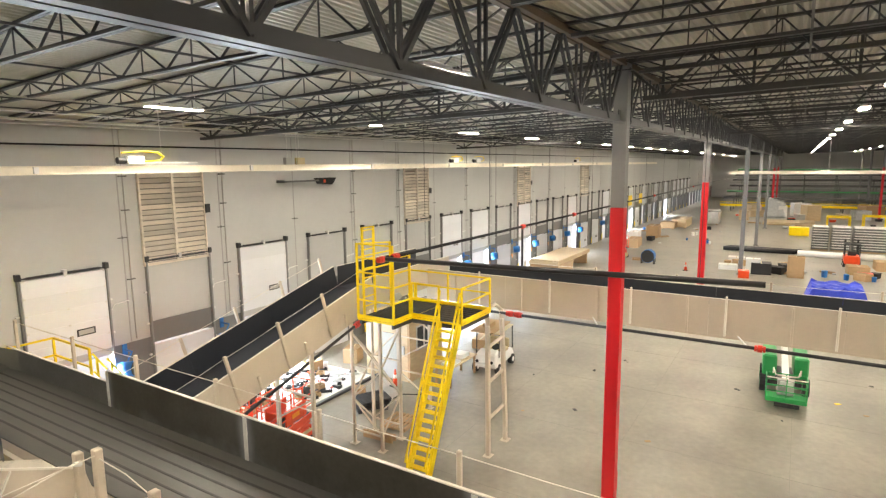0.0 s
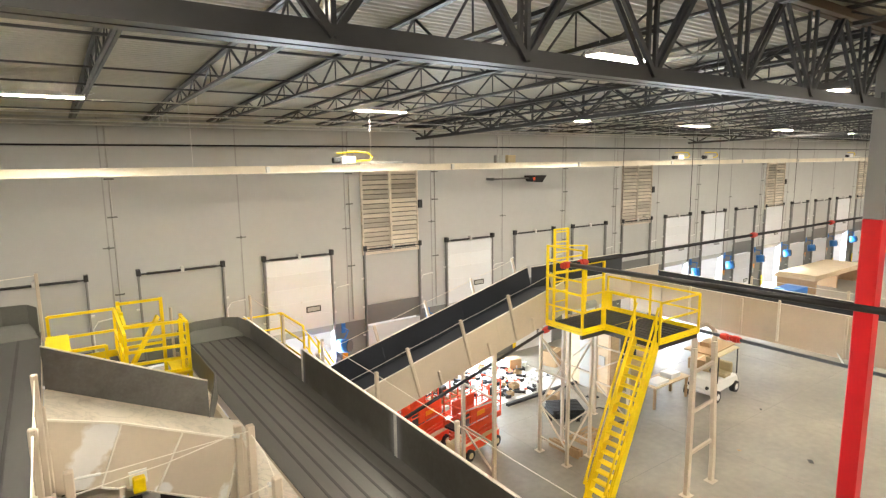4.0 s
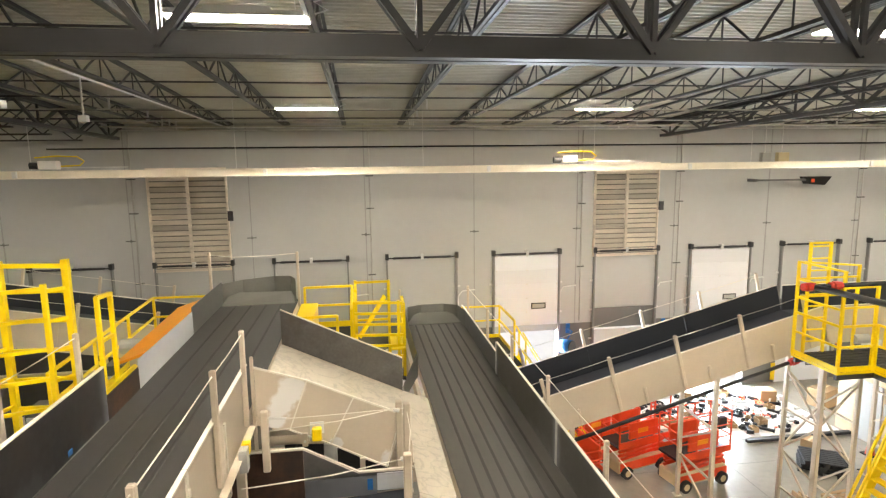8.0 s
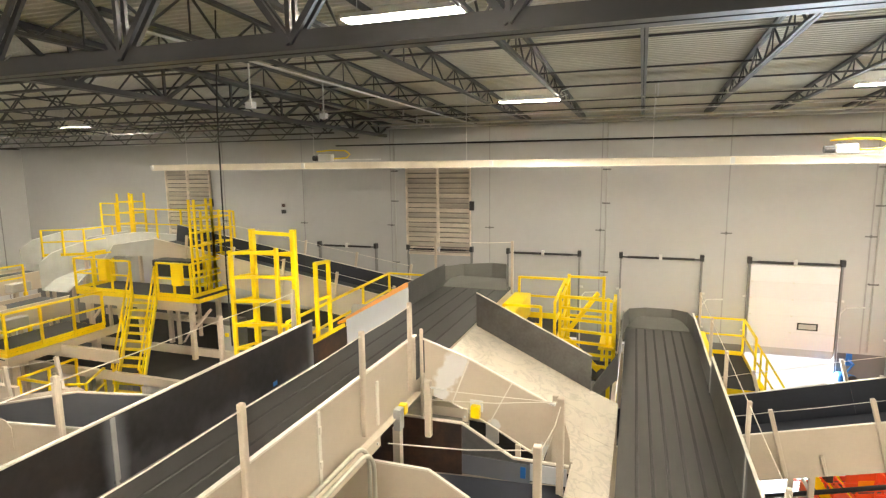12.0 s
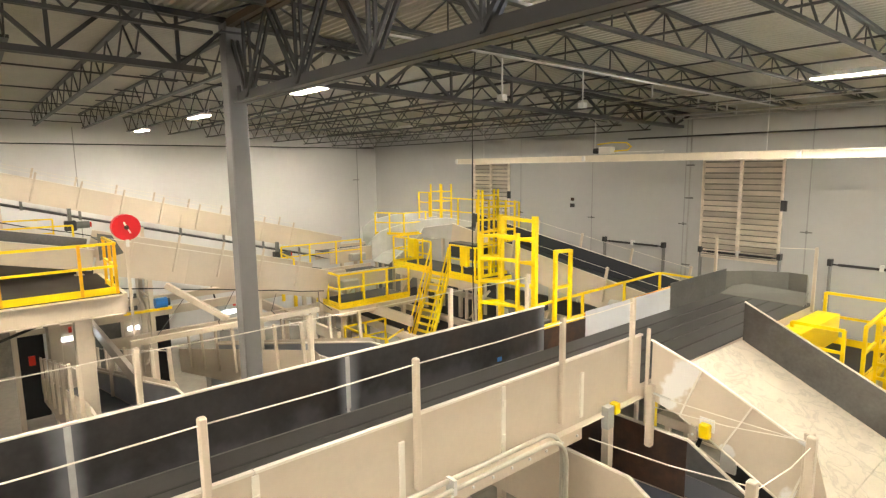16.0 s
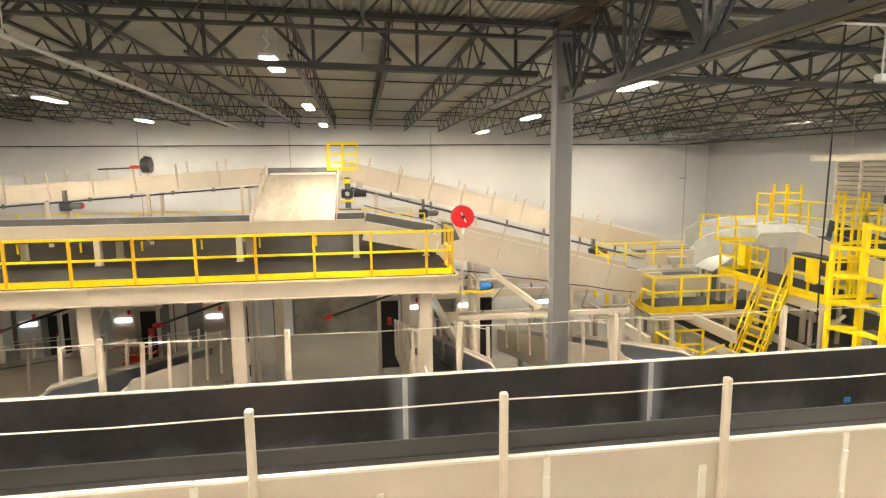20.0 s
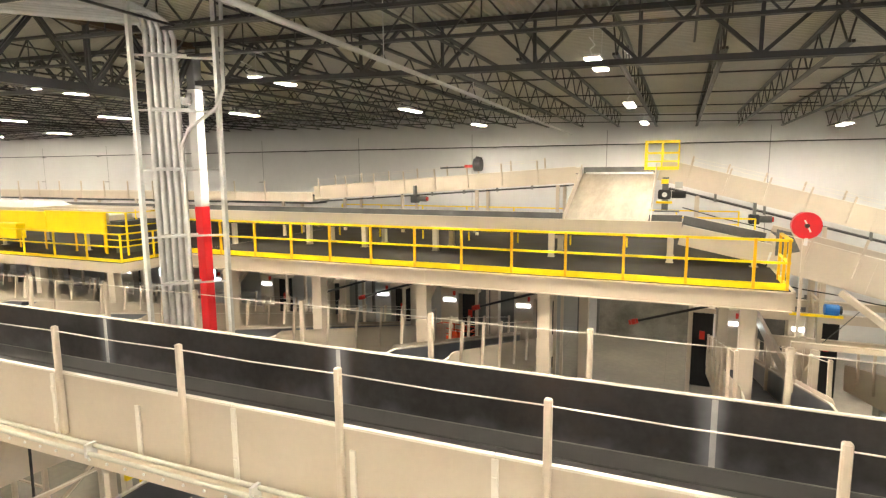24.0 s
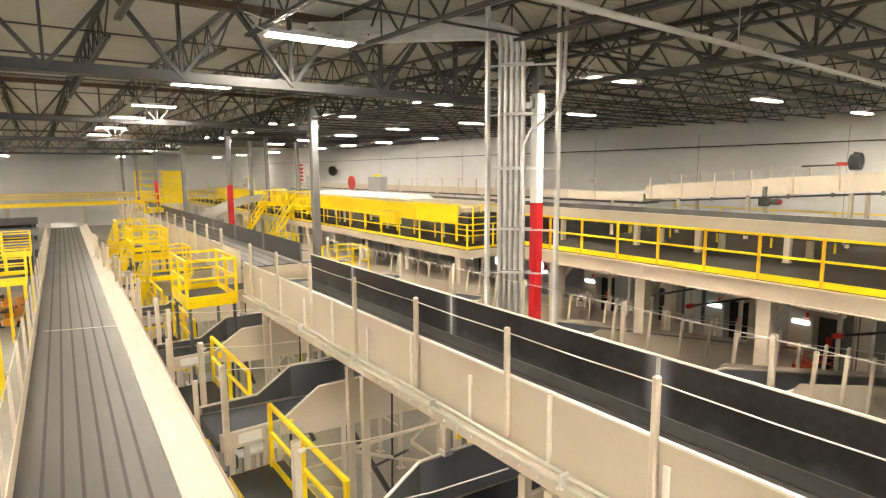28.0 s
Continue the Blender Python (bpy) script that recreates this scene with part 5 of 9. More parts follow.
def stair(name, top, foot, across, n, label, material=YELLOW, rail=0.95):
    """A steep stair: stringers, treads and hand rails. across: vector from one stringer to the other."""
    top, foot, ac = Vector(top), Vector(foot), Vector(across)
    s = thing(name, foot, label, "stair")
    for q in (Vector((0, 0, 0)), ac):
        part("stringer", Mesh().beam(top + q, foot + q + Vector((0, 0, 0.05)), 0.05, 0.2), material, s)
        up = Vector((0, 0, rail))
        part("hand_rail", Mesh().beam(top + q + up, foot + q + up, 0.045, 0.045), material, s)
        part("mid_rail", Mesh().beam(top + q + up * 0.5, foot + q + up * 0.5, 0.04, 0.04), material, s)
        for k in (0.04, 0.5, 0.95):
            p = top.lerp(foot, k) + q
            part("rail_post", Mesh().beam(p, p + up, 0.045, 0.045), material, s)
    run = (foot - top)
    run.z = 0
    run.normalize()
    for i in range(1, n):
        p = top.lerp(foot, i / n)
        a, b = p, p + ac
        part("tread", Mesh().hexa([a - run * 0.1 - Vector((0, 0, 0.03)), a + run * 0.1 - Vector((0, 0, 0.03)), b + run * 0.1 - Vector((0, 0, 0.03)), b - run * 0.1 - Vector((0, 0, 0.03)), a - run * 0.1, a + run * 0.1, b + run * 0.1, b - run * 0.1]), material, s)
    return s


def deck(t, x0, x1, y0, y1, z, edge=YELLOW, surface=GRATE, under=0.2):
    part("deck_plate", Mesh().box(x0 + 0.01, x1 - 0.01, y0 + 0.01, y1 - 0.01, z - 0.04, z), surface, t, "dark grating deck")
    for q in ((x0, x1, y0, y0 + 0.04), (x0, x1, y1 - 0.04, y1), (x0, x0 + 0.04, y0 + 0.041, y1 - 0.041), (x1 - 0.04, x1, y0 + 0.041, y1 - 0.041)):
        part("edge_channel", Mesh().box(*q, z - under, z - 0.002), edge, t)


# -- crossover platform over the floor, east of the sorters --
ZP = 4.72
p = thing("crossover_platform", (14.6, 10, ZP), "bright yellow L-shaped steel service platform with rails", "platform")
deck(p, 13.2, 16.0, 10.0, 11.4, ZP, under=0.06)
deck(p, 14.15, 16.0, 8.2, 9.998, ZP, under=0.06)
# Dark bars draw the shadow line below the yellow deck edge.
part("bearer", Mesh().box(13.24, 15.96, 10.04, 10.12, ZP - 0.2, ZP - 0.062).box(13.24, 15.96, 11.28, 11.36, ZP - 0.2, ZP - 0.062), DARK, p, "dark bearer drawn for the shadow line below the deck edge")
part("bearer", Mesh().box(14.19, 15.96, 8.24, 8.32, ZP - 0.2, ZP - 0.062).box(14.19, 14.27, 8.33, 10.03, ZP - 0.2, ZP - 0.062).box(15.88, 15.96, 8.33, 10.03, ZP - 0.2, ZP - 0.062), DARK, p)
for i in range(7):
    part("grating_rib", Mesh().box(13.26, 15.94, 10.2 + 0.17 * i, 10.215 + 0.17 * i, ZP + 0.001, ZP + 0.02), DARK, p)
    part("grating_rib", Mesh().box(14.35 + 0.22 * i, 14.365 + 0.22 * i, 8.26, 9.95, ZP + 0.001, ZP + 0.02), DARK, p)
rail_run(p, [(14.17, 9.02, ZP), (14.17, 10.02, ZP), (13.22, 10.02, ZP), (13.22, 11.38, ZP)])
rail_run(p, [(14.17, 8.22, ZP), (15.98, 8.22, ZP), (15.98, 11.38, ZP)])
# tall ladder cage on the west corner
for x, y, h in ((13.22, 10.02, 2.35), (13.22, 11.38, 2.35), (14.1, 10.04, 2.0), (13.5, 11.38, 2.8), (14.05, 11.38, 2.8), (14.9, 11.38, 2.2)):
    part("cage_post", Mesh().beam((x, y, ZP), (x, y, ZP + h), 0.06, 0.06), YELLOW, p)
for z in (1.45, 1.9, 2.33):
    part("cage_rail", Mesh().beam((13.22, 10.02, ZP + z), (13.22, 11.38, ZP + z), 0.045, 0.045), YELLOW, p)
    part("cage_rail", Mesh().beam((13.22, 11.38, ZP + z), (14.9, 11.38, ZP + min(z, 2.18)), 0.045, 0.045), YELLOW, p)
for z in (1.5, 1.96):
    part("cage_rail", Mesh().beam((13.22, 10.02, ZP + z), (14.1, 10.04, ZP + z), 0.045, 0.045), YELLOW, p)
for i in range(9):
    part("rung", Mesh().beam((13.5, 11.36, ZP + 0.3 + 0.3 * i), (14.05, 11.36, ZP + 0.3 + 0.3 * i), 0.035, 0.035), YELLOW, p)
part("cage_rail", Mesh().beam((13.5, 11.38, ZP + 2.78), (14.05, 11.38, ZP + 2.78), 0.05, 0.05), YELLOW, p)
part("swing_gate", Mesh().beam((14.5, 10.1, ZP + 0.5), (14.5, 10.1, ZP + 1.0), 0.06, 0.09), YELLOW, p)
stair("ship_stair", (14.16, 8.28, ZP), (12.35, 8.40, 0.0), (0, 0.68, 0), 19, "steep bright yellow ship stair down to the floor")


def tower(x0, x1, y0, y1, z1, label):
    t = thing("support_tower", ((x0 + x1) / 2, (y0 + y1) / 2, 0), label, "support tower", "lattice supports")
    cs = [(x0, y0), (x1, y0), (x1, y1), (x0, y1)]
    for x, y in cs:
        part("leg", Mesh().beam((x, y, 0), (x, y, z1), 0.1, 0.1), CREAM, t, bevel=0.01)
        part("foot_plate", Mesh().box(x - 0.13, x + 0.13, y - 0.13, y + 0.13, 0.001, 0.018), CREAM, t)
    k = 0
    z = 0.5
    while z + 1.1 < z1:
        for i in range(4):
            (xa, ya), (xb, yb) = cs[i], cs[(i + 1) % 4]
            if (i + k) % 2:
                xa, ya, xb, yb = xb, yb, xa, ya
            part("brace", Mesh().beam((xa, ya, z), (xb, yb, z + 1.1), 0.045, 0.045), CREAM, t)
            if k % 2 == 0 and i % 2:
                part("tie", Mesh().beam((xa, ya, z), (xb, yb, z), 0.05, 0.05), CREAM, t)
        z, k = z + 1.15, k + 1
    return t


tower(13.95, 15.0, 11.15, 12.35, 4.5, "grey-cream lattice steel tower under the crossover platform")
t = thing("support_tower", (16.2, 8.0, 0), "cream bowed two-legged frame below the platform end", "support tower", "lattice supports")
for x0, x1 in ((15.48, 15.98), (16.76, 17.02)):
    part("leg", Mesh().beam((x0, 8.02, 0.02), (x0 + 0.08, 8.06, 0.75), 0.15, 0.13).beam((x0 + 0.08, 8.06, 0.75), (x1, 8.3, 4.2), 0.15, 0.13).beam((x1, 8.3, 4.2), (x1 + 0.12, 8.4, 4.5), 0.15, 0.13), CREAM, t, bevel=0.01)
    part("foot_plate", Mesh().box(x0 - 0.16, x0 + 0.16, 7.88, 8.16, 0.001, 0.018), CREAM, t)
for z in (1.15, 2.35, 3.5):
    k = z / 4.4
    part("tie", Mesh().beam((15.5 + 0.5 * k, 8.05 + 0.25 * k, z), (16.78 + 0.25 * k, 8.05 + 0.25 * k, z + 0.1), 0.07, 0.09), CREAM, t)
part("arch", Mesh().pipe([(16.1, 8.4, 4.5), (16.35, 8.42, 4.72), (16.75, 8.42, 4.74), (17.14, 8.4, 4.5)], 0.06, 8), CREAM, t, smooth=True)

# -- incline belt up to the crossover and the long belt beyond --
c, P, L, w = conveyor((3.2, 12.4, 2.42), (14.3, 12.4, 5.32), 1.56, "inclined cream belt conveyor with black belt and guards", (DARKBELT, 0.74, 0.2), (CREAM, 0.52, 0.48), DARKBELT, ribs=(), group="raised belts")
posts(c, P, [2.2 + 1.75 * i for i in range(6)], -0.84, -0.42, 1.02, 0.085, lean=0.02)
posts(c, P, [2.9 + 1.75 * i for i in range(5)], -0.86, -0.42, 0.0, 0.07, rope=False)
posts(c, P, [2.2 + 1.75 * i for i in range(6)], 0.84, 0.3, 1.25, 0.075)
for x in (7.6, 11.4):
    legs(c, [(x, 12.4, 1.5, "y")], 2.1 + (x - 3.2) * 0.262, 0.1)
c, P, L, w = conveyor((14.3, 12.4, 5.32), (19.0, 12.4, 5.32), 1.56, "short level cream belt conveyor beside the platform", (DARKBELT, 0.7, 0.3), (CREAM, 0.5, 0.48), DARKBELT, ribs=(), group="raised belts")
legs(c, [(17.6, 12.4, 1.5, "y")], 5.0, 0.1)
part("drive_motor", Mesh().tube((14.9, 11.35, 5.0), (15.3, 11.35, 5.0), 0.12, 12), PANEL, c)
c, P, L, w = conveyor((18.1, 11.5, 5.0), (18.1, -14.0, 5.0), 1.56, "long level cream belt conveyor with black inner guard", (DARKBELT, 0.62, 0.3), (CREAM, 0.60, 0.52), DARKBELT, ribs=(), group="raised belts")
posts(c, P, [3.2 + 2.6 * i for i in range(8)], 0.84, 0.2, 0.9, 0.06)
posts(c, P, [2.2 + 2.6 * i for i in range(9)], -0.83, -0.45, 0.70, 0.06, rope=False, material=LIP)
posts(c, P, [1.2 + 2.6 * i for i in range(9)], -0.84, -0.50, 0.57, 0.06, rope=False)
for y in (-4.6, -10):
    part("leg", Mesh().beam((17.6, y, 0), (17.6, y, 4.45), 0.11, 0.11), CREAM, c)
    part("leg", Mesh().beam((18.7, y, 0), (18.7, y, 4.45), 0.11, 0.11), CREAM, c)
    part("brace", Mesh().beam((17.6, y, 3.9), (17.6, y + 0.75, 4.5), 0.05, 0.05), CREAM, c)
    part("brace", Mesh().beam((17.6, y, 3.9), (17.6, y - 0.75, 4.5), 0.05, 0.05), CREAM, c)
    part("foot_plate", Mesh().box(17.45, 17.75, y - 0.15, y + 0.15, 0.001, 0.02), CREAM, c)

# -- sprinkler pipes with red couplings --
def coupling(t, at, axis, r=0.1):
    d = Vector(axis) * 0.06
    part("coupling", Mesh().tube(Vector(at) - d, Vector(at) + d, r, 10).tube(Vector(at) - d * 2.2, Vector(at) - d * 1.2, r * 0.85, 10).tube(Vector(at) + d * 1.2, Vector(at) + d * 2.2, r * 0.85, 10), COUPLING, t, "red grooved coupling")


s = thing("sprinkler_main", (11.55, 9.03, 7.0), "black sprinkler main with red couplings hung under the roof", "pipe")
part("pipe", Mesh().tube((11.5, 9.03, 7.0), (95, 9.1, 7.0), 0.045, 10), BLACKPIPE, s, smooth=True)
part("pipe", Mesh().tube((11.55, 9.0, 7.0), (11.75, 0.4, 7.17), 0.06, 12), BLACKPIPE, s, smooth=True)
part("drop", Mesh().tube((20.35, 9.05, 7.0), (20.35, 9.05, 5.2), 0.045, 10), BLACKPIPE, s, smooth=True)
for x in (11.45, 12.05, 20.35, 26.3, 44, 62):
    coupling(s, (x, 9.03, 7.0), (1, 0, 0), 0.09)
for x in (13.5, 18.0, 23, 29, 35, 41, 47, 53, 59, 65):
    part("hanger_rod", Mesh().tube((x, 9.03, 7.05), (x, 9.03, deck_z(9.03) - 0.01), 0.006, 5), DARK, s)
for y in (1.5, 6.0):
    part("hanger_rod", Mesh().tube((11.65, y, 7.1), (11.65, y, deck_z(y) - 0.01), 0.006, 5), DARK, s)
s = thing("sprinkler_line", (17, 5, 4.4), "black sprinkler line with red couplings below the belt", "pipe")
part("pipe", Mesh().tube((17.05, 8.9, 4.40), (17.05, -14, 4.40), 0.05, 10), BLACKPIPE, s, smooth=True)
part("pipe", Mesh().tube((13.9, 11.9, 4.35), (16.9, 9.1, 4.38), 0.05, 10), BLACKPIPE, s, smooth=True)
part("pipe", Mesh().tube((6.0, 11.75, 2.2), (13.9, 11.9, 4.35), 0.05, 10), BLACKPIPE, s, smooth=True)
coupling(s, (13.7, 11.85, 4.32), (0.96, 0, 0.27))
for y in (8.0, 7.7, 0.6):
    coupling(s, (17.05, y, 4.40), (0, 1, 0))
for y in (5.0, 0.9, -4.6):
    part("hanger", Mesh().beam((17.05, y, 4.40), (17.35, y + 0.3, 4.62), 0.03, 0.03), GALV, s)

# -- between the two sorter ends --
p = thing("service_platform", (1.7, 13.4, 5.15), "yellow steel crossover platform with rails between two belt ends", "platform", "platforms between belts")
deck(p, 1.05, 2.35, 12.4, 14.45, 5.15)
rail_run(p, [(1.07, 14.43, 5.15), (2.33, 14.43, 5.15), (2.33, 12.42, 5.0)], high=1.12, size=0.06, gap=1.0, toe_h=0.16)
rail_run(p, [(1.1, 12.42, 5.0), (2.0, 12.42, 5.0)], high=0.98, size=0.06, toe=False)
part("step_plate", Mesh().box(0.99, 1.42, 12.0, 14.25, 5.84, 5.88).box(1.38, 1.42, 12.0, 14.25, 5.3, 5.839), YELLOW, p, "bright yellow step plate")
for y in (12.5, 14.35):
    part("leg", Mesh().beam((1.15, y, 0), (1.15, y, 5.0), 0.1, 0.1), YELLOW, p)
    part("leg", Mesh().beam((2.25, y, 0), (2.25, y, 5.0), 0.1, 0.1), CREAM, p)
# the stepped ladder frame beside it
l = thing("ladder_cage", (3.0, 13.7, 4.1), "yellow ladder frame with close rungs between the belts", "ladder cage", "ladder cages")
for x, y, z in ((2.42, 14.42, 6.42), (3.32, 14.42, 6.4), (2.36, 13.15, 6.15), (3.5, 13.2, 6.1), (3.64, 13.9, 6.05), (3.64, 13.2, 6.0), (2.42, 13.8, 6.3)):
    part("post", Mesh().beam((x, y, 4.1), (x, y, z), 0.075, 0.075), YELLOW, l)
for i in range(7):
    z = 6.1 - 0.28 * i
    part("rung", Mesh().beam((2.36, 13.15, z), (3.6, 13.2, z - 0.06), 0.07, 0.06), YELLOW, l)
for z in (6.36, 5.8, 5.3):
    part("rail", Mesh().beam((2.42, 14.42, z), (3.32, 14.42, z), 0.06, 0.06), YELLOW, l)
    part("rail", Mesh().beam((3.64, 13.2, z - 0.36), (3.64, 13.9, z - 0.36), 0.06, 0.06), YELLOW, l)
    part("rail", Mesh().beam((2.42, 13.15, z - 0.25), (2.42, 14.42, z - 0.05), 0.06, 0.06), YELLOW, l)
part("stringer", Mesh().beam((2.5, 13.5, 5.1), (3.2, 14.2, 6.0), 0.05, 0.12).beam((2.5, 13.3, 5.0), (3.3, 13.4, 4.2), 0.05, 0.14), YELLOW, l)
part("step_plate", Mesh().box(3.3, 3.66, 13.0, 14.3, 4.86, 4.9), YELLOW, l)
part("deck_plate", Mesh().box(2.4, 3.66, 13.0, 14.42, 4.06, 4.1), GRATE, l, "dark grating deck")
part("leg", Mesh().beam((2.5, 14.3, 0), (2.5, 14.3, 4.05), 0.1, 0.1), YELLOW, l)
part("leg", Mesh().beam((3.5, 14.3, 0), (3.5, 14.3, 4.05), 0.1, 0.1), YELLOW, l)
p = thing("service_platform", (6.4, 16.3, 3.8), "yellow steel platform with rails at the belt end", "platform", "platforms between belts")
deck(p, 5.75, 7.1, 14.2, 17.0, 3.78)
rail_run(p, [(5.8, 16.98, 3.78), (7.08, 16.98, 3.78), (7.08, 15.1, 3.78)])
part("step_plate", Mesh().box(5.8, 6.05, 14.4, 16.9, 4.4, 4.44), YELLOW, p)
for x in (5.9, 7.0):
    for y in (14.4, 16.8):
        part("leg", Mesh().beam((x, y, 0), (x, y, 3.6), 0.1, 0.1), YELLOW, p)
stair("ship_stair", (7.1, 14.3, 3.78), (9.4, 14.3, 0), (0, 0.7, 0), 15, "yellow steel stair from the belt-end platform to the floor")

# -- walkway west of the upper sorter with ladder tower and gate --
p = thing("service_walkway", (-1.8, 10, 5.27), "yellow railed walkway beside the upper belt", "walkway")
deck(p, -2.5, -1.05, 7.2, 13.7, 5.27)
rail_run(p, [(-2.3, 8.4, 5.27), (-2.5, 13.65, 5.27), (-1.1, 13.6, 5.27)], gap=1.7)
part("ramp_board", Mesh().hexa([(-1.7, 9.3, 6.1), (-1.1, 9.3, 6.3), (-1.1, 12.9, 6.4), (-1.7, 12.9, 6.2), (-1.7, 9.3, 6.15), (-1.1, 9.3, 6.35), (-1.1, 12.9, 6.45), (-1.7, 12.9, 6.25)]), ORANGE, p, "orange sloped board")
part("sill", Mesh().box(-1.04, -0.95, 8.2, 13.6, 6.3, 6.36), YELLOW, p)
part("drive_box", Mesh().box(-2.1, -1.75, 10.9, 11.4, 5.28, 5.75), CREAM, p, bevel=0.03)
part("drive_motor", Mesh().tube((-2.3, 11.15, 5.9), (-1.7, 11.15, 5.9), 0.16, 12), PANEL, p)
for y in (7.6, 10.5, 13.4):
    part("leg", Mesh().beam((-2.35, y, 0), (-2.35, y, 5.1), 0.1, 0.1), YELLOW, p)
CAGE = ((-2.28, 7.48, 8.28, 0.085), (-1.42, 7.45, 8.29, 0.085), (-2.42, 7.06, 7.95, 0.06), (-1.6, 7.2, 8.0, 0.06))
for x, y, z, w in CAGE:
    part("cage_post", Mesh().beam((x, y, 5.25), (x, y, z), w, w), YELLOW, p)
part("cage_rail", Mesh().beam((-2.28, 7.48, 8.22), (-1.42, 7.45, 8.2), 0.05, 0.06), YELLOW, p)
for i in range(5):
    z = 7.9 - 0.42 * i
    part("cage_rail", Mesh().beam((-2.42, 7.06, z), (-1.6, 7.2, z + 0.04), 0.045, 0.05), YELLOW, p)
    part("cage_rail", Mesh().beam((-2.28, 7.48, z - 0.05), (-1.42, 7.45, z - 0.05), 0.045, 0.05), YELLOW, p)
    part("cage_rail", Mesh().beam((-2.42, 7.06, z), (-2.28, 7.48, z), 0.04, 0.045), YELLOW, p)
    part("cage_rail", Mesh().beam((-1.6, 7.2, z), (-1.42, 7.45, z), 0.04, 0.045), YELLOW, p)
part("gate_frame", Mesh().beam((-1.2, 7.75, 6.25), (-1.2, 7.75, 7.68), 0.06, 0.06).beam((-1.18, 8.15, 6.25), (-1.18, 8.15, 7.66), 0.06, 0.06).beam((-1.2, 7.75, 7.66), (-1.18, 8.15, 7.64), 0.06, 0.06).beam((-1.2, 7.75, 7.0), (-1.18, 8.15, 7.0), 0.05, 0.05), YELLOW, p)
part("sill", Mesh().box(-1.3, -0.95, 7.3, 8.2, 6.2, 6.26), YELLOW, p)
part("kick_plate", Mesh().box(-0.99, -0.95, 7.2, 8.28, 6.28, 6.46), YELLOW, p)

# -- rails and crossovers among the cross chutes --
for i in range(5):
    y = -7.95 - 4.83 * i
    p = thing("service_walkway", (2.2, y, 4.1), "short yellow railed walkway between chute belts", "walkway", "walkways between chutes")
    deck(p, 2.15, 3.1, y - 1.6, y + 1.6, 4.1, under=0.12)
    xr = 2.4 if i == 0 else 2.2
    rail_run(p, [(xr, y - 1.5, 4.1), (xr, y + 1.5, 4.1)], high=1.12, gap=1.5, size=0.06, toe_h=0.15)
    for yy in (y - 1.4, y + 1.4):
        part("leg", Mesh().beam((2.6, yy, 0), (2.6, yy, 4.0), 0.09, 0.09), CREAM, p)
    if i in (2, 4):
        q = thing("service_platform", (1.8, y + 1.3, 5.88), "square yellow railed crossover platform over the chutes", "platform", "platforms between belts")
        deck(q, 1.25, 2.5, y + 0.35, y + 2.3, 5.88, under=0.14)
        rail_run(q, [(1.27, y + 0.37, 5.88), (2.48, y + 0.37, 5.88), (2.48, y + 2.28, 5.88), (1.27, y + 2.28, 5.88), (1.27, y + 0.37, 5.88)], gap=1.25, size=0.065, toe_h=0.16)
        for xx in (1.32, 2.42):
            for yy in (y + 0.45, y + 2.2):
                part("leg", Mesh().beam((xx, yy, 0), (xx, yy, 5.73), 0.07, 0.07), GREYPLATE, q)

# ---- mezzanine and the conveyors on it, west ----
ZM = 6.42
mz = thing("mezzanine", (-12.5, -8, ZM), "long cream steel mezzanine with dark deck and yellow rail", "mezzanine")
# The west edge is unseen; -21 is chosen to dim the aisle floor.
part("deck_plate", Mesh().box(-21.0, -9.21, -15.75, 2.3, ZM - 0.05, ZM), MEZZ, mz, "dark resin-coated deck")
part("edge_beam", Mesh().box(-9.2, -9.12, -15.75, 2.32, 5.98, ZM - 0.012).box(-9.2, -9.0, -15.75, 2.32, ZM - 0.04, ZM - 0.013).box(-9.2, -9.02, -15.75, 2.32, 5.96, 5.982), CREAM, mz, "deep cream edge beam")
part("edge_beam", Mesh().box(-17.5, -9.2, 2.3, 2.4, 5.98, ZM - 0.012), CREAM, mz)
part("edge_beam", Mesh().box(-17.5, -9.2, -15.85, -15.75, 5.98, ZM - 0.012), CREAM, mz)
for y in (-12.0, -8.6, -5.1, -1.5):
    part("cross_beam", Mesh().box(-17.4, -9.25, y - 0.1, y + 0.1, 5.95, ZM - 0.06), CREAM, mz)
for y in (-14.05, -10.47, -6.86, -3.3, 1.5):
    for x in (-9.45, -16.5):
        part("column", Mesh().box(x - 0.17, x + 0.17, y - 0.17, y + 0.17, 0.0, 5.95), CREAM, mz, bevel=0.01)
        part("base_plate", Mesh().box(x - 0.25, x + 0.25, y - 0.25, y + 0.25, 0.001, 0.02), CREAM, mz)
    part("knee_brace", Mesh().beam((-9.5, y, 5.2), (-10.6, y, 5.95), 0.12, 0.12), CREAM, mz)
    part("splice_plate", Mesh().box(-9.115, -9.10, y - 0.2, y + 0.2, 6.05, 6.35), CREAM, mz)
r = thing("guard_rail", (-9.25, -8, ZM), "amber-yellow guard rail along the mezzanine edge", "guard rail")
rail_run(r, [(-9.26, -15.62, ZM), (-9.26, 1.54, ZM)], high=1.14, gap=1.43, size=0.06, toe_h=0.16, post_mat=AMBER)
rail_run(r, [(-9.26, 1.54, ZM), (-9.26, 2.22, ZM)], high=1.14, gap=0.7, size=0.06, toe_h=0.16, post_mat=AMBER)
rail_run(r, [(-9.26, 2.24, ZM), (-10.7, 2.24, ZM)], high=1.14, gap=0.8, size=0.06, post_mat=AMBER)
h = thing("hose_reel", (-9.0, 2.45, 6.4), "bright red round hose reel on a slim post", "hose reel")
part("post", Mesh().beam((-9.1, 2.45, 5.4), (-9.1, 2.45, 7.9), 0.06, 0.06), CREAM, h)
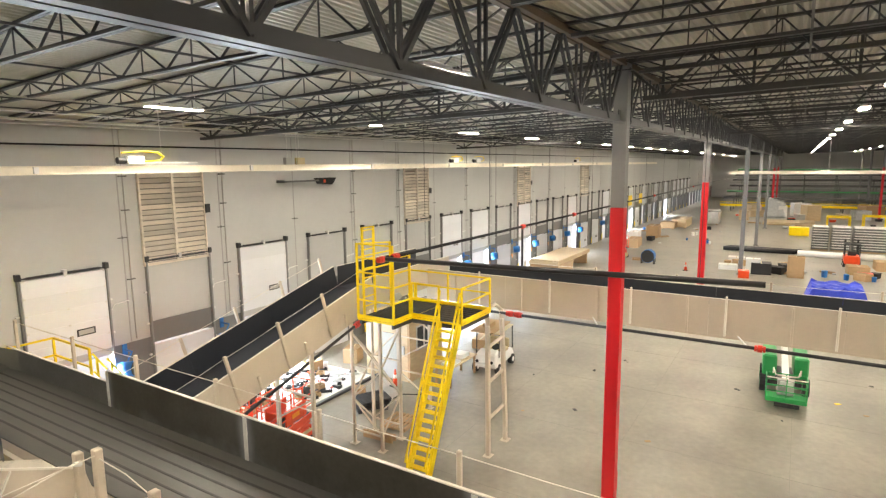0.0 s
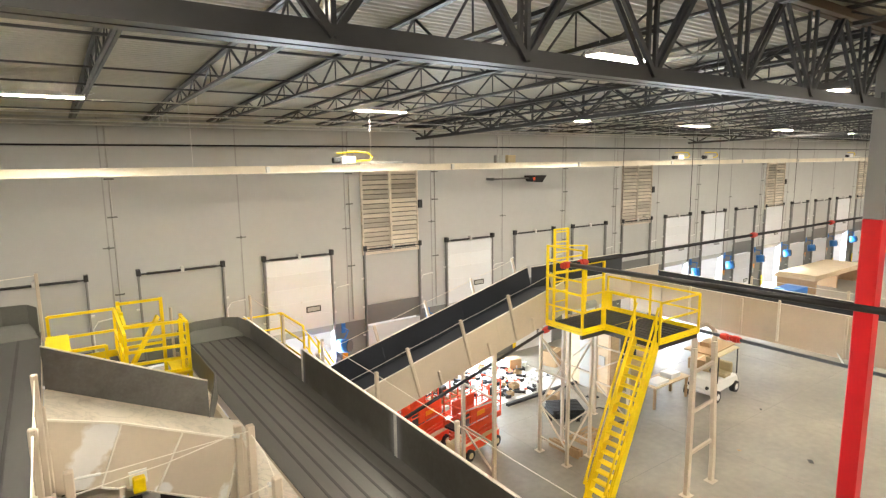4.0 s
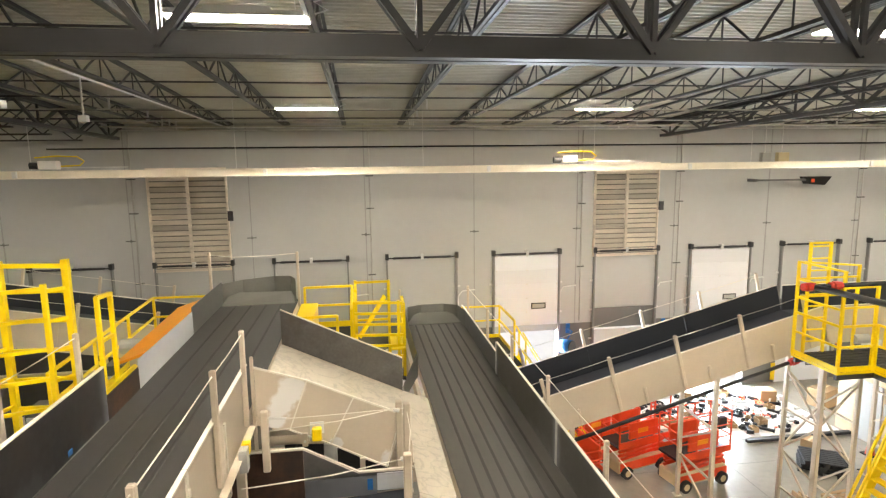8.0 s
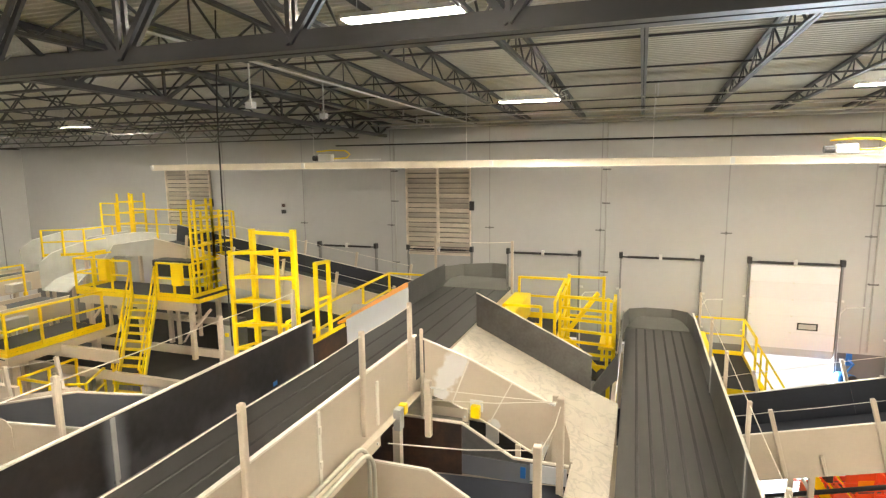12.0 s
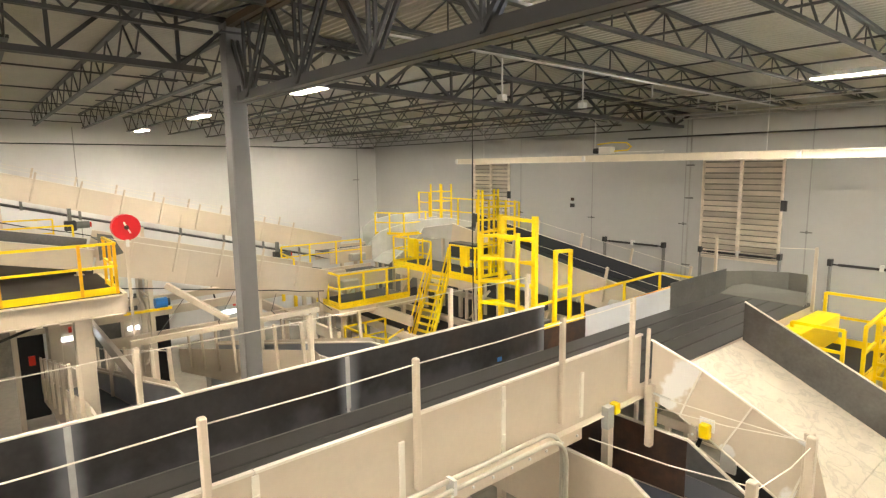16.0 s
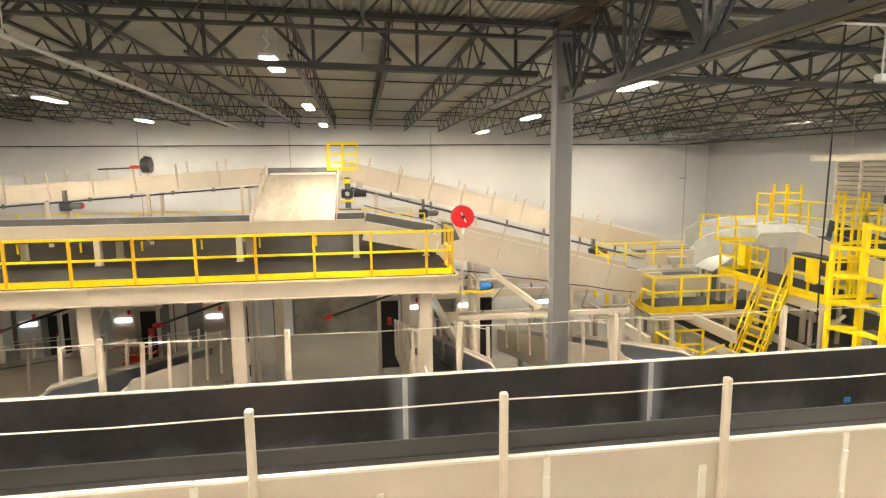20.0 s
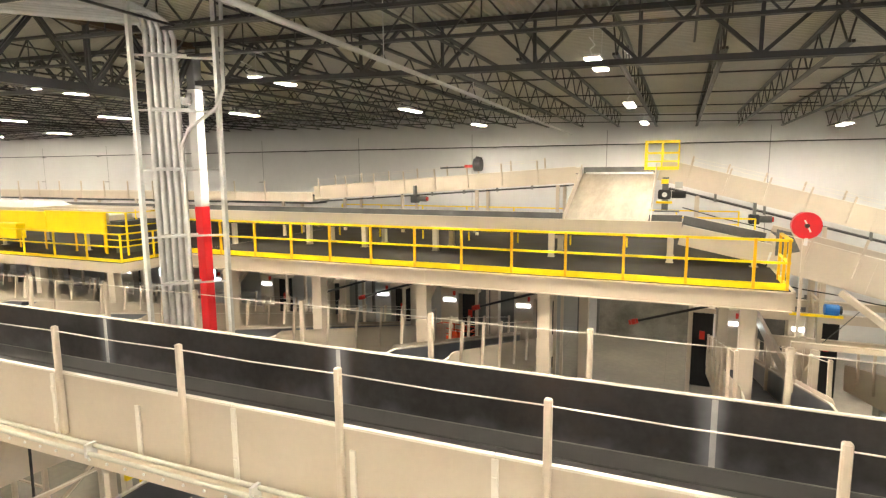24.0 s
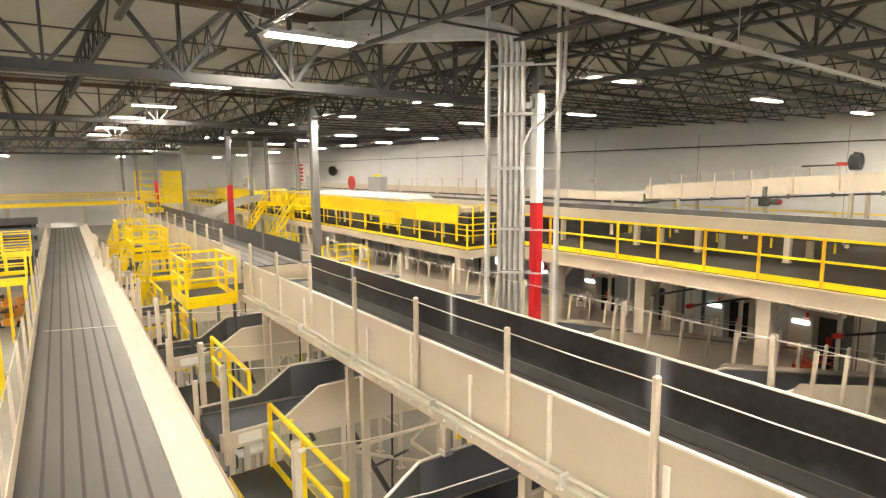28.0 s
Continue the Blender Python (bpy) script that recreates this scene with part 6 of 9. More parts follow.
part("drum", Mesh().tube((-9.12, 2.45, 7.93), (-8.92, 2.45, 7.93), 0.29, 22), RED, h)
part("hub", Mesh().tube((-8.92, 2.45, 7.93), (-8.88, 2.45, 7.93), 0.05, 12), RUST, h, "dark hub")
part("crank", Mesh().beam((-8.9, 2.4, 8.05), (-8.9, 2.52, 7.8), 0.03, 0.03), LIP, h, "pale crank bar")
part("hose_end", Mesh().box(-8.98, -8.9, 2.42, 2.48, 7.5, 7.66), WHITEP, h)

# belt on the mezzanine: level, then down to the north
c, P, L, w = conveyor((-13.3, -52.0, 7.45), (-13.3, 0.0, 7.45), 1.4, "level cream belt conveyor on legs over the mezzanine", (GREYPLATE, 0.26, 0.2), (CREAM, 0.16, 0.26), DARKBELT, ribs=(), group="mezzanine belts", step=3.6)
for y in (-13.0, -10.6, -7.8, -3.8, -0.3):
    legs(c, [(-13.3, y, 1.5, "x")], 7.22, 0.17, z0=ZM, brace=False)
legs(c, [(-13.3, -18.0, 1.5, "x")], 7.22, 0.17, brace=False)
c, P, L, w = conveyor((-13.3, 0.0, 7.45), (-13.3, 2.3, 6.98), 1.4, "short cream belt dipping at the mezzanine end", (GREYPLATE, 0.26, 0.3), (CREAM, 0.08, 0.5), DARKBELT, ribs=(), group="mezzanine belts")
legs(c, [(-13.3, 1.9, 1.5, "x")], 6.6, 0.12, z0=ZM, brace=False)
c, P, L, w = conveyor((-13.3, 2.45, 7.3), (-13.3, 9.4, 5.5), 1.4, "cream belt conveyor sloping down from the mezzanine", (CREAM, 0.18, 0.6), (CREAM, 0.08, 0.92), DARKBELT, ribs=(), group="mezzanine belts", step=2.4)
part("head_board", Mesh().plate([(-12.59, 2.4, 6.75), (-12.59, 2.4, 7.5), (-12.59, 2.75, 7.42), (-12.59, 3.0, 6.9)], (0.02, 0, 0)), GREYPLATE, c, "grey belt head board")
posts(c, P, [0.8, 2.0, 3.3, 4.6, 5.9], -0.74, -0.6, 0.5, 0.06, rope=False)
for y in (3.6, 6.8, 9.0):
    legs(c, [(-13.3, y, 1.3, "x")], 7.94 - 0.259 * y - 0.95, 0.12, brace=True)
# upper belts near the end wall
c, P, L, w = conveyor((-18.2, -16.2, 8.18), (-18.2, -3.9, 9.0), 1.4, "high cream belt conveyor rising beside the end wall", (CREAM, 0.24, 0.36), (CREAM, 0.26, 0.36), DARKBELT, ribs=(), group="mezzanine belts", step=2.2)
posts(c, P, [0.3 + 1.5 * i for i in range(8)], -0.74, -0.3, 0.62, 0.06)
posts(c, P, [0.3 + 1.5 * i for i in range(8)], 0.74, -0.3, 0.75, 0.06)
for y in (-14.5, -11.5, -8.0, -4.6):
    legs(c, [(-18.2, y, 1.5, "x")], 9.25 + 0.0667 * y - 0.4, 0.12, z0=0.0, brace=False)
part("motor", Mesh().tube((-17.3, -8.05, 9.38), (-17.3, -7.75, 9.38), 0.27, 16).tube((-17.3, -7.95, 9.3), (-17.3, -7.85, 9.7), 0.14, 12), DARK, c)
part("motor_clamp", Mesh().box(-17.4, -17.3, -8.5, -8.15, 9.26, 9.38), COUPLING, c, "red clamp")
part("motor_arm", Mesh().beam((-17.35, -9.6, 9.25), (-17.35, -8.1, 9.3), 0.08, 0.06), DARK, c)
c, P, L, w = conveyor((-18.2, -60.0, 8.0), (-18.2, -16.3, 8.0), 1.4, "level high cream belt conveyor beside the end wall", (CREAM, 0.1, 0.3), (CREAM, 0.12, 0.3), DARKBELT, ribs=(), group="mezzanine belts", step=4)
posts(c, P, [20 + 1.9 * i for i in range(12)], -0.74, -0.3, 0.7, 0.06, rope=False)
for i in range(8):
    legs(c, [(-18.2, -18 - 5.0 * i, 1.5, "x")], 7.7, 0.12, brace=False)
c, P, L, w = conveyor((-18.2, -0.8, 9.2), (-18.2, 12.6, 5.77), 1.4, "high cream belt conveyor sloping down beside the end wall", (CREAM, 0.3, 0.4), (CREAM, 0.32, 0.46), DARKBELT, ribs=(), group="mezzanine belts", step=2.4)
posts(c, P, [1.0 + 1.3 * i for i in range(9)], -0.74, -0.4, 0.55, 0.06)
posts(c, P, [1.0 + 1.3 * i for i in range(9)], 0.74, -0.3, 0.7, 0.06)
for y in (0.5, 4.5, 8.5):
    legs(c, [(-18.2, y, 1.5, "x")], 8.4 - 0.254 * y - 0.1, 0.12, brace=False)
# dark return trays, gear units and cable runs under the high belts
for a, b in (((-18.2, -16.0, 7.72), (-18.2, -4.2, 8.52)), ((-18.2, -0.5, 8.42), (-18.2, 12.2, 5.12)), ((-18.2, -58.0, 7.62), (-18.2, -16.4, 7.62)), ((-13.3, -50.0, 7.12), (-13.3, -0.2, 7.12))):
    rt = thing("return_tray", lerp(a, b, 0.5), "dark steel return tray slung under the belt", "tray", "return trays")
    part("tray", Mesh().beam(a, b, 1.2, 0.05), DARK, rt)
    for k in range(1, 8):
        q = lerp(a, b, k / 8)
        part("hanger", Mesh().box(q[0] + 0.6, q[0] + 0.66, q[1] - 0.04, q[1] + 0.04, q[2] - 0.06, q[2] + 0.3), GREYPLATE, rt)
for y, z in ((-10.8, 7.75), (2.4, 7.2), (9.6, 5.4)):
    gu = thing("gear_unit", (-17.4, y, z), "dark gear unit with a red cap under the high belt", "gearbox", "gear units")
    part("housing", Mesh().box(-17.55, -17.25, y - 0.22, y + 0.12, z, z + 0.34), DARK, gu, bevel=0.03)
    part("motor", Mesh().tube((-17.4, y + 0.12, z + 0.18), (-17.4, y + 0.5, z + 0.18), 0.12, 12), GREYPLATE, gu)
    part("cap", Mesh().tube((-17.4, y + 0.5, z + 0.18), (-17.4, y + 0.56, z + 0.18), 0.09, 10), COUPLING, gu, "red cap")
    part("mount", Mesh().box(-17.5, -17.3, y - 0.1, y + 0.0, z + 0.34, z + 0.75), GREYPLATE, gu)
for j, (x, y0, z0, y1, z1) in enumerate(((-17.3, 0.0, 7.75, 11.5, 4.8), (-12.4, 0.5, 6.35, 9.0, 4.95))):
    cr = thing("cable_run", (x, y0, z0), "black cable run slung below a belt", "cable", "cable runs")
    part("run", Mesh().pipe([(x, y0 + (y1 - y0) * k / 10, z0 + (z1 - z0) * k / 10 - 0.03 * (k % 2)) for k in range(11)], 0.018, 6), SEAL, cr, smooth=True)
r = thing("guard_rail", (-21, -6, 7.4), "yellow guard rail behind the high belt", "guard rail")
rail_run(r, [(-18.95, -15.6, ZM), (-18.95, 2.0, ZM)], high=1.1, gap=2.2, toe=False)
ch = thing("slide_chute", (-15, -2.2, 8), "wide scuffed cream slide chute between two belt levels", "chute")
part("slide", Mesh().hexa([(-17.4, -3.62, 8.95), (-17.4, -1.0, 8.95), (-12.7, -0.95, 7.52), (-12.7, -3.45, 7.52), (-17.4, -3.62, 9.0), (-17.4, -1.0, 9.0), (-12.7, -0.95, 7.57), (-12.7, -3.45, 7.57)]), SLIDE, ch, "scuffed pale slide")
for y0, y1 in ((-3.68, -3.5), (-0.96, -0.9)):
    part("side_plate", Mesh().plate([(-17.4, y0, 8.8), (-12.7, y1, 7.45), (-12.7, y1, 7.75), (-17.4, y0, 9.35)], (0, 0.02, 0)), CREAM, ch)
part("head_plate", Mesh().box(-17.5, -17.42, -3.6, -1.0, 8.9, 9.24), GREYPLATE, ch, "bare grey head plate")
part("roller", Mesh().tube((-17.36, -3.5, 9.0), (-17.36, -1.05, 9.0), 0.05, 10), GALV, ch)
p = thing("service_platform", (-18, -0.7, 9.1), "small yellow railed ladder landing on the high belt", "platform", "platforms between belts")
rail_run(p, [(-17.4, -1.35, 9.12), (-17.4, -0.2, 9.12), (-18.6, -0.2, 9.12), (-18.6, -1.35, 9.12), (-17.4, -1.35, 9.12)], high=1.05, gap=0.7, mids=(0.3, 0.6))
b = thing("gearbox", (-17.2, -0.5, 8.3), "dark shaft gearbox with yellow guards under the belt head", "gearbox")
part("mount_plate", Mesh().box(-17.42, -17.38, -0.72, -0.5, 7.65, 8.85), GREYPLATE, b)
part("housing", Mesh().box(-17.37, -17.05, -0.85, -0.4, 8.05, 8.4), DARK, b, bevel=0.05)
part("motor", Mesh().tube((-17.2, -0.38, 8.22), (-17.2, 0.1, 8.22), 0.13, 12), SEAL, b, smooth=True)
part("shaft_end", Mesh().tube((-17.04, -0.62, 8.22), (-16.95, -0.62, 8.22), 0.09, 10), GALV, b)
part("guard", Mesh().box(-17.3, -16.98, -0.9, -0.35, 7.9, 7.98), YELLOW, b, "yellow guard tray")
part("guard", Mesh().box(-17.3, -17.0, -0.75, -0.5, 8.62, 8.78), YELLOW, b, "yellow bearing cover")
part("junction_box", Mesh().box(-17.37, -17.15, -0.28, -0.02, 8.45, 8.68), PANEL, b)
part("drip_tray", Mesh().box(-17.35, -16.9, -0.95, -0.1, 7.6, 7.64).box(-17.2, -17.14, -0.55, -0.49, 7.641, 8.04), GREYPLATE, b)
# rails behind the upper belts
r = thing("guard_rail", (-15, 0, ZM), "yellow guard rail behind the mezzanine belt", "guard rail")
rail_run(r, [(-15.6, -15.6, ZM), (-15.6, 2.2, ZM)], high=1.1, gap=2.0, toe=False)

# -- long lower mezzanine with yellow panels, south --
Z2 = 5.79
m2 = thing("mezzanine", (-13, -42, Z2), "long cream steel mezzanine with yellow panelled conveyor", "mezzanine")
# Carried unseen to the end wall to keep light off the floor below.
part("deck_plate", Mesh().box(XW + 0.05, -9.5, -78, -19.3, Z2 - 0.05, Z2), MEZZ, m2)
part("edge_beam", Mesh().box(-9.5, -9.42, -78, -19.3, Z2 - 0.37, Z2 - 0.01), CREAM, m2)
part("edge_beam", Mesh().box(-19, -9.42, -19.3, -19.2, Z2 - 0.37, Z2 - 0.01), CREAM, m2)
for i in range(14):
    y = -20 - 4.3 * i
    for x in (-9.7, -16):
        part("column", Mesh().box(x - 0.16, x + 0.16, y - 0.16, y + 0.16, 0, Z2 - 0.42), CREAM, m2)
    part("cross_beam", Mesh().box(-18.9, -9.55, y - 0.1, y + 0.1, Z2 - 0.42, Z2 - 0.06), CREAM, m2)
r = thing("guard_rail", (-9.6, -42, Z2), "bright yellow guard rail along the far mezzanine", "guard rail")
rail_run(r, [(-9.6, -76, Z2), (-9.6, -19.4, Z2), (-12.5, -19.4, Z2)], gap=1.9, size=0.055)
for i in range(12):
    y = -22.25 - 3.8 * i
    lo, hi = Z2 + 0.8 + 0.03 * (i % 2), Z2 + (1.68 if i % 3 else 1.74)
    pn = thing("panel_guard", (-11.2, y - 1.85, Z2), "yellow sheet-metal conveyor guard panel on the mezzanine", "guard panel", "yellow guard panels")
    part("sheet", Mesh().box(-11.25, -11.2, y - 3.76, y, lo, hi), YELLOW, pn)
    part("flange", Mesh().box(-11.199, -11.15, y - 3.76, y, hi - 0.05, hi).box(-11.199, -11.15, y - 3.76, y, lo, lo + 0.05), YELLOW, pn)
    part("foot", Mesh().box(-11.24, -11.21, y - 0.2, y - 0.1, Z2, lo - 0.001).box(-11.24, -11.21, y - 2.0, y - 1.9, Z2, lo - 0.001), AMBER, pn)
    if i % 3 == 1:
        part("drive_cover", Mesh().box(-11.19, -10.75, y - 2.9, y - 1.4, Z2 + 0.45, Z2 + 1.15), YELLOW, pn, "yellow drive cover box", bevel=0.03)
dg = thing("drive_cage", (-11.6, -21.6, Z2), "dark drive frame with yellow mesh cage at the sorter end", "machine guard")
part("drive", Mesh().box(-12.4, -11.3, -22.1, -21.5, Z2 + 0.3, Z2 + 1.35), DARK, dg, bevel=0.03)
part("foot", Mesh().box(-12.3, -11.4, -22.0, -21.6, Z2, Z2 + 0.3), GREYPLATE, dg)
for x in (-12.6, -11.1):
    for y in (-22.15, -20.9):
        part("post", Mesh().beam((x, y, Z2), (x, y, Z2 + 1.75), 0.06, 0.06), YELLOW, dg)
for z in (0.6, 1.2, 1.74):
    part("rail", Mesh().beam((-11.1, -22.15, Z2 + z), (-11.1, -20.9, Z2 + z), 0.045, 0.045).beam((-12.6, -20.9, Z2 + z), (-11.1, -20.9, Z2 + z), 0.045, 0.045), YELLOW, dg)
c, P, L, w = conveyor((-12.6, -75, 7.38), (-12.6, -22.4, 7.38), 2.2, "wide pale sorter conveyor behind yellow panels", (CREAM, 0.2, 0.3), (CREAM, 0.2, 0.35), WHITEP, ribs=(), group="mezzanine belts", step=5)
for i in range(3):
    y = -27.5 - 4.6 * i
    part("belt_cover", Mesh().hexa([(-13.5, y - 3.6, 7.6), (-11.6, y - 3.6, 7.6), (-11.6, y, 7.6), (-13.5, y, 7.6), (-13.2, y - 3.6, 7.82), (-11.9, y - 3.6, 7.82), (-11.9, y - 0.3, 7.82), (-13.2, y - 0.3, 7.82)]), WHITEP, c, "white hood over the belt")
for i in range(9):
    legs(c, [(-12.6, -24 - 5.8 * i, 2.0, "x")], 7.08, 0.12, z0=Z2, brace=False)
# crossing stairs and belts far south
for q, (x, y) in enumerate(((-8.2, -40), (-8.2, -46), (0.6, -44))):
    s = stair("ship_stair", (x - 1.2, y, Z2 + 0.9), (x + 1.4, y + 0.2, 3.0), (0, 0.9, 0), 11, "distant yellow steel crossover stair")
    pf = thing("service_platform", (x - 2, y, Z2), "distant yellow railed crossover platform", "platform", "platforms between belts")
    deck(pf, x - 2.8, x - 1.2, y - 0.2, y + 1.1, Z2 + 0.9)
    rail_run(pf, [(x - 1.2, y - 0.2, Z2 + 0.9), (x - 2.8, y - 0.2, Z2 + 0.9), (x - 2.8, y + 1.1, Z2 + 0.9), (x - 1.2, y + 1.1, Z2 + 0.9)], gap=0.9)
    for xx in (x - 2.7, x - 1.3):
        part("leg", Mesh().beam((xx, y + 0.4, 0), (xx, y + 0.4, Z2 + 0.75), 0.1, 0.1), YELLOW, pf)
# curved pale chute far south, between the sorter and the mezzanine
cc = thing("curved_chute", (-6, -33, 6), "pale grey curved conveyor chute crossing towards the sorter", "chute")
m, ring = Mesh(), []
for i in range(13):
    a = i / 12
    cx, cy, z = -9.5 + 5.9 * a, -46.2 + 2.0 * a * a, 6.95 - 0.3 * a - 1.55 * a * a
    nx, ny = -0.3 * a, 0.95
    ring += [(cx - nx * 0.75, cy - ny * 0.75, z + 0.45), (cx - nx * 0.75, cy - ny * 0.75, z), (cx + nx * 0.75, cy + ny * 0.75, z), (cx + nx * 0.75, cy + ny * 0.75, z + 0.5)]
m.add(ring, [(4 * i + k, 4 * i + k + 1, 4 * i + k + 5, 4 * i + k + 4) for i in range(12) for k in range(3)])
ob = part("trough", m, PANEL, cc)
sd = ob.modifiers.new("thickness", "SOLIDIFY")
sd.thickness = 0.03
for i in (2, 7, 11):
    q = ring[4 * i + 1]
    part("leg", Mesh().beam((q[0], q[1], 0), q, 0.12, 0.12), CREAM, cc)
# second upper sorter beyond the gap, stepping higher
c, P, L, w = conveyor((-0.75, -52, 6.35), (-0.35, -17.2, 6.35), 1.86, "raised belt conveyor with cream side and black guard further on", None, None, group="raised belts")
for i in range(9):
    t0, t1 = L * i / 9, L * (i + 1) / 9 - 0.01
    part("guard_plate", Mesh().hexa([P(t0, 0.94, -0.2), P(t1, 0.94, -0.2), P(t1, 0.955, -0.2), P(t0, 0.955, -0.2), P(t0, 0.94, 0.6), P(t1, 0.94, 0.6), P(t1, 0.955, 0.6), P(t0, 0.955, 0.6)]), BLACKPLATE, c)
    part("side_panel", Mesh().hexa([P(t0, -0.94, -0.45), P(t1, -0.94, -0.45), P(t1, -0.955, -0.45), P(t0, -0.955, -0.45), P(t0, -0.94, 0.5), P(t1, -0.94, 0.5), P(t1, -0.955, 0.5), P(t0, -0.955, 0.5)]), CREAM, c)
posts(c, P, [1 + 2.0 * i for i in range(17)], -1.03, -0.3, 1.05, 0.075)
for i in range(9):
    p0 = P(2 + 3.7 * i, 0, 0)
    legs(c, [(p0[0], p0[1], 2.0, "x")], 5.9, 0.11, brace=False)
# dark belt lines on the floor before the far gantry
for y, z in ((-60.5, 3.2), (-66.0, 3.9), (-71.5, 3.4), (-77.0, 4.2)):
    r = thing("far_conveyor", (16, y, 0), "distant dark belt line across the hall floor", "conveyor", "dark belt lines")
    part("belt", Mesh().box(5.6, 44, y - 0.9, y + 0.9, z - 0.1, z), DARKBELT, r)
    part("side_frame", Mesh().box(5.6, 44, y + 0.905, y + 0.96, z - 0.45, z + 0.2), GREYPLATE, r)
    part("side_frame", Mesh().box(5.6, 44, y - 0.96, y - 0.905, z - 0.45, z + 0.2), GREYPLATE, r)
    part("skirt", Mesh().box(5.8, 43.8, y - 0.7, y - 0.66, 0.3, z - 0.46), DARK, r)
    for i in range(8):
        part("leg", Mesh().box(6.0 + 5.3 * i, 6.14 + 5.3 * i, y - 0.85, y + 0.85, 0, z - 0.11), GREYPLATE, r)
# cross deck of yellow structure at the far south
g = thing("far_gantry", (0, -82, 6), "distant yellow railed gantry across the hall", "gantry")
part("deck_beam", Mesh().box(-24, 40, -83.5, -81.5, 5.3, 5.7), YELLOW, g)
part("conveyor_side", Mesh().box(-24, 40, -83.0, -82.9, 6.1, 6.9), SAND, g)
rail_run(g, [(-24, -81.5, 5.7), (40, -81.5, 5.7)], gap=3.0, size=0.06)
for i in range(9):
    part("leg", Mesh().box(-22.2 + 7.6 * i, -21.8 + 7.6 * i, -82.7, -82.3, 0, 5.3), CREAM, g)
t = thing("stair_tower", (-6.5, -74, 0), "distant bright yellow stair tower", "stair")
for x in (-8.7, -6.35, -4.1):
    for y in (-76, -72):
        part("post", Mesh().beam((x, y, 0), (x, y, 9.5), 0.16, 0.16), YELLOW, t)
for i in range(5):
    part("rail", Mesh().box(-6.27, -4.18, -72.05, -71.95, 6.3 + 0.75 * i, 6.42 + 0.75 * i), YELLOW, t)
    part("sheet_panel", Mesh().box(-8.62, -6.43, -72.04, -71.96, 5.7 + 0.75 * i, 6.42 + 0.75 * i), YELLOW, t, "yellow sheet panel")
for i in range(6):
    part("flight", Mesh().beam((-8.5, -74, 1.0 + i * 1.15), (-4.3, -74, 2.15 + i * 1.15), 1.0, 0.2), YELLOW, t)
# white posts, cabinets and a reel on the far mezzanine
for x, h in ((-8.55, 11.6), (-9.85, 12.0), (-12.4, 11.6)):
    w = thing("white_post", (x, -46, 0), "tall white painted steel post by the far mezzanine", "post", "white posts")
    part("shaft", Mesh().box(x - 0.13, x + 0.13, -46.13, -45.87, 0.02, h), COLUMN, w, bevel=0.02)
    part("base_plate", Mesh().box(x - 0.2, x + 0.2, -46.2, -45.8, 0, 0.02), DARK, w)
for x, y, w, h in ((-12.6, -60.0, 1.2, 2.85), (-15.4, -50.2, 1.5, 3.1), (-15.4, -37.8, 1.9, 3.0)):
    k = thing("control_cabinet", (x, y, Z2), "tall pale grey control cabinet on the far mezzanine", "cabinet", "far cabinets")
    part("body", Mesh().box(x - 0.3, x + 0.3, y - w / 2, y + w / 2, Z2, Z2 + h), PANEL, k, bevel=0.03)
    part("door", Mesh().box(x + 0.301, x + 0.325, y - w / 2 + 0.05, y - 0.02, Z2 + 0.15, Z2 + h - 0.1), PANEL, k)
    part("door", Mesh().box(x + 0.301, x + 0.325, y + 0.02, y + w / 2 - 0.05, Z2 + 0.15, Z2 + h - 0.1), PANEL, k)
    part("top_box", Mesh().box(x - 0.15, x + 0.15, y - 0.3, y + 0.3, Z2 + h + 0.001, Z2 + h + 0.16), YELLOW, k, "yellow box on top")
for y, z in ((-41.4, 8.3), (-70.0, 7.3)):
    k = thing("hose_reel", (-15.2, y, Z2), "red hose reel on a grey stand on the far mezzanine", "reel", "red reels")
    part("disc", Mesh().tube((-15.1, y, z), (-14.98, y, z), 0.55, 20), COUPLING, k, smooth=False)
    part("stand", Mesh().box(-15.2, -15.12, y - 0.05, y + 0.05, Z2, z + 0.1), PANEL, k)
k = thing("wall_fan", (XW, -68.4, 9.3), "black wall fan on the end wall", "fan")
part("cage", Mesh().tube((XW + 0.55, -68.4, 9.3), (XW + 0.8, -68.3, 9.25), 0.62, 16), DARK, k)
part("bracket", Mesh().box(XW + 0.003, XW + 0.54, -68.5, -68.3, 9.2, 9.4), DARK, k)
k = thing("safety_banner", (XW, -80.6, 9.0), "orange and white striped vertical banner on the end wall", "banner")
part("cloth", Mesh().box(XW + 0.003, XW + 0.03, -81.4, -79.8, 7.7, 10.5), WHITEP, k)
for i in range(5):
    part("stripe", Mesh().box(XW + 0.034, XW + 0.038, -81.3, -79.9, 7.85 + 0.54 * i, 8.15 + 0.54 * i), COUPLING, k, "orange-red bar")

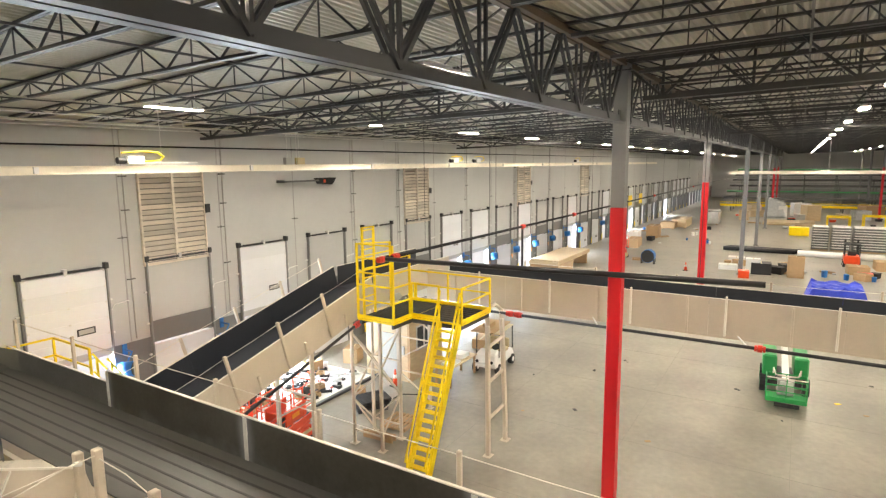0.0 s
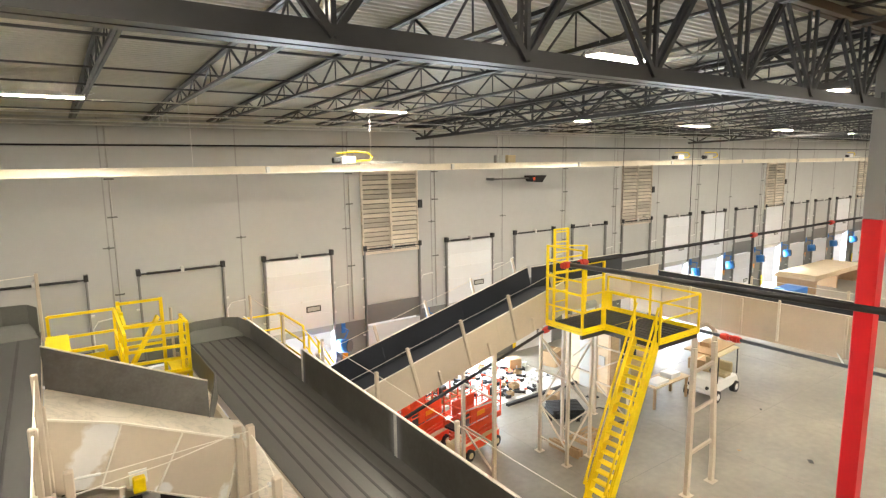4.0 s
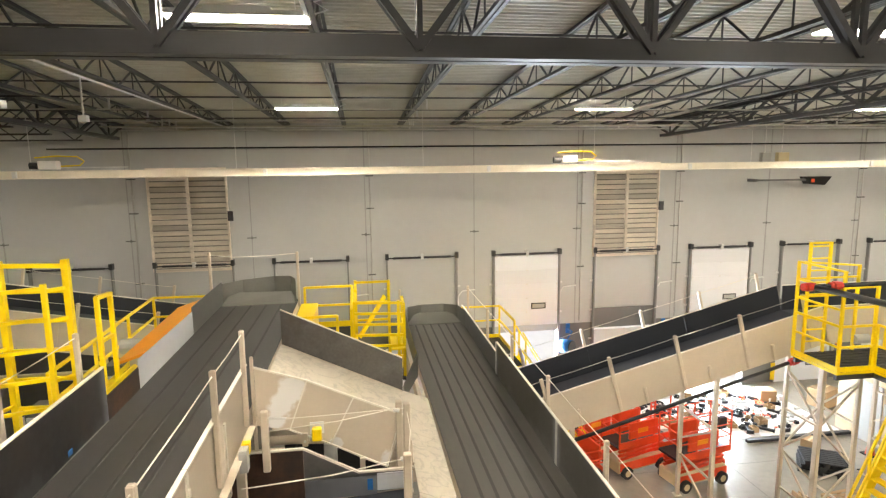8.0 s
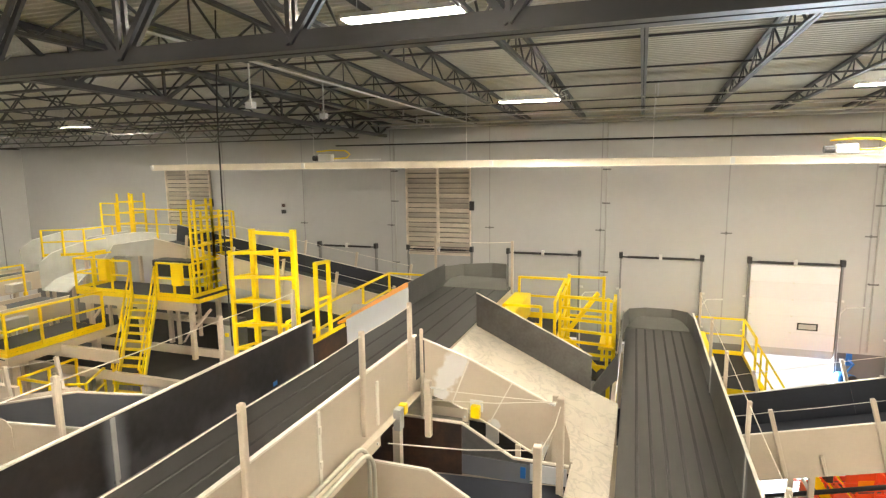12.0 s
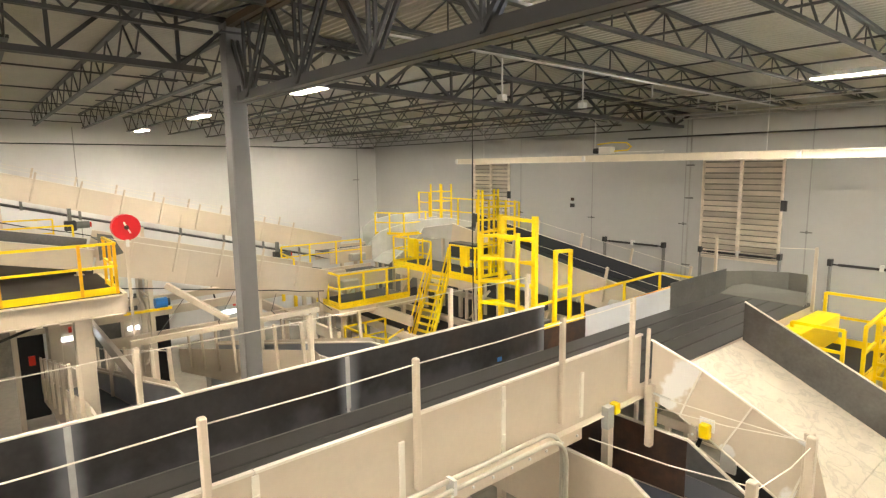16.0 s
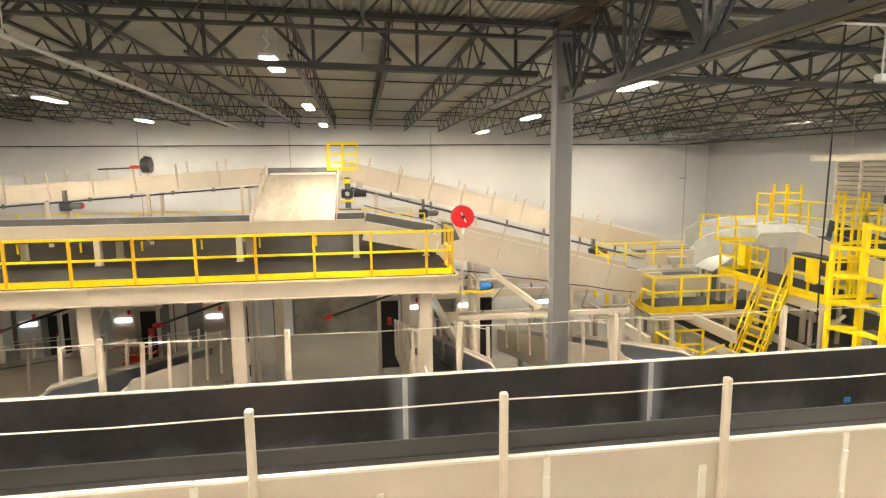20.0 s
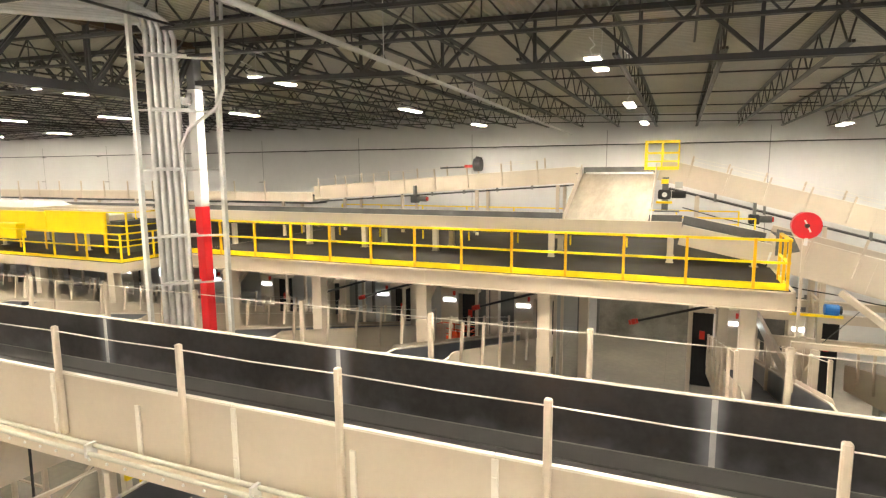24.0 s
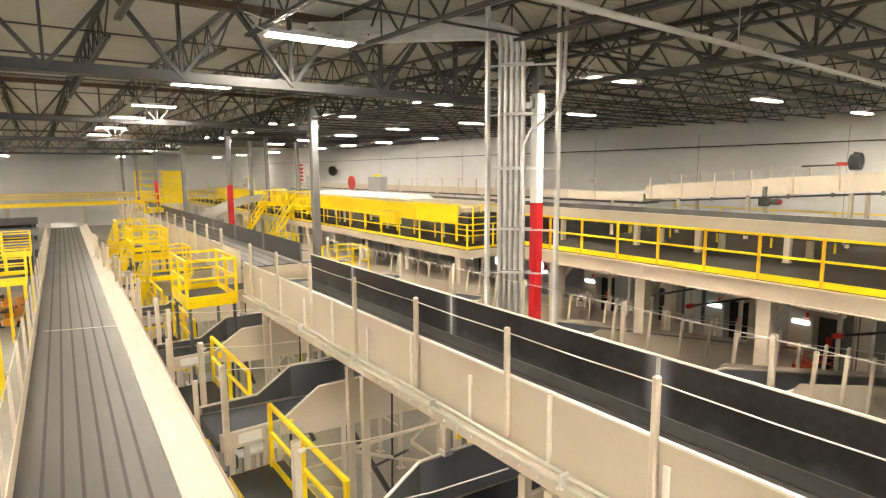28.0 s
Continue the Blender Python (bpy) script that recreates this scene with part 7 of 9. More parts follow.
# -- yellow platform, stairs and towers by the north-west corner --
ZQ = 5.34
p = thing("service_platform", (-11.3, 13.7, ZQ), "large yellow railed platform with stair over the north-west belts", "platform", "platforms between belts")
deck(p, -13.75, -8.6, 12.9, 14.45, ZQ, under=0.14)
rail_run(p, [(-11.3, 12.92, ZQ), (-13.73, 12.92, ZQ), (-13.73, 14.4, ZQ)], gap=0.85, size=0.055, toe_h=0.12)
rail_run(p, [(-10.2, 12.92, ZQ), (-8.87, 12.92, ZQ), (-8.87, 14.43, ZQ)], gap=0.75, size=0.055, toe_h=0.12)
for x in (-12.45, -9.45):
    bx = part("control_box", Mesh().box(x, x + 0.36, 12.72, 12.88, ZQ + 0.42, ZQ + 1.12), YELLOW, p, "yellow control box", bevel=0.01)
    part("box_door", Mesh().box(x + 0.03, x + 0.33, 12.71, 12.719, ZQ + 0.46, ZQ + 1.08), YELLOW, bx)
part("drive_cover", Mesh().box(-11.2, -9.6, 13.7, 14.3, ZQ + 0.45, ZQ + 1.0), DARK, p, "black drive cover", bevel=0.03)
for x in (-13.4, -11.2, -9.1):
    for y in (13.1, 14.3):
        part("leg", Mesh().beam((x, y, 0), (x, y, ZQ - 0.2), 0.13, 0.13), CREAM, p)
    part("knee_brace", Mesh().beam((x, 13.1, ZQ - 1.1), (x + 0.75, 13.1, ZQ - 0.35), 0.07, 0.07), CREAM, p)
part("beam", Mesh().box(-13.7, -8.9, 12.95, 13.1, ZQ - 0.45, ZQ - 0.16), CREAM, p)
stair("ship_stair", (-11.2, 12.86, ZQ), (-10.0, 10.85, 2.75), (0.88, 0.1, 0), 13, "steep yellow ship stair from the north-west platform")

pl = thing("service_platform", (-10.4, 10.0, 2.75), "small yellow railed landing below the steep stair", "platform", "platforms between belts")
deck(pl, -11.5, -8.9, 9.2, 11.0, 2.75)
rail_run(pl, [(-10.2, 9.25, 2.75), (-11.45, 9.25, 2.75), (-11.45, 10.9, 2.75)], gap=0.9, size=0.06)
for x in (-11.3, -9.1):
    part("leg", Mesh().beam((x, 9.4, 0), (x, 9.4, 2.55), 0.1, 0.1), CREAM, pl)


def ladder_cage(x, y, z0, z1, w=0.85, dd=0.7, label="yellow ladder cage tower"):
    t = thing("ladder_cage", (x, y, z0), label, "ladder cage", "ladder cages")
    cs = [(x, y), (x + w, y), (x + w, y + dd), (x, y + dd)]
    for cx, cy in cs:
        part("post", Mesh().beam((cx, cy, z0), (cx, cy, z1), 0.06, 0.06), YELLOW, t)
    z = z0 + 0.35
    while z <= z1 + 0.01:
        for i in range(4):
            part("rail", Mesh().beam((*cs[i], z - 0.03), (*cs[(i + 1) % 4], z - 0.03), 0.045, 0.045), YELLOW, t)
        z += 0.42
    return t


ladder_cage(-9.1, 13.3, ZQ, 8.38, 0.2, 0.75)
ladder_cage(-9.35, 14.05, ZQ, 7.95, 0.45, 0.85, "yellow ladder cage tower behind the belt guard")
ladder_cage(-14.75, 15.7, 6.1, 8.42, 0.75, 0.55)
t = thing("guard_rail", (-12.5, 15.6, 6.8), "yellow rail along the back of the incline belt", "guard rail")
rail_run(t, [(-15.5, 15.6, 6.75), (-14.75, 15.6, 6.75)], high=1.3, gap=0.75, mids=(0.33, 0.66), toe=False)
rail_run(t, [(-14.0, 15.65, 6.75), (-9.2, 15.45, 6.75)], high=1.1, gap=1.2, mids=(0.5,), toe=False)
# incline belt at the dock wall, rising west
c, P, L, w = conveyor((-1.7, 14.75, 5.10), (-11.6, 14.75, 6.78), 1.0, "inclined cream belt conveyor with black guard near the dock wall", (CREAM, 0.2, 0.75), (DARKBELT, 0.57, 0.2), DARKBELT, ribs=(), group="raised belts")
posts(c, P, [1.0 + 1.9 * i for i in range(5)], 0.58, -0.5, 0.6, 0.08)
posts(c, P, [1.0 + 1.9 * i for i in range(5)], -0.6, 0.2, 1.05, 0.07)
for x in (-4, -7.5, -10.8):
    legs(c, [(x, 14.75, 1.0, "y")], 4.35 - (x + 1.7) * 0.17, 0.1)


def spiral_slide(at, drop, label):
    """A galvanised trough leaving a belt head westward and turning down to the south, its outer wall tall."""
    x0, y0, z0 = at
    line = [(x0 - 0.52 * i, y0, z0 - 0.02 * i, 0.0) for i in range(5)]
    cx, cy, r = x0 - 2.08, y0 - 1.4, 1.4
    for i in range(1, 13):
        a = math.pi / 2 * i / 12
        line.append((cx - r * math.sin(a), cy + r * math.cos(a), z0 - 0.08 - (drop - 0.3) * i / 12, a))
    line += [(cx - r, cy - 0.25 * i, z0 + 0.22 - drop - 0.15 * i, math.pi / 2) for i in (1, 2)]
    n = len(line)
    sp = thing("spiral_slide", (cx, cy, z0 - 1.6), label, "chute", "galvanised slides")
    for nm, u0, u1, low, high in (("floor", -0.62, 0.62, 0.0, 0.0), ("outer_wall", 0.62, 0.66, 0.55, 0.95), ("inner_wall", -0.62, -0.63, 0.62, 0.04)):
        ring = []
        for k, (x, y, z, a) in enumerate(line):
            nx, ny = -math.sin(a), math.cos(a)
            top = low + (high - low) * min(1.0, 1.9 * k / n)
            ring += [(x + nx * u0, y + ny * u0, z), (x + nx * u1, y + ny * u1, z + top)]
        m = Mesh().add(ring, [(2 * i, 2 * i + 1, 2 * i + 3, 2 * i + 2) for i in range(n - 1)])
        ob = part(nm, m, STAINLESS, sp)
        sd = ob.modifiers.new("thickness", "SOLIDIFY")
        sd.thickness = 0.012
        if nm != "floor":
            part("rolled_edge", Mesh().pipe([ring[2 * i + 1] for i in range(n)], 0.018, 6), GALV, sp, smooth=True)
    for k in (3, 9, 15):
        x, y, z, a = line[k]
        part("strut", Mesh().beam((x, y, 3.3), (x, y, z - 0.09), 0.1, 0.1), CREAM, sp)
        part("rib", Mesh().beam((x + 0.6 * math.sin(a), y - 0.6 * math.cos(a), z - 0.05), (x - 0.6 * math.sin(a), y + 0.6 * math.cos(a), z - 0.05), 0.05, 0.05), GALV, sp)
    return sp


spiral_slide((-11.5, 14.97, 6.36), 1.12, "pale galvanised curved slide off the incline belt head")
spiral_slide((-14.2, 16.2, 6.4), 0.95, "pale galvanised curved slide behind the first one")
r = thing("guard_rail", (-15.6, 14.2, 6.4), "yellow railed edge beside the rear slide", "guard rail")
rail_run(r, [(-16.1, 13.6, 6.25), (-14.9, 14.3, 6.25), (-14.9, 15.5, 6.25)], gap=0.9, high=0.95, toe_h=0.1)
part("leg", Mesh().beam((-14.9, 14.3, 3.3), (-14.9, 14.3, 6.25), 0.1, 0.1), CREAM, r)
part("leg", Mesh().beam((-16.1, 13.6, 3.3), (-16.1, 13.6, 6.25), 0.08, 0.08), CREAM, r)
# belts that the slides feed
for (a, b, lab) in (((-14.5, 8.9, 5.05), (-14.5, 12.7, 5.05), "short level belt below the slide"), ((-17.0, 11.4, 5.6), (-17.0, 14.0, 5.6), "short receiving belt behind yellow rails")):
    c, P, L, w = conveyor(a, b, 1.3, "cream " + lab, (CREAM, 0.12, 0.45), (CREAM, 0.12, 0.5), DARKBELT, ribs=(), group="mezzanine belts")
    legs(c, [((a[0] + b[0]) / 2, (a[1] + b[1]) / 2, 1.2, "x")], a[2] - 0.4, 0.12)
    part("drive_box", Mesh().box(a[0] + 0.68, a[0] + 1.0, (a[1] + b[1]) / 2 - 0.4, (a[1] + b[1]) / 2 + 0.3, a[2] - 0.42, a[2] - 0.12), PANEL, c, "grey drive box", bevel=0.02)
p = thing("service_platform", (-12.7, 10.7, 4.4), "yellow railed landing with dark deck below the slide", "platform", "platforms between belts")
deck(p, -13.55, -11.85, 9.3, 12.3, 4.42, under=0.1)
rail_run(p, [(-13.5, 9.32, 4.42), (-11.87, 9.32, 4.42), (-11.87, 12.28, 4.42)], gap=1.0, size=0.06, high=1.1)
part("beam", Mesh().box(-13.6, -11.8, 9.25, 12.35, 4.08, 4.31), CREAM, p)
part("beam", Mesh().box(-11.95, -11.8, 12.351, 13.1, 4.08, 4.31), CREAM, p)
for y in (9.5, 12.1):
    part("leg", Mesh().beam((-12.0, y, 0), (-12.0, y, 4.08), 0.13, 0.13), CREAM, p)
r = thing("guard_rail", (-15.6, 11, 5.3), "yellow guard rail around the receiving belts", "guard rail")
rail_run(r, [(-15.75, 9.0, 5.2), (-15.75, 12.6, 5.2)], gap=1.2, toe=False, high=0.95)
rail_run(r, [(-13.8, 8.6, 5.25), (-15.6, 8.9, 5.25)], gap=1.0, toe=True, high=0.7)
part("leg", Mesh().beam((-15.75, 9.0, 4.0), (-15.75, 9.0, 5.2), 0.1, 0.1), YELLOW, r)
part("leg", Mesh().beam((-15.75, 12.6, 3.3), (-15.75, 12.6, 5.2), 0.1, 0.1), YELLOW, r)
part("leg", Mesh().beam((-13.8, 8.6, 4.0), (-13.8, 8.6, 5.25), 0.1, 0.1), YELLOW, r)
# dark maintenance deck below the slides
md = thing("steel_gantry", (-13, 6.5, 4.3), "open cream steel framing below the slides", "gantry")
for x in (-17.0, -13.6):
    part("beam", Mesh().box(x, x + 0.14, 2.5, 10.9, 3.95, 4.255), CREAM, md)
for y in (2.5, 8.0, 10.75):
    part("cross_beam", Mesh().box(-17.0, -9.7, y, y + 0.12, 3.9, 4.25), CREAM, md)
    for x in (-16.9, -13.6):
        part("leg", Mesh().box(x, x + 0.14, y, y + 0.14, 0, 3.9), CREAM, md)
for k, (x, y) in enumerate(((-15.2, 3.4), (-15.8, 6.4), (-15.0, 8.9))):
    cb = thing("control_cabinet", (x, y, 0), "grey control cabinet on the floor below the slides", "cabinet", "cabinets below the slides")
    part("body", Mesh().box(x - 0.3, x + 0.3, y - 0.45, y + 0.45, 0.02, 2.0 + 0.1 * k), PANEL, cb, bevel=0.02)
    part("door", Mesh().box(x + 0.301, x + 0.325, y - 0.4, y + 0.4, 0.2, 1.9), PANEL, cb)
    part("switch", Mesh().box(x + 0.326, x + 0.38, y + 0.1, y + 0.25, 1.4, 1.55), YELLOW, cb, "yellow isolator switch")
    part("foot", Mesh().box(x - 0.28, x + 0.28, y - 0.4, y + 0.4, 0.001, 0.019), DARK, cb)
r = thing("guard_rail", (-10.4, 10.2, 2.6), "low yellow rail at the foot of the slide stair", "guard rail")
rail_run(r, [(-10.75, 9.55, 2.6), (-9.85, 9.9, 2.6), (-10.5, 11.0, 2.6)], gap=0.9, high=1.0, toe=False)
part("leg", Mesh().beam((-10.75, 9.55, 0), (-10.75, 9.55, 2.6), 0.06, 0.06), YELLOW, r)
part("leg", Mesh().beam((-9.85, 9.9, 0), (-9.85, 9.9, 2.6), 0.06, 0.06), YELLOW, r)
part("leg", Mesh().beam((-10.5, 11.0, 0), (-10.5, 11.0, 2.6), 0.06, 0.06), YELLOW, r)
for k in range(4):
    hz = thing("cable", (-11, 3 + 2 * k, 5), "black sagging cable strung below the belts", "cable", "hanging cables")
    part("run", Mesh().pipe([(-9.6, 3.0 + 1.6 * k, 5.0), (-11.2, 3.4 + 1.6 * k, 4.78 + 0.05 * k), (-12.8, 4.2 + 1.6 * k, 4.9), (-14.2, 5.0 + 1.6 * k, 5.15)], 0.012, 6), SEAL, hz, smooth=True)
for y in (-12.2, -10.44, -6.13, -1.2):
    s = thing("sprinkler_stub", (-12, y, 4.7), "black sloping sprinkler stub with a red coupling below the mezzanine", "pipe", "sprinkler stubs")
    part("pipe", Mesh().tube((-12.0, y, 4.68), (-12.0, y + 2.3, 5.42), 0.04, 8), BLACKPIPE, s, smooth=True)
    part("hanger", Mesh().tube((-12.0, y + 2.2, 5.4), (-12.0, y + 2.2, ZM - 0.05), 0.01, 5), DARK, s)
    coupling(s, (-12.0, y, 4.68), (0, 0.95, 0.3), 0.085)
# cross beams and a blue motor below the mezzanine end
bm = thing("beam_frame", (-9.5, 5, 4.4), "cream steel support beams beside the mezzanine end", "frame")
part("beam", Mesh().box(-9.55, -9.43, 2.42, 7.3, 5.07, 5.2), CREAM, bm)
part("beam", Mesh().box(-14.5, -14.3, 2.4, 11.0, 5.0, 5.2), CREAM, bm)
part("brace", Mesh().beam((-10.4, 3.5, 6.25), (-9.62, 4.75, 5.28), 0.14, 0.14), CREAM, bm)
for y in (2.9, 7.1):
    part("leg", Mesh().beam((-9.5, y, 0), (-9.5, y, 5.06), 0.14, 0.14), CREAM, bm)
mt = thing("drive_motor", (-10, 3.5, 5.7), "blue electric drive motor", "motor")
part("body", Mesh().tube((-10.0, 3.12, 5.9), (-10.0, 3.4, 5.9), 0.13, 14), BLUE, mt, smooth=False)
part("end_cap", Mesh().tube((-10.0, 3.4, 5.9), (-10.0, 3.46, 5.9), 0.1, 12), DARK, mt)
part("mount", Mesh().beam((-10.0, 2.42, 5.74), (-10.0, 3.5, 5.74), 0.08, 0.06), YELLOW, mt, "yellow motor bracket")

# -- conduits beside the white-and-red column --
q = thing("conduit_bank", (-1.7, -7.8, 0), "bank of tall galvanised conduits rising behind the sorter", "conduits")
for i in range(9):
    u = -0.30 + 0.15 * (i % 5) + 0.07 * (i // 5)
    x, y = -1.70 - 0.49 * u - 0.034 * (i // 5), -7.90 + 0.47 * u - 0.08 * (i // 5)
    z = 11.45 - 0.04 * i
    bend = [(x + 0.28 * (1 - math.cos(k * math.pi / 8)), y - 0.25 * (1 - math.cos(k * math.pi / 8)), z + 0.38 * math.sin(k * math.pi / 8)) for k in range(1, 5)]
    part("pipe", Mesh().pipe([(x, y, 0), (x, y, z)] + bend + [(x + 2.6, y - 2.3, z + 0.38)], 0.042, 8), GALV, q, smooth=True)
for x, y in ((-1.36, -8.16), (-2.22, -7.26)):
    part("strut_post", Mesh().box(x - 0.035, x + 0.035, y - 0.035, y + 0.035, 0, 12.1), GALV, q)
for z in (1.5, 3.6, 5.6, 7.3, 8.1, 9.2, 10.15, 11.0):
    part("strut", Mesh().beam((-1.36, -8.17, z), (-2.22, -7.27, z), 0.03, 0.03), GALV, q)
    if z > 5:
        part("clamp", Mesh().beam((-1.52, -7.98, z + 0.03), (-1.92, -7.58, z + 0.03), 0.12, 0.025), GALV, q)
part("goose_neck", Mesh().pipe([(-1.71, -7.58, 0), (-1.71, -7.58, 9.6), (-1.78, -7.5, 9.85), (-2.1, -7.2, 10.2), (-2.17, -7.1, 10.5), (-2.2, -7.07, 12.0)], 0.032, 8), GALV, q, smooth=True)
part("junction_box", Mesh().box(-1.85, -1.7, -8.25, -8.0, 10.2, 10.5), PANEL, q, "grey junction box")
dp = thing("roof_pipe", (-10, -5, 11), "long pale roof drain pipe under the joists", "pipe")
part("pipe", Mesh().tube((-26.3, -5.6, 11.0), (9, -4.4, 11.0), 0.045, 8), GALV, dp, smooth=True)
for i in range(7):
    q0 = lerp((-26, -5.6, 11.0), (9, -4.4, 11.0), (i + 0.5) / 7)
    part("hanger", Mesh().tube(q0, (q0[0], q0[1], deck_z(q0[1])), 0.01, 5), GALV, dp)

# -- low level below the mezzanine: west dock doors, lit stations --
d = thing("door_58", (XW, -1.3, 0), "closed stained grey roller door at the end of the aisle", "door", kind="structure")
for i in range(6):
    part("door_slat", Mesh().box(XW + 0.003, XW + 0.06, -3.9, 1.25, 0.01 + 0.47 * i, 0.478 + 0.47 * i), BROWNDOOR, d)
part("frame", Mesh().box(XW + 0.003, XW + 0.1, -4.05, -3.901, 0, 3.0).box(XW + 0.003, XW + 0.1, 1.251, 1.4, 0, 3.0).box(XW + 0.003, XW + 0.35, -4.05, 1.4, 3.001, 3.4), GREYPLATE, d)
for i in range(8):
    if i in (1, 2):
        continue
    y = 4.6 - 3.6 * i
    d = thing("door_%d" % (60 + i), (XW, y, 0), "dark grey personnel-height dock opening in the end wall", "door", "west doors", "structure")
    part("door_panel", Mesh().box(XW + 0.003, XW + 0.05, y - 1.1, y + 1.1, 0.0, 2.9), PANEL if i % 2 else GREYPLATE, d)
    part("frame", Mesh().box(XW + 0.003, XW + 0.09, y - 1.25, y - 1.101, 0, 3.05).box(XW + 0.003, XW + 0.09, y + 1.101, y + 1.25, 0, 3.05), GREYPLATE, d)
for i in range(12):
    if i == 3:
        continue
    y = 1.95 if i == 2 else 8.0 - 3.6 * i
    k = thing("chute_station", (-19.5, y, 0), "cream sort station cabinet below the mezzanine", "cabinet", "sort stations")
    part("body", Mesh().box(-19.9, -19.3, y - 0.45, y + 0.45, 0, 3.6), CREAM if i % 3 else PANEL, k, bevel=0.02)
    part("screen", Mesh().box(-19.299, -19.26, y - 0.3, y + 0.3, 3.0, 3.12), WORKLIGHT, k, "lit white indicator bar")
    part("beacon", Mesh().box(-19.3, -19.2, y + 0.2, y + 0.3, 3.3, 3.5), COUPLING, k, "small red beacon")
    # A black panel beside each station stands for the dark of a doorway.
    side = -1.35 if i == 2 else 0.5
    part("curtain", Mesh().box(-19.8, -19.7, y + side, y + side + 0.8, 0.2, 3.4), SEAL, k, "black panel standing in for a dark doorway")
    part("warning_tag", Mesh().box(-19.69, -19.66, y + side + 0.3, y + side + 0.5, 2.2, 2.55), COUPLING, k, "orange-red tag")
    part("header", Mesh().box(-19.95, -19.25, y + side - 0.05, y + side + 0.85, 3.41, 3.6), CREAM, k)
    part("cable_drop", Mesh().pipe([(-19.4, y - 0.6, 5.6), (-19.38, y - 0.62, 4.2), (-19.3, y - 0.5, 3.62)], 0.035, 6), SEAL, k)

for i, (x, y, z, w) in enumerate(((-18.6, -24.0, 3.4, 0.5), (-18.6, -27.5, 3.2, 0.9), (-20.0, -31.0, 3.6, 0.4), (-18.6, -36.0, 3.3, 0.6))):
    wl = thing("work_light", (x, y, z), "bright white work light below the mezzanine", "lamp", "work lights")
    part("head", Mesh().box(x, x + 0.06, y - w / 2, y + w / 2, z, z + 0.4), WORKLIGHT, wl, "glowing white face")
    part("case", Mesh().box(x - 0.1, x - 0.002, y - w / 2 - 0.03, y + w / 2 + 0.03, z - 0.03, z + 0.43), DARK, wl)
    part("mast", Mesh().box(x - 0.09, x - 0.03, y - 0.03, y + 0.03, 0, z - 0.03), DARK, wl)

# roof conduit with two drops, hanging cable, and a sounder on the dock wall
rc = thing("roof_conduit", (-1.65, 12, 11.05), "bright galvanised conduit below the roof joists", "conduit")
part("run", Mesh().tube((-1.65, 4.1, 11.02), (-1.65, YN - 0.02, 10.78), 0.02, 8), GALV, rc, smooth=True)
for y in (6.9, 9.1):
    part("drop", Mesh().tube((-1.7, y, 10.95), (-1.7, y, 10.36), 0.014, 6), GALV, rc)
    part("sensor", Mesh().box(-1.76, -1.64, y - 0.06, y + 0.06, 10.26, 10.36), WHITEP, rc, "small white sensor box")
hc = thing("hanging_cable", (-2.12, 6.6, 9), "thin black cable hanging from the roof", "cable")
part("run", Mesh().pipe([(-2.05, 6.65, 11.72), (-2.1, 6.6, 10.2), (-2.12, 6.6, 9.0), (-2.15, 6.62, 7.6), (-2.2, 6.7, 6.4)], 0.012, 6), SEAL, hc)
ws = thing("wall_sounder", (-10.3, YN, 7.35), "red and grey alarm sounder on the dock wall", "alarm")
part("lamp", Mesh().box(-10.6, -10.48, YN - 0.1, YN - 0.003, 7.62, 7.76), RUST, ws, "red lamp")
part("horn", Mesh().box(-10.61, -10.45, YN - 0.12, YN - 0.003, 7.34, 7.5), DARK, ws)
# White panel in place of the glowing opening beyond the long belt.
bc = solid("belt_cover", Mesh().box(2.9, 4.7, -57.12, -57.02, 4.72, 5.12).box(3.2, 3.26, -57.2, -57.13, 0, 5.1).box(4.54, 4.6, -57.2, -57.13, 0, 5.1), WHITEP, "low white panel standing in for the bright opening at the far end of the long belt", "guard")
for x, y, z in ((6.0, -30.2, 4.9), (5.9, -40.0, 4.9)):
    pf = thing("service_platform", (x + 0.6, y, z), "yellow railed platform beside the long belt", "platform", "platforms between belts")
    deck(pf, x, x + 1.3, y, y + 1.7, z)
    rail_run(pf, [(x, y, z), (x + 1.28, y, z), (x + 1.28, y + 1.68, z), (x, y + 1.68, z)], gap=0.9, size=0.06, mids=(0.35, 0.65))
    for xx in (x + 0.1, x + 1.2):
        for yy in (y + 0.1, y + 1.6):
            part("leg", Mesh().beam((xx, yy, 0), (xx, yy, z - 0.15), 0.09, 0.09), YELLOW, pf)
# more crossovers along the second sorter
for q, (x, y, z) in enumerate(((0.8, -24.6, 5.3), (0.75, -30.2, 5.6), (0.75, -35.4, 5.6), (-4.4, -27.0, 5.2), (-5.6, -22.4, 5.0))):
    pf = thing("service_platform", (x + 0.7, y, z), "yellow railed crossover platform among the belts", "platform", "platforms between belts")
    deck(pf, x, x + 1.4, y, y + 1.5, z, under=0.1)
    rail_run(pf, [(x, y, z), (x + 1.38, y, z), (x + 1.38, y + 1.48, z), (x, y + 1.48, z), (x, y, z)], gap=0.8, size=0.055, mids=(0.5,), toe_h=0.09)
    for xx in (x + 0.1, x + 1.3):
        for yy in (y + 0.1, y + 1.4):
            part("leg", Mesh().beam((xx, yy, 0), (xx, yy, z - 0.15), 0.09, 0.09), YELLOW, pf)
    if q < 3:
        stair("ship_stair", (x + 1.4, y + 0.3, z), (x + 1.95, y + 0.3, z - 1.5), (0, 0.7, 0), 8, "short yellow stair down from a crossover")

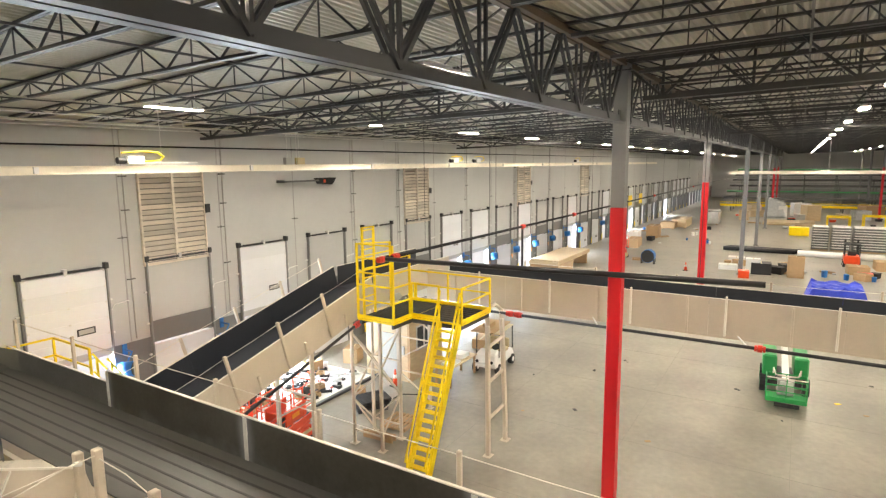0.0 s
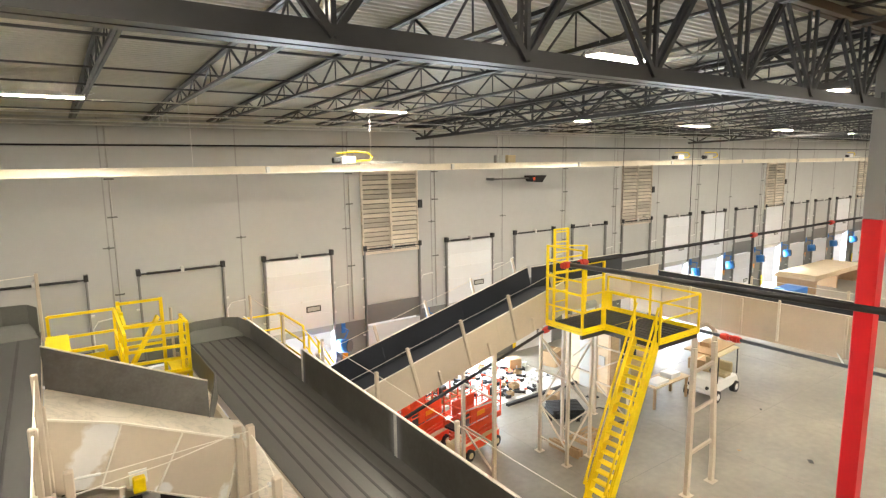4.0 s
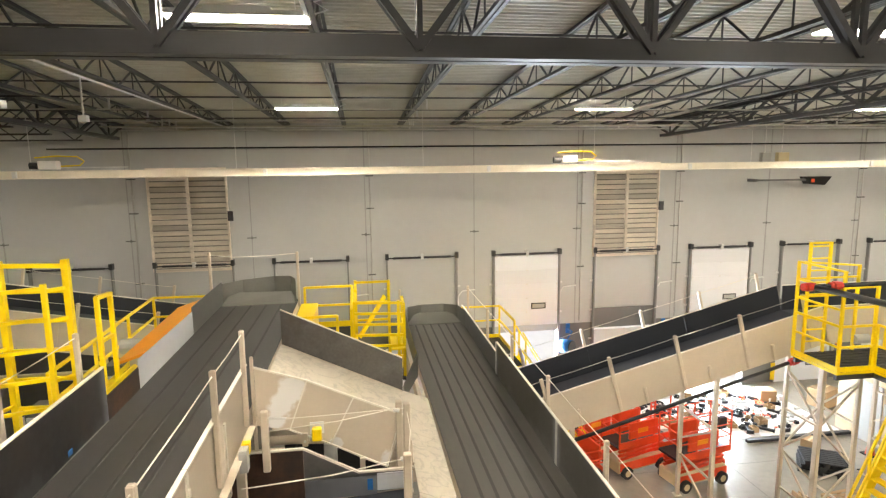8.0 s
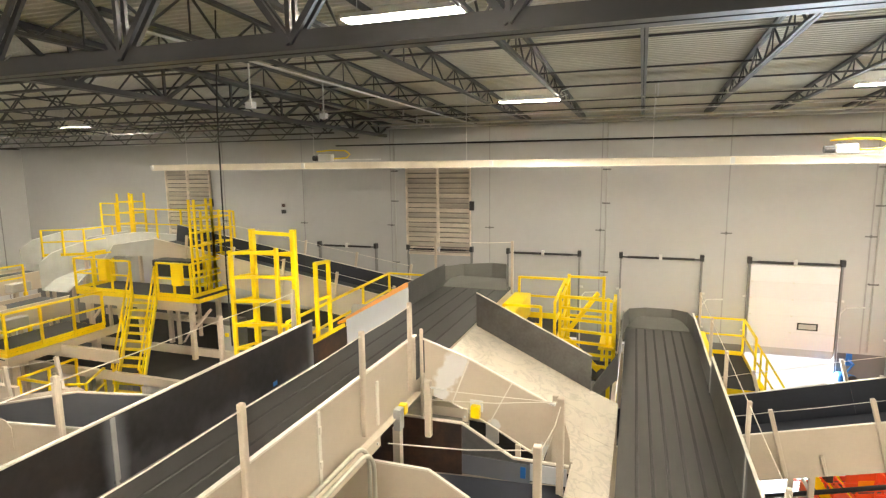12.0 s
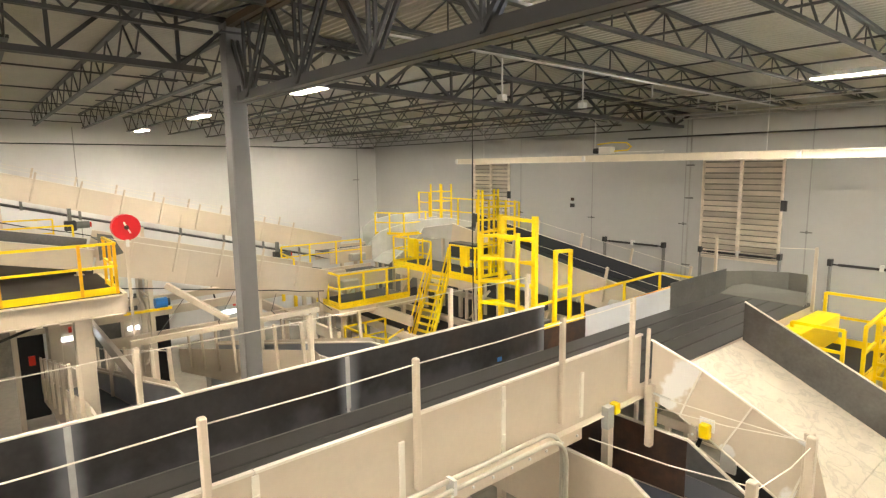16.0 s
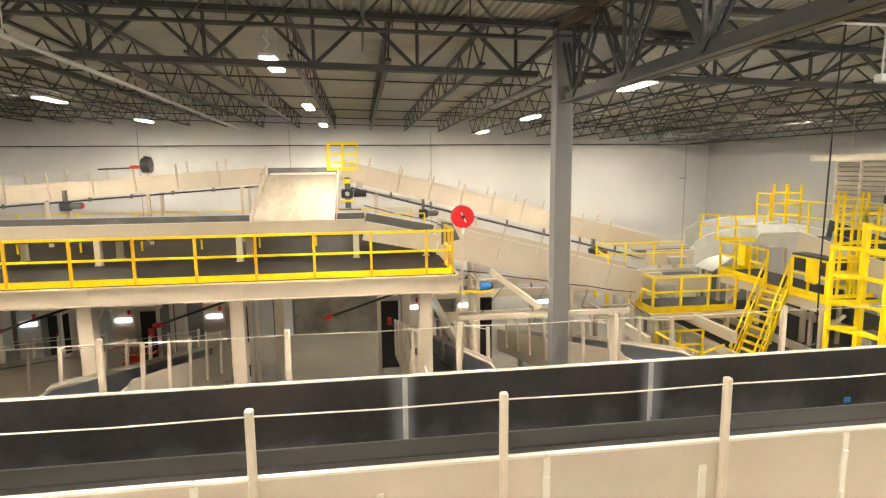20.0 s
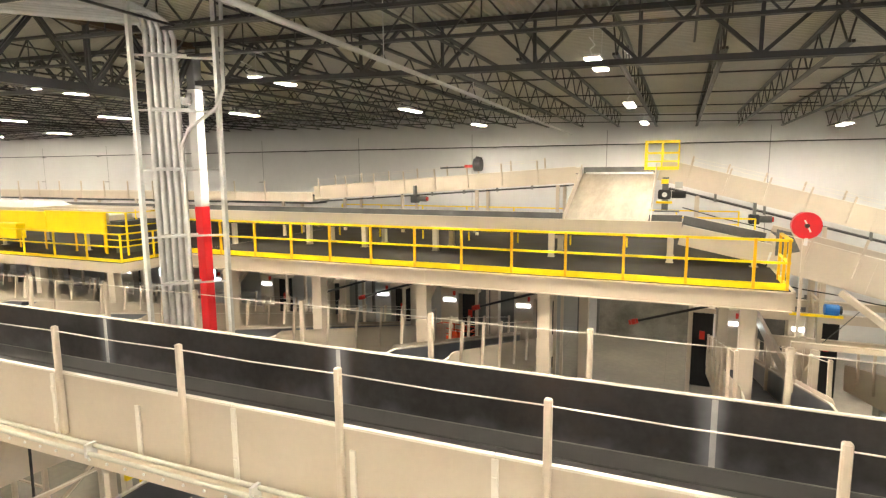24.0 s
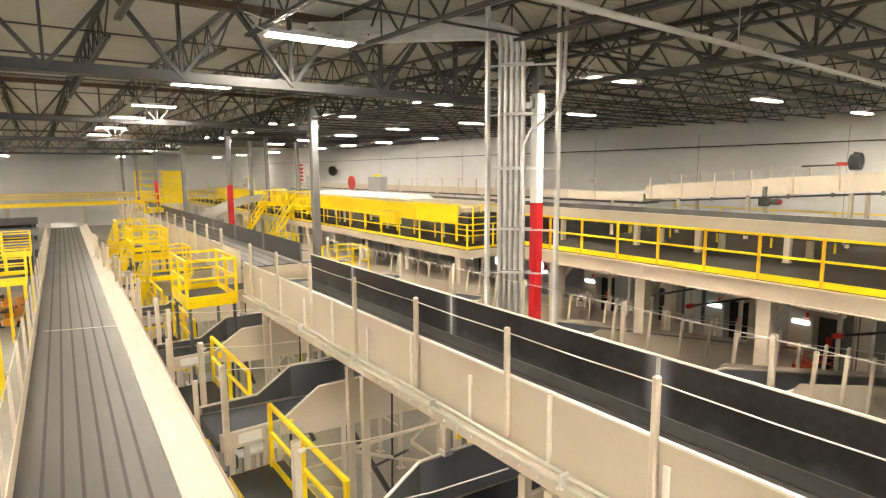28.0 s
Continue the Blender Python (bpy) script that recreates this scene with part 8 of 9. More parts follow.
# cream beams beneath the north-west belts, with a dark sheet added for the shade there
ld = thing("lower_deck", (-9, 15, 3.3), "dark sheet added as shade, on cream beams near the dock wall", "deck")
part("deck_plate", Mesh().box(-17.0, -2.7, 11.0, 19.6, 3.26, 3.3), GRATE, ld)
for x in (-16.5, -12.5, -9.0, -5.6, -2.9):
    part("beam", Mesh().box(x, x + 0.14, 10.9, 19.6, 3.0, 3.255), CREAM, ld)
    for y in (11.1, 15.0, 19.2):
        part("leg", Mesh().box(x, x + 0.14, y, y + 0.14, 0, 3.0), CREAM, ld)
for y in (10.9, 13.4, 16.6):
    part("cross_beam", Mesh().box(-17.0, -2.7, y, y + 0.13, 3.302, 3.55), CREAM, ld)
for k, (x, y) in enumerate(((-4.2, 11.8), (-5.8, 12.6), (-8.2, 13.9), (-3.6, 14.1))):
    cb = thing("control_cabinet", (x, y, 3.3), "dark grey control cabinet on the added dark sheet", "cabinet", "cabinets on the deck")
    part("body", Mesh().box(x - 0.3, x + 0.3, y - 0.3, y + 0.3, 3.31, 4.5 + 0.1 * (k % 2)), GREYPLATE, cb, bevel=0.02)
    part("door", Mesh().box(x - 0.25, x + 0.25, y - 0.325, y - 0.301, 3.45, 4.35), PANEL, cb)
    part("switch", Mesh().box(x - 0.05, x + 0.07, y - 0.37, y - 0.326, 4.0, 4.12), YELLOW, cb, "yellow isolator switch")
for x, y, z in ((-4.8, 10.95, 3.75),):
    wl = thing("work_light", (x, y, z), "bright white work light on the added dark sheet", "lamp", "work lights")
    part("head", Mesh().box(x - 0.14, x + 0.14, y - 0.04, y, z, z + 0.1), WORKLIGHT, wl, "glowing white face")
    part("case", Mesh().box(x - 0.16, x + 0.16, y + 0.002, y + 0.08, z - 0.02, z + 0.12), DARK, wl)
    part("mast", Mesh().box(x - 0.03, x + 0.03, y + 0.01, y + 0.07, 3.31, z - 0.02), DARK, wl)

# ---- things on the floor ----
def wheel(t, x, y, z, r, w, axis, rim=GALV):
    d = Vector(axis) * (w / 2)
    c = Vector((x, y, z))
    o = part("wheel", Mesh().tube(c - d, c + d, r, 14), TYRE, t, "black rubber tyre")
    part("rim", Mesh().tube(c - d * 1.06, c + d * 1.06, r * 0.55, 10), rim, o)


def turned(t, at, ang):
    t.matrix_basis = pose(*at, 0, 0, ang)


def scissor_lift(at, ang, col, label, high=1.25, base=SAND):
    """A slab scissor lift folded low, built at the origin then set in place."""
    t = thing("scissor_lift", (0, 0, 0), label, "scissor lift", "parked lifts")
    part("chassis", Mesh().box(-0.95, 0.95, -0.38, 0.38, 0.16, 0.52), base, t, bevel=0.03)
    part("side_skirt", Mesh().box(-0.9, 0.9, -0.4, -0.381, 0.24, 0.5).box(-0.9, 0.9, 0.381, 0.4, 0.24, 0.5), col, t)
    part("ladder_panel", Mesh().box(0.951, 0.99, -0.25, 0.25, 0.2, 0.62), col, t)
    for x in (-0.68, 0.68):
        for y in (-0.43, 0.43):
            wheel(t, x, y, 0.19, 0.19, 0.14, (0, 1, 0), base)
    for i in range(3):
        z = 0.56 + 0.13 * i
        for y in (-0.28, 0.28):
            part("scissor_arm", Mesh().beam((-0.85, y, z), (0.85, y, z + 0.11), 0.06, 0.07), col, t)
            part("scissor_arm", Mesh().beam((-0.85, y * 0.8, z + 0.11), (0.85, y * 0.8, z), 0.05, 0.07), col, t)
    zd = 0.98
    part("deck_plate", Mesh().box(-0.98, 0.98, -0.4, 0.4, zd, zd + 0.07), DARK, t)
    part("toe_board", Mesh().box(-0.98, 0.98, -0.415, -0.40, zd, zd + 0.2).box(-0.98, 0.98, 0.40, 0.415, zd, zd + 0.2), col, t)
    for x in (-0.97, -0.3, 0.35, 0.97):
        for y in (-0.4, 0.4):
            part("rail_post", Mesh().beam((x, y, zd), (x, y, zd + high), 0.035, 0.035), col, t)
    for z in (0.5, 0.85, high):
        for y in (-0.4, 0.4):
            part("rail", Mesh().tube((-0.97, y, zd + z), (0.97, y, zd + z), 0.019, 6), col, t)
        for x in (-0.97, 0.97):
            part("rail", Mesh().tube((x, -0.4, zd + z), (x, 0.4, zd + z), 0.019, 6), col, t)
    part("control_box", Mesh().box(0.55, 0.85, -0.36, -0.2, zd + 0.7, zd + 1.05), DARK, t, bevel=0.02)
    part("battery_box", Mesh().box(-0.6, 0.5, -0.41, -0.36, zd + 0.25, zd + 0.75).box(-0.6, 0.5, 0.36, 0.41, zd + 0.25, zd + 0.75), col, t)
    part("warning_label", Mesh().box(-0.3, 0.1, -0.418, -0.411, zd + 0.4, zd + 0.55), ORANGE, t, "orange warning label")
    turned(t, at, ang)
    return t


scissor_lift((12.25, 13.75, 0), 12, REDLIFT, "orange-red scissor lift with sand-coloured chassis, folded down")
scissor_lift((10.9, 14.75, 0), 15, REDLIFT, "tall orange-red scissor lift parked behind another", 1.5)
scissor_lift((9.6, 15.3, 0), 20, REDLIFT, "orange-red scissor lift partly hidden by the belt", 0.9)
scissor_lift((8.5, 13.6, 0), 100, REDLIFT, "red scissor lift end-on near the incline foot", 0.6)
scissor_lift((58, 15.0, 0), 40, REDLIFT, "distant red scissor lift on the bright floor")
scissor_lift((-18.2, -9.3, 0), 80, REDLIFT, "red scissor lift standing below the mezzanine", 1.1)

scissor_lift((7.1, -43.0, 0), 70, ORANGE, "small orange lift parked far down the floor", 0.4)

# green boom lift, basket foremost
g = thing("boom_lift", (0, 0, 0), "green boom lift parked with its railed basket lowered", "lift")
part("basket_floor", Mesh().box(-0.4, 0.4, -0.92, 0.92, 0.36, 0.58), GREEN, g, bevel=0.02)
for x in (-0.38, 0.38):
    for y in (-0.9, 0.0, 0.9):
        part("rail_post", Mesh().tube((x, y, 0.58), (x, y, 1.55), 0.026, 6), GREEN, g)
    for z in (0.9, 1.2, 1.55):
        part("rail", Mesh().tube((x, -0.9, z), (x, 0.9, z), 0.026, 6), GREEN if z < 1.5 or x > 0 else LIP, g)
for y in (-0.9, 0.9):
    for z in (0.9, 1.2, 1.55):
        part("rail", Mesh().tube((-0.38, y, z), (0.38, y, z), 0.026, 6), GREEN, g)
part("hoop", Mesh().pipe([(0.38, -0.6, 1.55), (0.2, -0.6, 1.85), (0.0, -0.5, 1.6), (-0.1, 0.0, 1.58), (0.0, 0.5, 1.6), (0.2, 0.6, 1.85), (0.38, 0.6, 1.55)], 0.04, 8), LIP, g, "pale padded hoop", smooth=True)
part("console", Mesh().box(0.0, 0.34, -0.35, 0.4, 0.6, 1.35), PANEL, g, "grey control console", bevel=0.03)
part("manual_box", Mesh().box(-0.06, -0.004, -0.3, 0.3, 1.05, 1.3), WHITEP, g, "white manual box")
part("toe_stripe", Mesh().box(-0.42, -0.403, -0.6, 0.5, 0.14, 0.34), DARK, g, "black striped step")
for s in (-1, 1):
    part("engine_hood", Mesh().box(2.0, 4.2, min(s * 0.4, s * 1.08), max(s * 0.4, s * 1.08), 0.85, 1.95), GREEN, g, bevel=0.08)
part("boom", Mesh().beam((0.42, 0, 0.95), (4.3, 0.05, 2.25), 0.3, 0.34), WHITEP, g, "white telescopic boom")
part("chassis", Mesh().box(1.8, 4.2, -0.8, 0.8, 0.4, 0.8), DARK, g, bevel=0.03)
for x in (2.1, 3.9):
    for y in (-1.0, 1.0):
        wheel(g, x, y, 0.45, 0.45, 0.32, (0, 1, 0), GREEN)
turned(g, (24.6, -0.1, 0), 3)
g.scale = (0.75, 0.75, 0.8)


# golf cart with loaded roof board
g = thing("golf_cart", (0, 0, 0), "white golf cart with tan roof and cardboard on top", "golf cart")
part("body", Mesh().hexa([(-1.15, -0.6, 0.32), (1.2, -0.6, 0.32), (1.2, 0.6, 0.32), (-1.15, 0.6, 0.32), (-1.05, -0.55, 0.72), (0.95, -0.5, 0.85), (0.95, 0.5, 0.85), (-1.05, 0.55, 0.72)]), WHITEP, g, "white plastic body", bevel=0.08)
part("cowl", Mesh().hexa([(0.55, -0.52, 0.7), (1.22, -0.55, 0.5), (1.22, 0.55, 0.5), (0.55, 0.52, 0.7), (0.5, -0.45, 1.05), (1.0, -0.48, 0.92), (1.0, 0.48, 0.92), (0.5, 0.45, 1.05)]), WHITEP, g, bevel=0.06)
part("seat", Mesh().box(-0.45, 0.1, -0.55, 0.55, 0.76, 0.94), SAND, g, "tan seat", bevel=0.05)
part("backrest", Mesh().box(-0.58, -0.47, -0.55, 0.55, 0.85, 1.32), SAND, g, bevel=0.05)
part("roof", Mesh().box(-1.0, 0.85, -0.6, 0.6, 1.82, 1.88), SAND, g, "flat tan roof", bevel=0.03)
part("load", Mesh().box(-1.2, 1.0, -0.75, 0.35, 1.885, 1.93).box(-0.4, 0.2, -0.5, -0.1, 1.931, 2.1), CARD, g, "cardboard on the roof")
for x in (-0.95, 0.78):
    for y in (-0.55, 0.55):
        part("roof_post", Mesh().beam((x, y, 0.75), (x * 0.97, y, 1.82), 0.035, 0.035), DARK, g)
part("steering_wheel", Mesh().tube((0.42, 0.25, 1.12), (0.44, 0.25, 1.15), 0.18, 16), DARK, g)
for x in (-0.8, 0.85):
    for y in (-0.55, 0.55):
        wheel(g, x, y, 0.24, 0.24, 0.2, (0, 1, 0))
for y in (-0.35, 0.35):
    part("headlight", Mesh().tube((1.18, y, 0.62), (1.23, y, 0.62), 0.07, 10), GLASS, g)
turned(g, (23.0, 11.6, 0), 185)


def pallet(at, ang, label="weathered wooden pallet on the floor"):
    t = thing("pallet", (0, 0, 0), label, "pallet", "pallets")
    for i in range(7):
        part("board", Mesh().box(-0.6, 0.6, -0.5 + i * 0.157, -0.41 + i * 0.157, 0.105, 0.125), WOOD, t)
    for x in (-0.55, 0.0, 0.55):
        part("stringer", Mesh().box(x - 0.025, x + 0.025, -0.5, 0.54, 0.018, 0.104), WOOD, t)
    for y in (-0.45, 0.0, 0.45):
        part("bottom_board", Mesh().box(-0.6, 0.6, y - 0.045, y + 0.045, 0.0, 0.017), WOOD, t)
    turned(t, at, ang)


pallet((15.95, 11.87, 0), 6)
pallet((52.8, 17.5, 0), 5)
pallet((57, 13, 0), 15)
t = thing("timber_crate", (0, 0, 0), "narrow timber crate side lying on the floor", "crate")
part("side", Mesh().box(-0.6, 0.6, -0.02, 0.02, 0, 0.28), WOOD, t)
part("side", Mesh().box(-0.6, 0.6, 0.2, 0.24, 0, 0.22), WOOD, t)
part("cleat", Mesh().box(-0.55, -0.48, 0.021, 0.199, 0, 0.2).box(0.48, 0.55, 0.021, 0.199, 0, 0.2), WOOD, t)
turned(t, (14.5, 11.8, 0), -86)
for k in range(3):
    t = thing("plastic_pallet", (0, 0, 0), "black ribbed plastic pallet in a low stack", "pallet", "black plastic pallets")
    part("runner", Mesh().box(-0.58, -0.44, -0.5, 0.5, 0.0, 0.09).box(-0.07, 0.07, -0.5, 0.5, 0.0, 0.09).box(0.44, 0.58, -0.5, 0.5, 0.0, 0.09), SEAL, t)
    for i in range(8):
        part("slat", Mesh().box(-0.6, 0.6, -0.5 + 0.127 * i, -0.5 + 0.127 * i + 0.095, 0.091, 0.14), SEAL, t)
    turned(t, (16.5 + 0.04 * k, 13.75 - 0.03 * k, 0.142 * k), -38 + 4 * k)
t = thing("cable_coil", (0, 0, 0), "black cable lying loose on the floor", "cable")
part("cable", Mesh().pipe([(0.7, 0.2, 0.02), (1.2, 0.5, 0.02), (1.9, 0.2, 0.02), (2.2, -0.5, 0.02), (1.4, -0.9, 0.02)], 0.02, 6), SEAL, t)
turned(t, (16.9, 13.75, 0), -40)


def cone(x, y):
    t = thing("traffic_cone", (x, y, 0), "orange traffic cone with a white band", "traffic cone", "cones")
    part("base", Mesh().box(x - 0.19, x + 0.19, y - 0.19, y + 0.19, 0, 0.035), SEAL, t)
    part("body", Mesh().tube((x, y, 0.035), (x, y, 0.75), 0.14, 14, 0.03), REDLIFT, t, smooth=True)
    part("band", Mesh().tube((x, y, 0.36), (x, y, 0.52), 0.093, 14, 0.07), WHITEP, t)


cone(18.75, 14.2)
cone(53.0, 8.0)

# plywood booth with a window
b = thing("plywood_booth", (20.3, 15.0, 0), "tan plywood site booth with a grey door and dark window", "booth")
part("wall", Mesh().box(19.35, 22.0, 13.85, 13.9, 0, 2.75), PLY, b)
part("wall", Mesh().box(19.35, 22.0, 16.2, 16.25, 0, 2.75), PLY, b)
part("wall", Mesh().box(19.35, 19.4, 13.901, 16.199, 0, 2.75), PLY, b)
part("wall", Mesh().box(21.95, 22.0, 13.901, 16.199, 0, 2.75), PLY, b)
part("roof", Mesh().box(19.25, 22.1, 13.75, 16.35, 2.751, 2.82), PLY, b)
part("corner_batten", Mesh().box(19.31, 19.349, 13.81, 13.93, 0, 2.74), WOOD, b)
for x in (19.85, 20.45):
    part("window_frame", Mesh().box(x, x + 0.56, 13.81, 13.848, 1.3, 2.4), PANEL, b)
    part("pane", Mesh().box(x + 0.06, x + 0.5, 13.8, 13.809, 1.36, 2.34), GLASS, b, "dark window pane")
part("door", Mesh().box(19.31, 19.348, 14.5, 15.4, 0.03, 2.1), PANEL, b, "grey door leaf")
part("socket_box", Mesh().box(19.30, 19.348, 14.1, 14.4, 1.2, 1.6), PANEL, b)
# bench of offcuts beside it
b = thing("work_bench", (21, 12, 0), "plywood work bench covered with tools and offcuts", "bench")
part("top", Mesh().box(19.6, 21.9, 11.9, 12.8, 0.86, 0.9), PLY, b)
for x in (19.7, 21.8):
    for y in (12.0, 12.7):
        part("leg", Mesh().box(x - 0.04, x + 0.04, y - 0.04, y + 0.04, 0, 0.859), WOOD, b)
part("offcut", Mesh().box(19.8, 20.6, 12.0, 12.5, 0.901, 1.0).box(20.9, 21.5, 12.1, 12.6, 0.901, 1.08), WHITEP, b)

# spread of site material on sheets by the docks
sh = solid("floor_sheet", Mesh().box(14.9, 19.2, 15.9, 19.6, 0.0, 0.012).box(12.4, 14.89, 17.0, 19.4, 0.0, 0.012), PATCH, "white protective sheet spread on the floor", "floor sheet")
bar = solid("steel_channel", Mesh().box(15.4, 19.4, 15.55, 15.68, 0, 0.1), DARK, "long dark steel channel lying on the floor", "steel channel")
rnd = random.Random(4)
KIT = (("parts_box", "open cardboard parts box on the sheet", CARD), ("cable_coil", "coil of cable on the sheet", SEAL), ("steel_part", "loose dark steel conveyor part on the sheet", DARK), ("tool_case", "red tool case on the sheet", REDLIFT), ("roller", "short conveyor roller on the sheet", GALV), ("paint_pail", "small pale pail on the sheet", WHITEP))
for i in range(220):
    x, y = rnd.uniform(13.0, 19.0), rnd.uniform(16.2, 19.4)
    if x < 14.9:
        y = rnd.uniform(17.2, 19.2)
    nm, lab, mt = KIT[min(5, int(rnd.random() ** 0.8 * 6))]
    s, a = rnd.uniform(0.05, 0.17), rnd.uniform(0, math.pi)
    m = Mesh()
    if nm == "parts_box":
        h = s * rnd.uniform(0.8, 1.6)
        for q in ((-s, s, -s, -s + 0.02), (-s, s, s - 0.02, s), (-s, -s + 0.02, -s + 0.021, s - 0.021), (s - 0.02, s, -s + 0.021, s - 0.021)):
            m.box(*q, 0, h)
        m.box(-s + 0.021, s - 0.021, -s + 0.021, s - 0.021, 0.0, 0.02)
    elif nm == "cable_coil":
        m.pipe([(s * math.cos(k * 0.6), s * math.sin(k * 0.6), 0.02 + 0.004 * k) for k in range(24)], 0.02, 5)
    elif nm == "roller":
        m.tube((-s * 1.6, 0, 0.06), (s * 1.6, 0, 0.06), 0.05, 10)
    elif nm == "paint_pail":
        m.tube((0, 0, 0), (0, 0, s * 1.3), s * 0.5, 12, s * 0.6)
    elif nm == "tool_case":
        m.box(-s, s, -s * 0.6, s * 0.6, 0, s * 0.5).box(-s * 0.2, s * 0.2, -s * 0.1, s * 0.1, s * 0.5, s * 0.62)
    else:
        m.box(-s * 1.8, s * 1.8, -0.05, 0.05, 0, 0.09).box(-s * 1.8, -s * 1.6, -0.12, 0.12, 0.0, 0.14)
    o = solid(nm, m, mt, lab, nm.replace("_", " "), "site material on the sheet", bevel=0.0)
    o.matrix_basis = pose(x, y, 0.014, 0, 0, math.degrees(a))


def carton(x, y, w, d, h, ang=0, mt=CARD, label="closed cardboard carton on the floor"):
    t = thing("carton", (0, 0, 0), label, "carton", "cartons on the floor")
    part("body", Mesh().box(-w / 2, w / 2, -d / 2, d / 2, 0, h), mt, t, bevel=0.01)
    part("tape", Mesh().box(-w / 2 - 0.001, w / 2 + 0.001, -0.04, 0.04, h + 0.0005, h + 0.003), SAND, t)
    turned(t, (x, y, 0), ang)


carton(20.3, 17.9, 0.9, 0.7, 0.7, 20)
carton(18.4, 18.6, 0.6, 0.5, 0.5, -15)
carton(17.2, 14.9, 0.5, 0.45, 0.35, 30)
carton(25.5, 13.5, 1.2, 0.8, 0.5, 8, label="flat cardboard carton near the golf cart")
# plywood-topped stack by the far docks
st = thing("plywood_stack", (49, 18.5, 0), "wide low stack of plywood sheets on bearers", "plywood stack")
for i in range(6):
    part("sheet", Mesh().box(44.5 + 0.06 * i, 53.0, 16.6, 19.4 - 0.05 * i, 1.0 + 0.06 * i, 1.055 + 0.06 * i), PLY, st)
for x in (45, 48.5, 52.5):
    part("bearer", Mesh().box(x, x + 0.2, 16.7, 19.3, 0, 1.0), WOOD, st)
bx = thing("blue_crate", (42.5, 17, 0), "low blue plastic crate near the docks", "crate")
part("body", Mesh().box(41.5, 43.6, 16.6, 17.9, 0.0, 0.8), BLUE, bx, bevel=0.03)

# blue tarp over goods
m = Mesh()
nx, ny = 14, 10
rnd = random.Random(9)
grid = [[(44.2 + 3.4 * i / nx, -4.4 + 3.6 * j / ny, (0.02 if i in (0, nx) or j in (0, ny) else 1.05 + 0.14 * math.sin(i * 1.3) * math.cos(j * 1.7) + rnd.uniform(-0.05, 0.05))) for j in range(ny + 1)] for i in range(nx + 1)]
m.add([p for r_ in grid for p in r_], [(i * (ny + 1) + j, (i + 1) * (ny + 1) + j, (i + 1) * (ny + 1) + j + 1, i * (ny + 1) + j + 1) for i in range(nx) for j in range(ny)])
solid("tarpaulin", m, TARP, "crumpled bright blue tarpaulin over stacked goods", "tarpaulin")

# goods and machines farther down the hall
def fan_cart(x, y):
    t = thing("drum_fan", (x, y, 0), "blue drum fan on wheels on the open floor", "fan")
    part("drum", Mesh().tube((x - 0.35, y, 0.75), (x + 0.35, y, 0.75), 0.62, 18), BLUE, t)
    part("grille", Mesh().tube((x - 0.38, y, 0.75), (x - 0.352, y, 0.75), 0.58, 18), DARK, t)
    part("frame", Mesh().box(x - 0.4, x + 0.4, y - 0.6, y - 0.5, 0.05, 0.5).box(x - 0.4, x + 0.4, y + 0.5, y + 0.6, 0.05, 0.5), DARK, t)
    for s in (-0.6, 0.6):
        wheel(t, x, y + s, 0.16, 0.16, 0.08, (0, 1, 0))


fan_cart(55.0, 11.6)
for x, y, w, d, h, mt, lab in (
        (55.6, 4.9, 1.0, 1.5, 0.45, WHITEP, "pair of low white tubs on the floor"), (54.6, 2.3, 1.4, 1.5, 0.95, DARK, "black boxed goods on a pallet"), (54.6, 2.9, 0.8, 1.1, 1.25, WHITEP, "white tub of fittings among the goods"),
        (54.0, -0.2, 0.8, 1.15, 1.75, CARD, "tall brown carton of goods"), (58.0, -4.6, 1.5, 1.5, 0.7, CARD, "low brown carton of goods"),
        (61.0, -7.0, 1.6, 2.0, 0.8, CARD, "brown carton of goods on the floor"), (60.0, 4.6, 1.2, 1.4, 0.5, PATCH, "pale boxed goods on the floor"),
        (64.0, -9.0, 1.4, 1.2, 0.6, WHITEP, "white bagged goods on the floor"), (52.0, 3.4, 0.8, 0.8, 0.6, REDLIFT, "red steel tool chest on the floor"),
        (66.0, 15.5, 2.6, 1.2, 1.0, CARD, "brown carton of goods on the floor"), (70.0, 16.5, 2.6, 1.2, 1.3, PATCH, "pale boxed goods on the floor"), (76.0, 15.5, 3.0, 1.4, 1.5, CARD, "brown carton of goods on the floor")):
    carton(x, y, w, d, h, 4, mt, lab)
s = thing("steel_pipes", (72, 1, 0), "bundle of long dark pipes lying on the floor", "pipes")
for i in range(3):
    part("pipe", Mesh().tube((67.6 + 0.5 * i, 6.5 - 0.2 * i, 0.24), (67.4 + 0.5 * i, -0.1 - 0.3 * i, 0.24), 0.22, 12), BLACKPIPE, s, smooth=True)
for i in range(3):
    part("pipe", Mesh().tube((66.5 + 0.5 * i, -0.3, 0.24), (66.3 + 0.5 * i, -7.3, 0.24), 0.23, 12), PATCH, s, "white wrapped pipe", smooth=True)


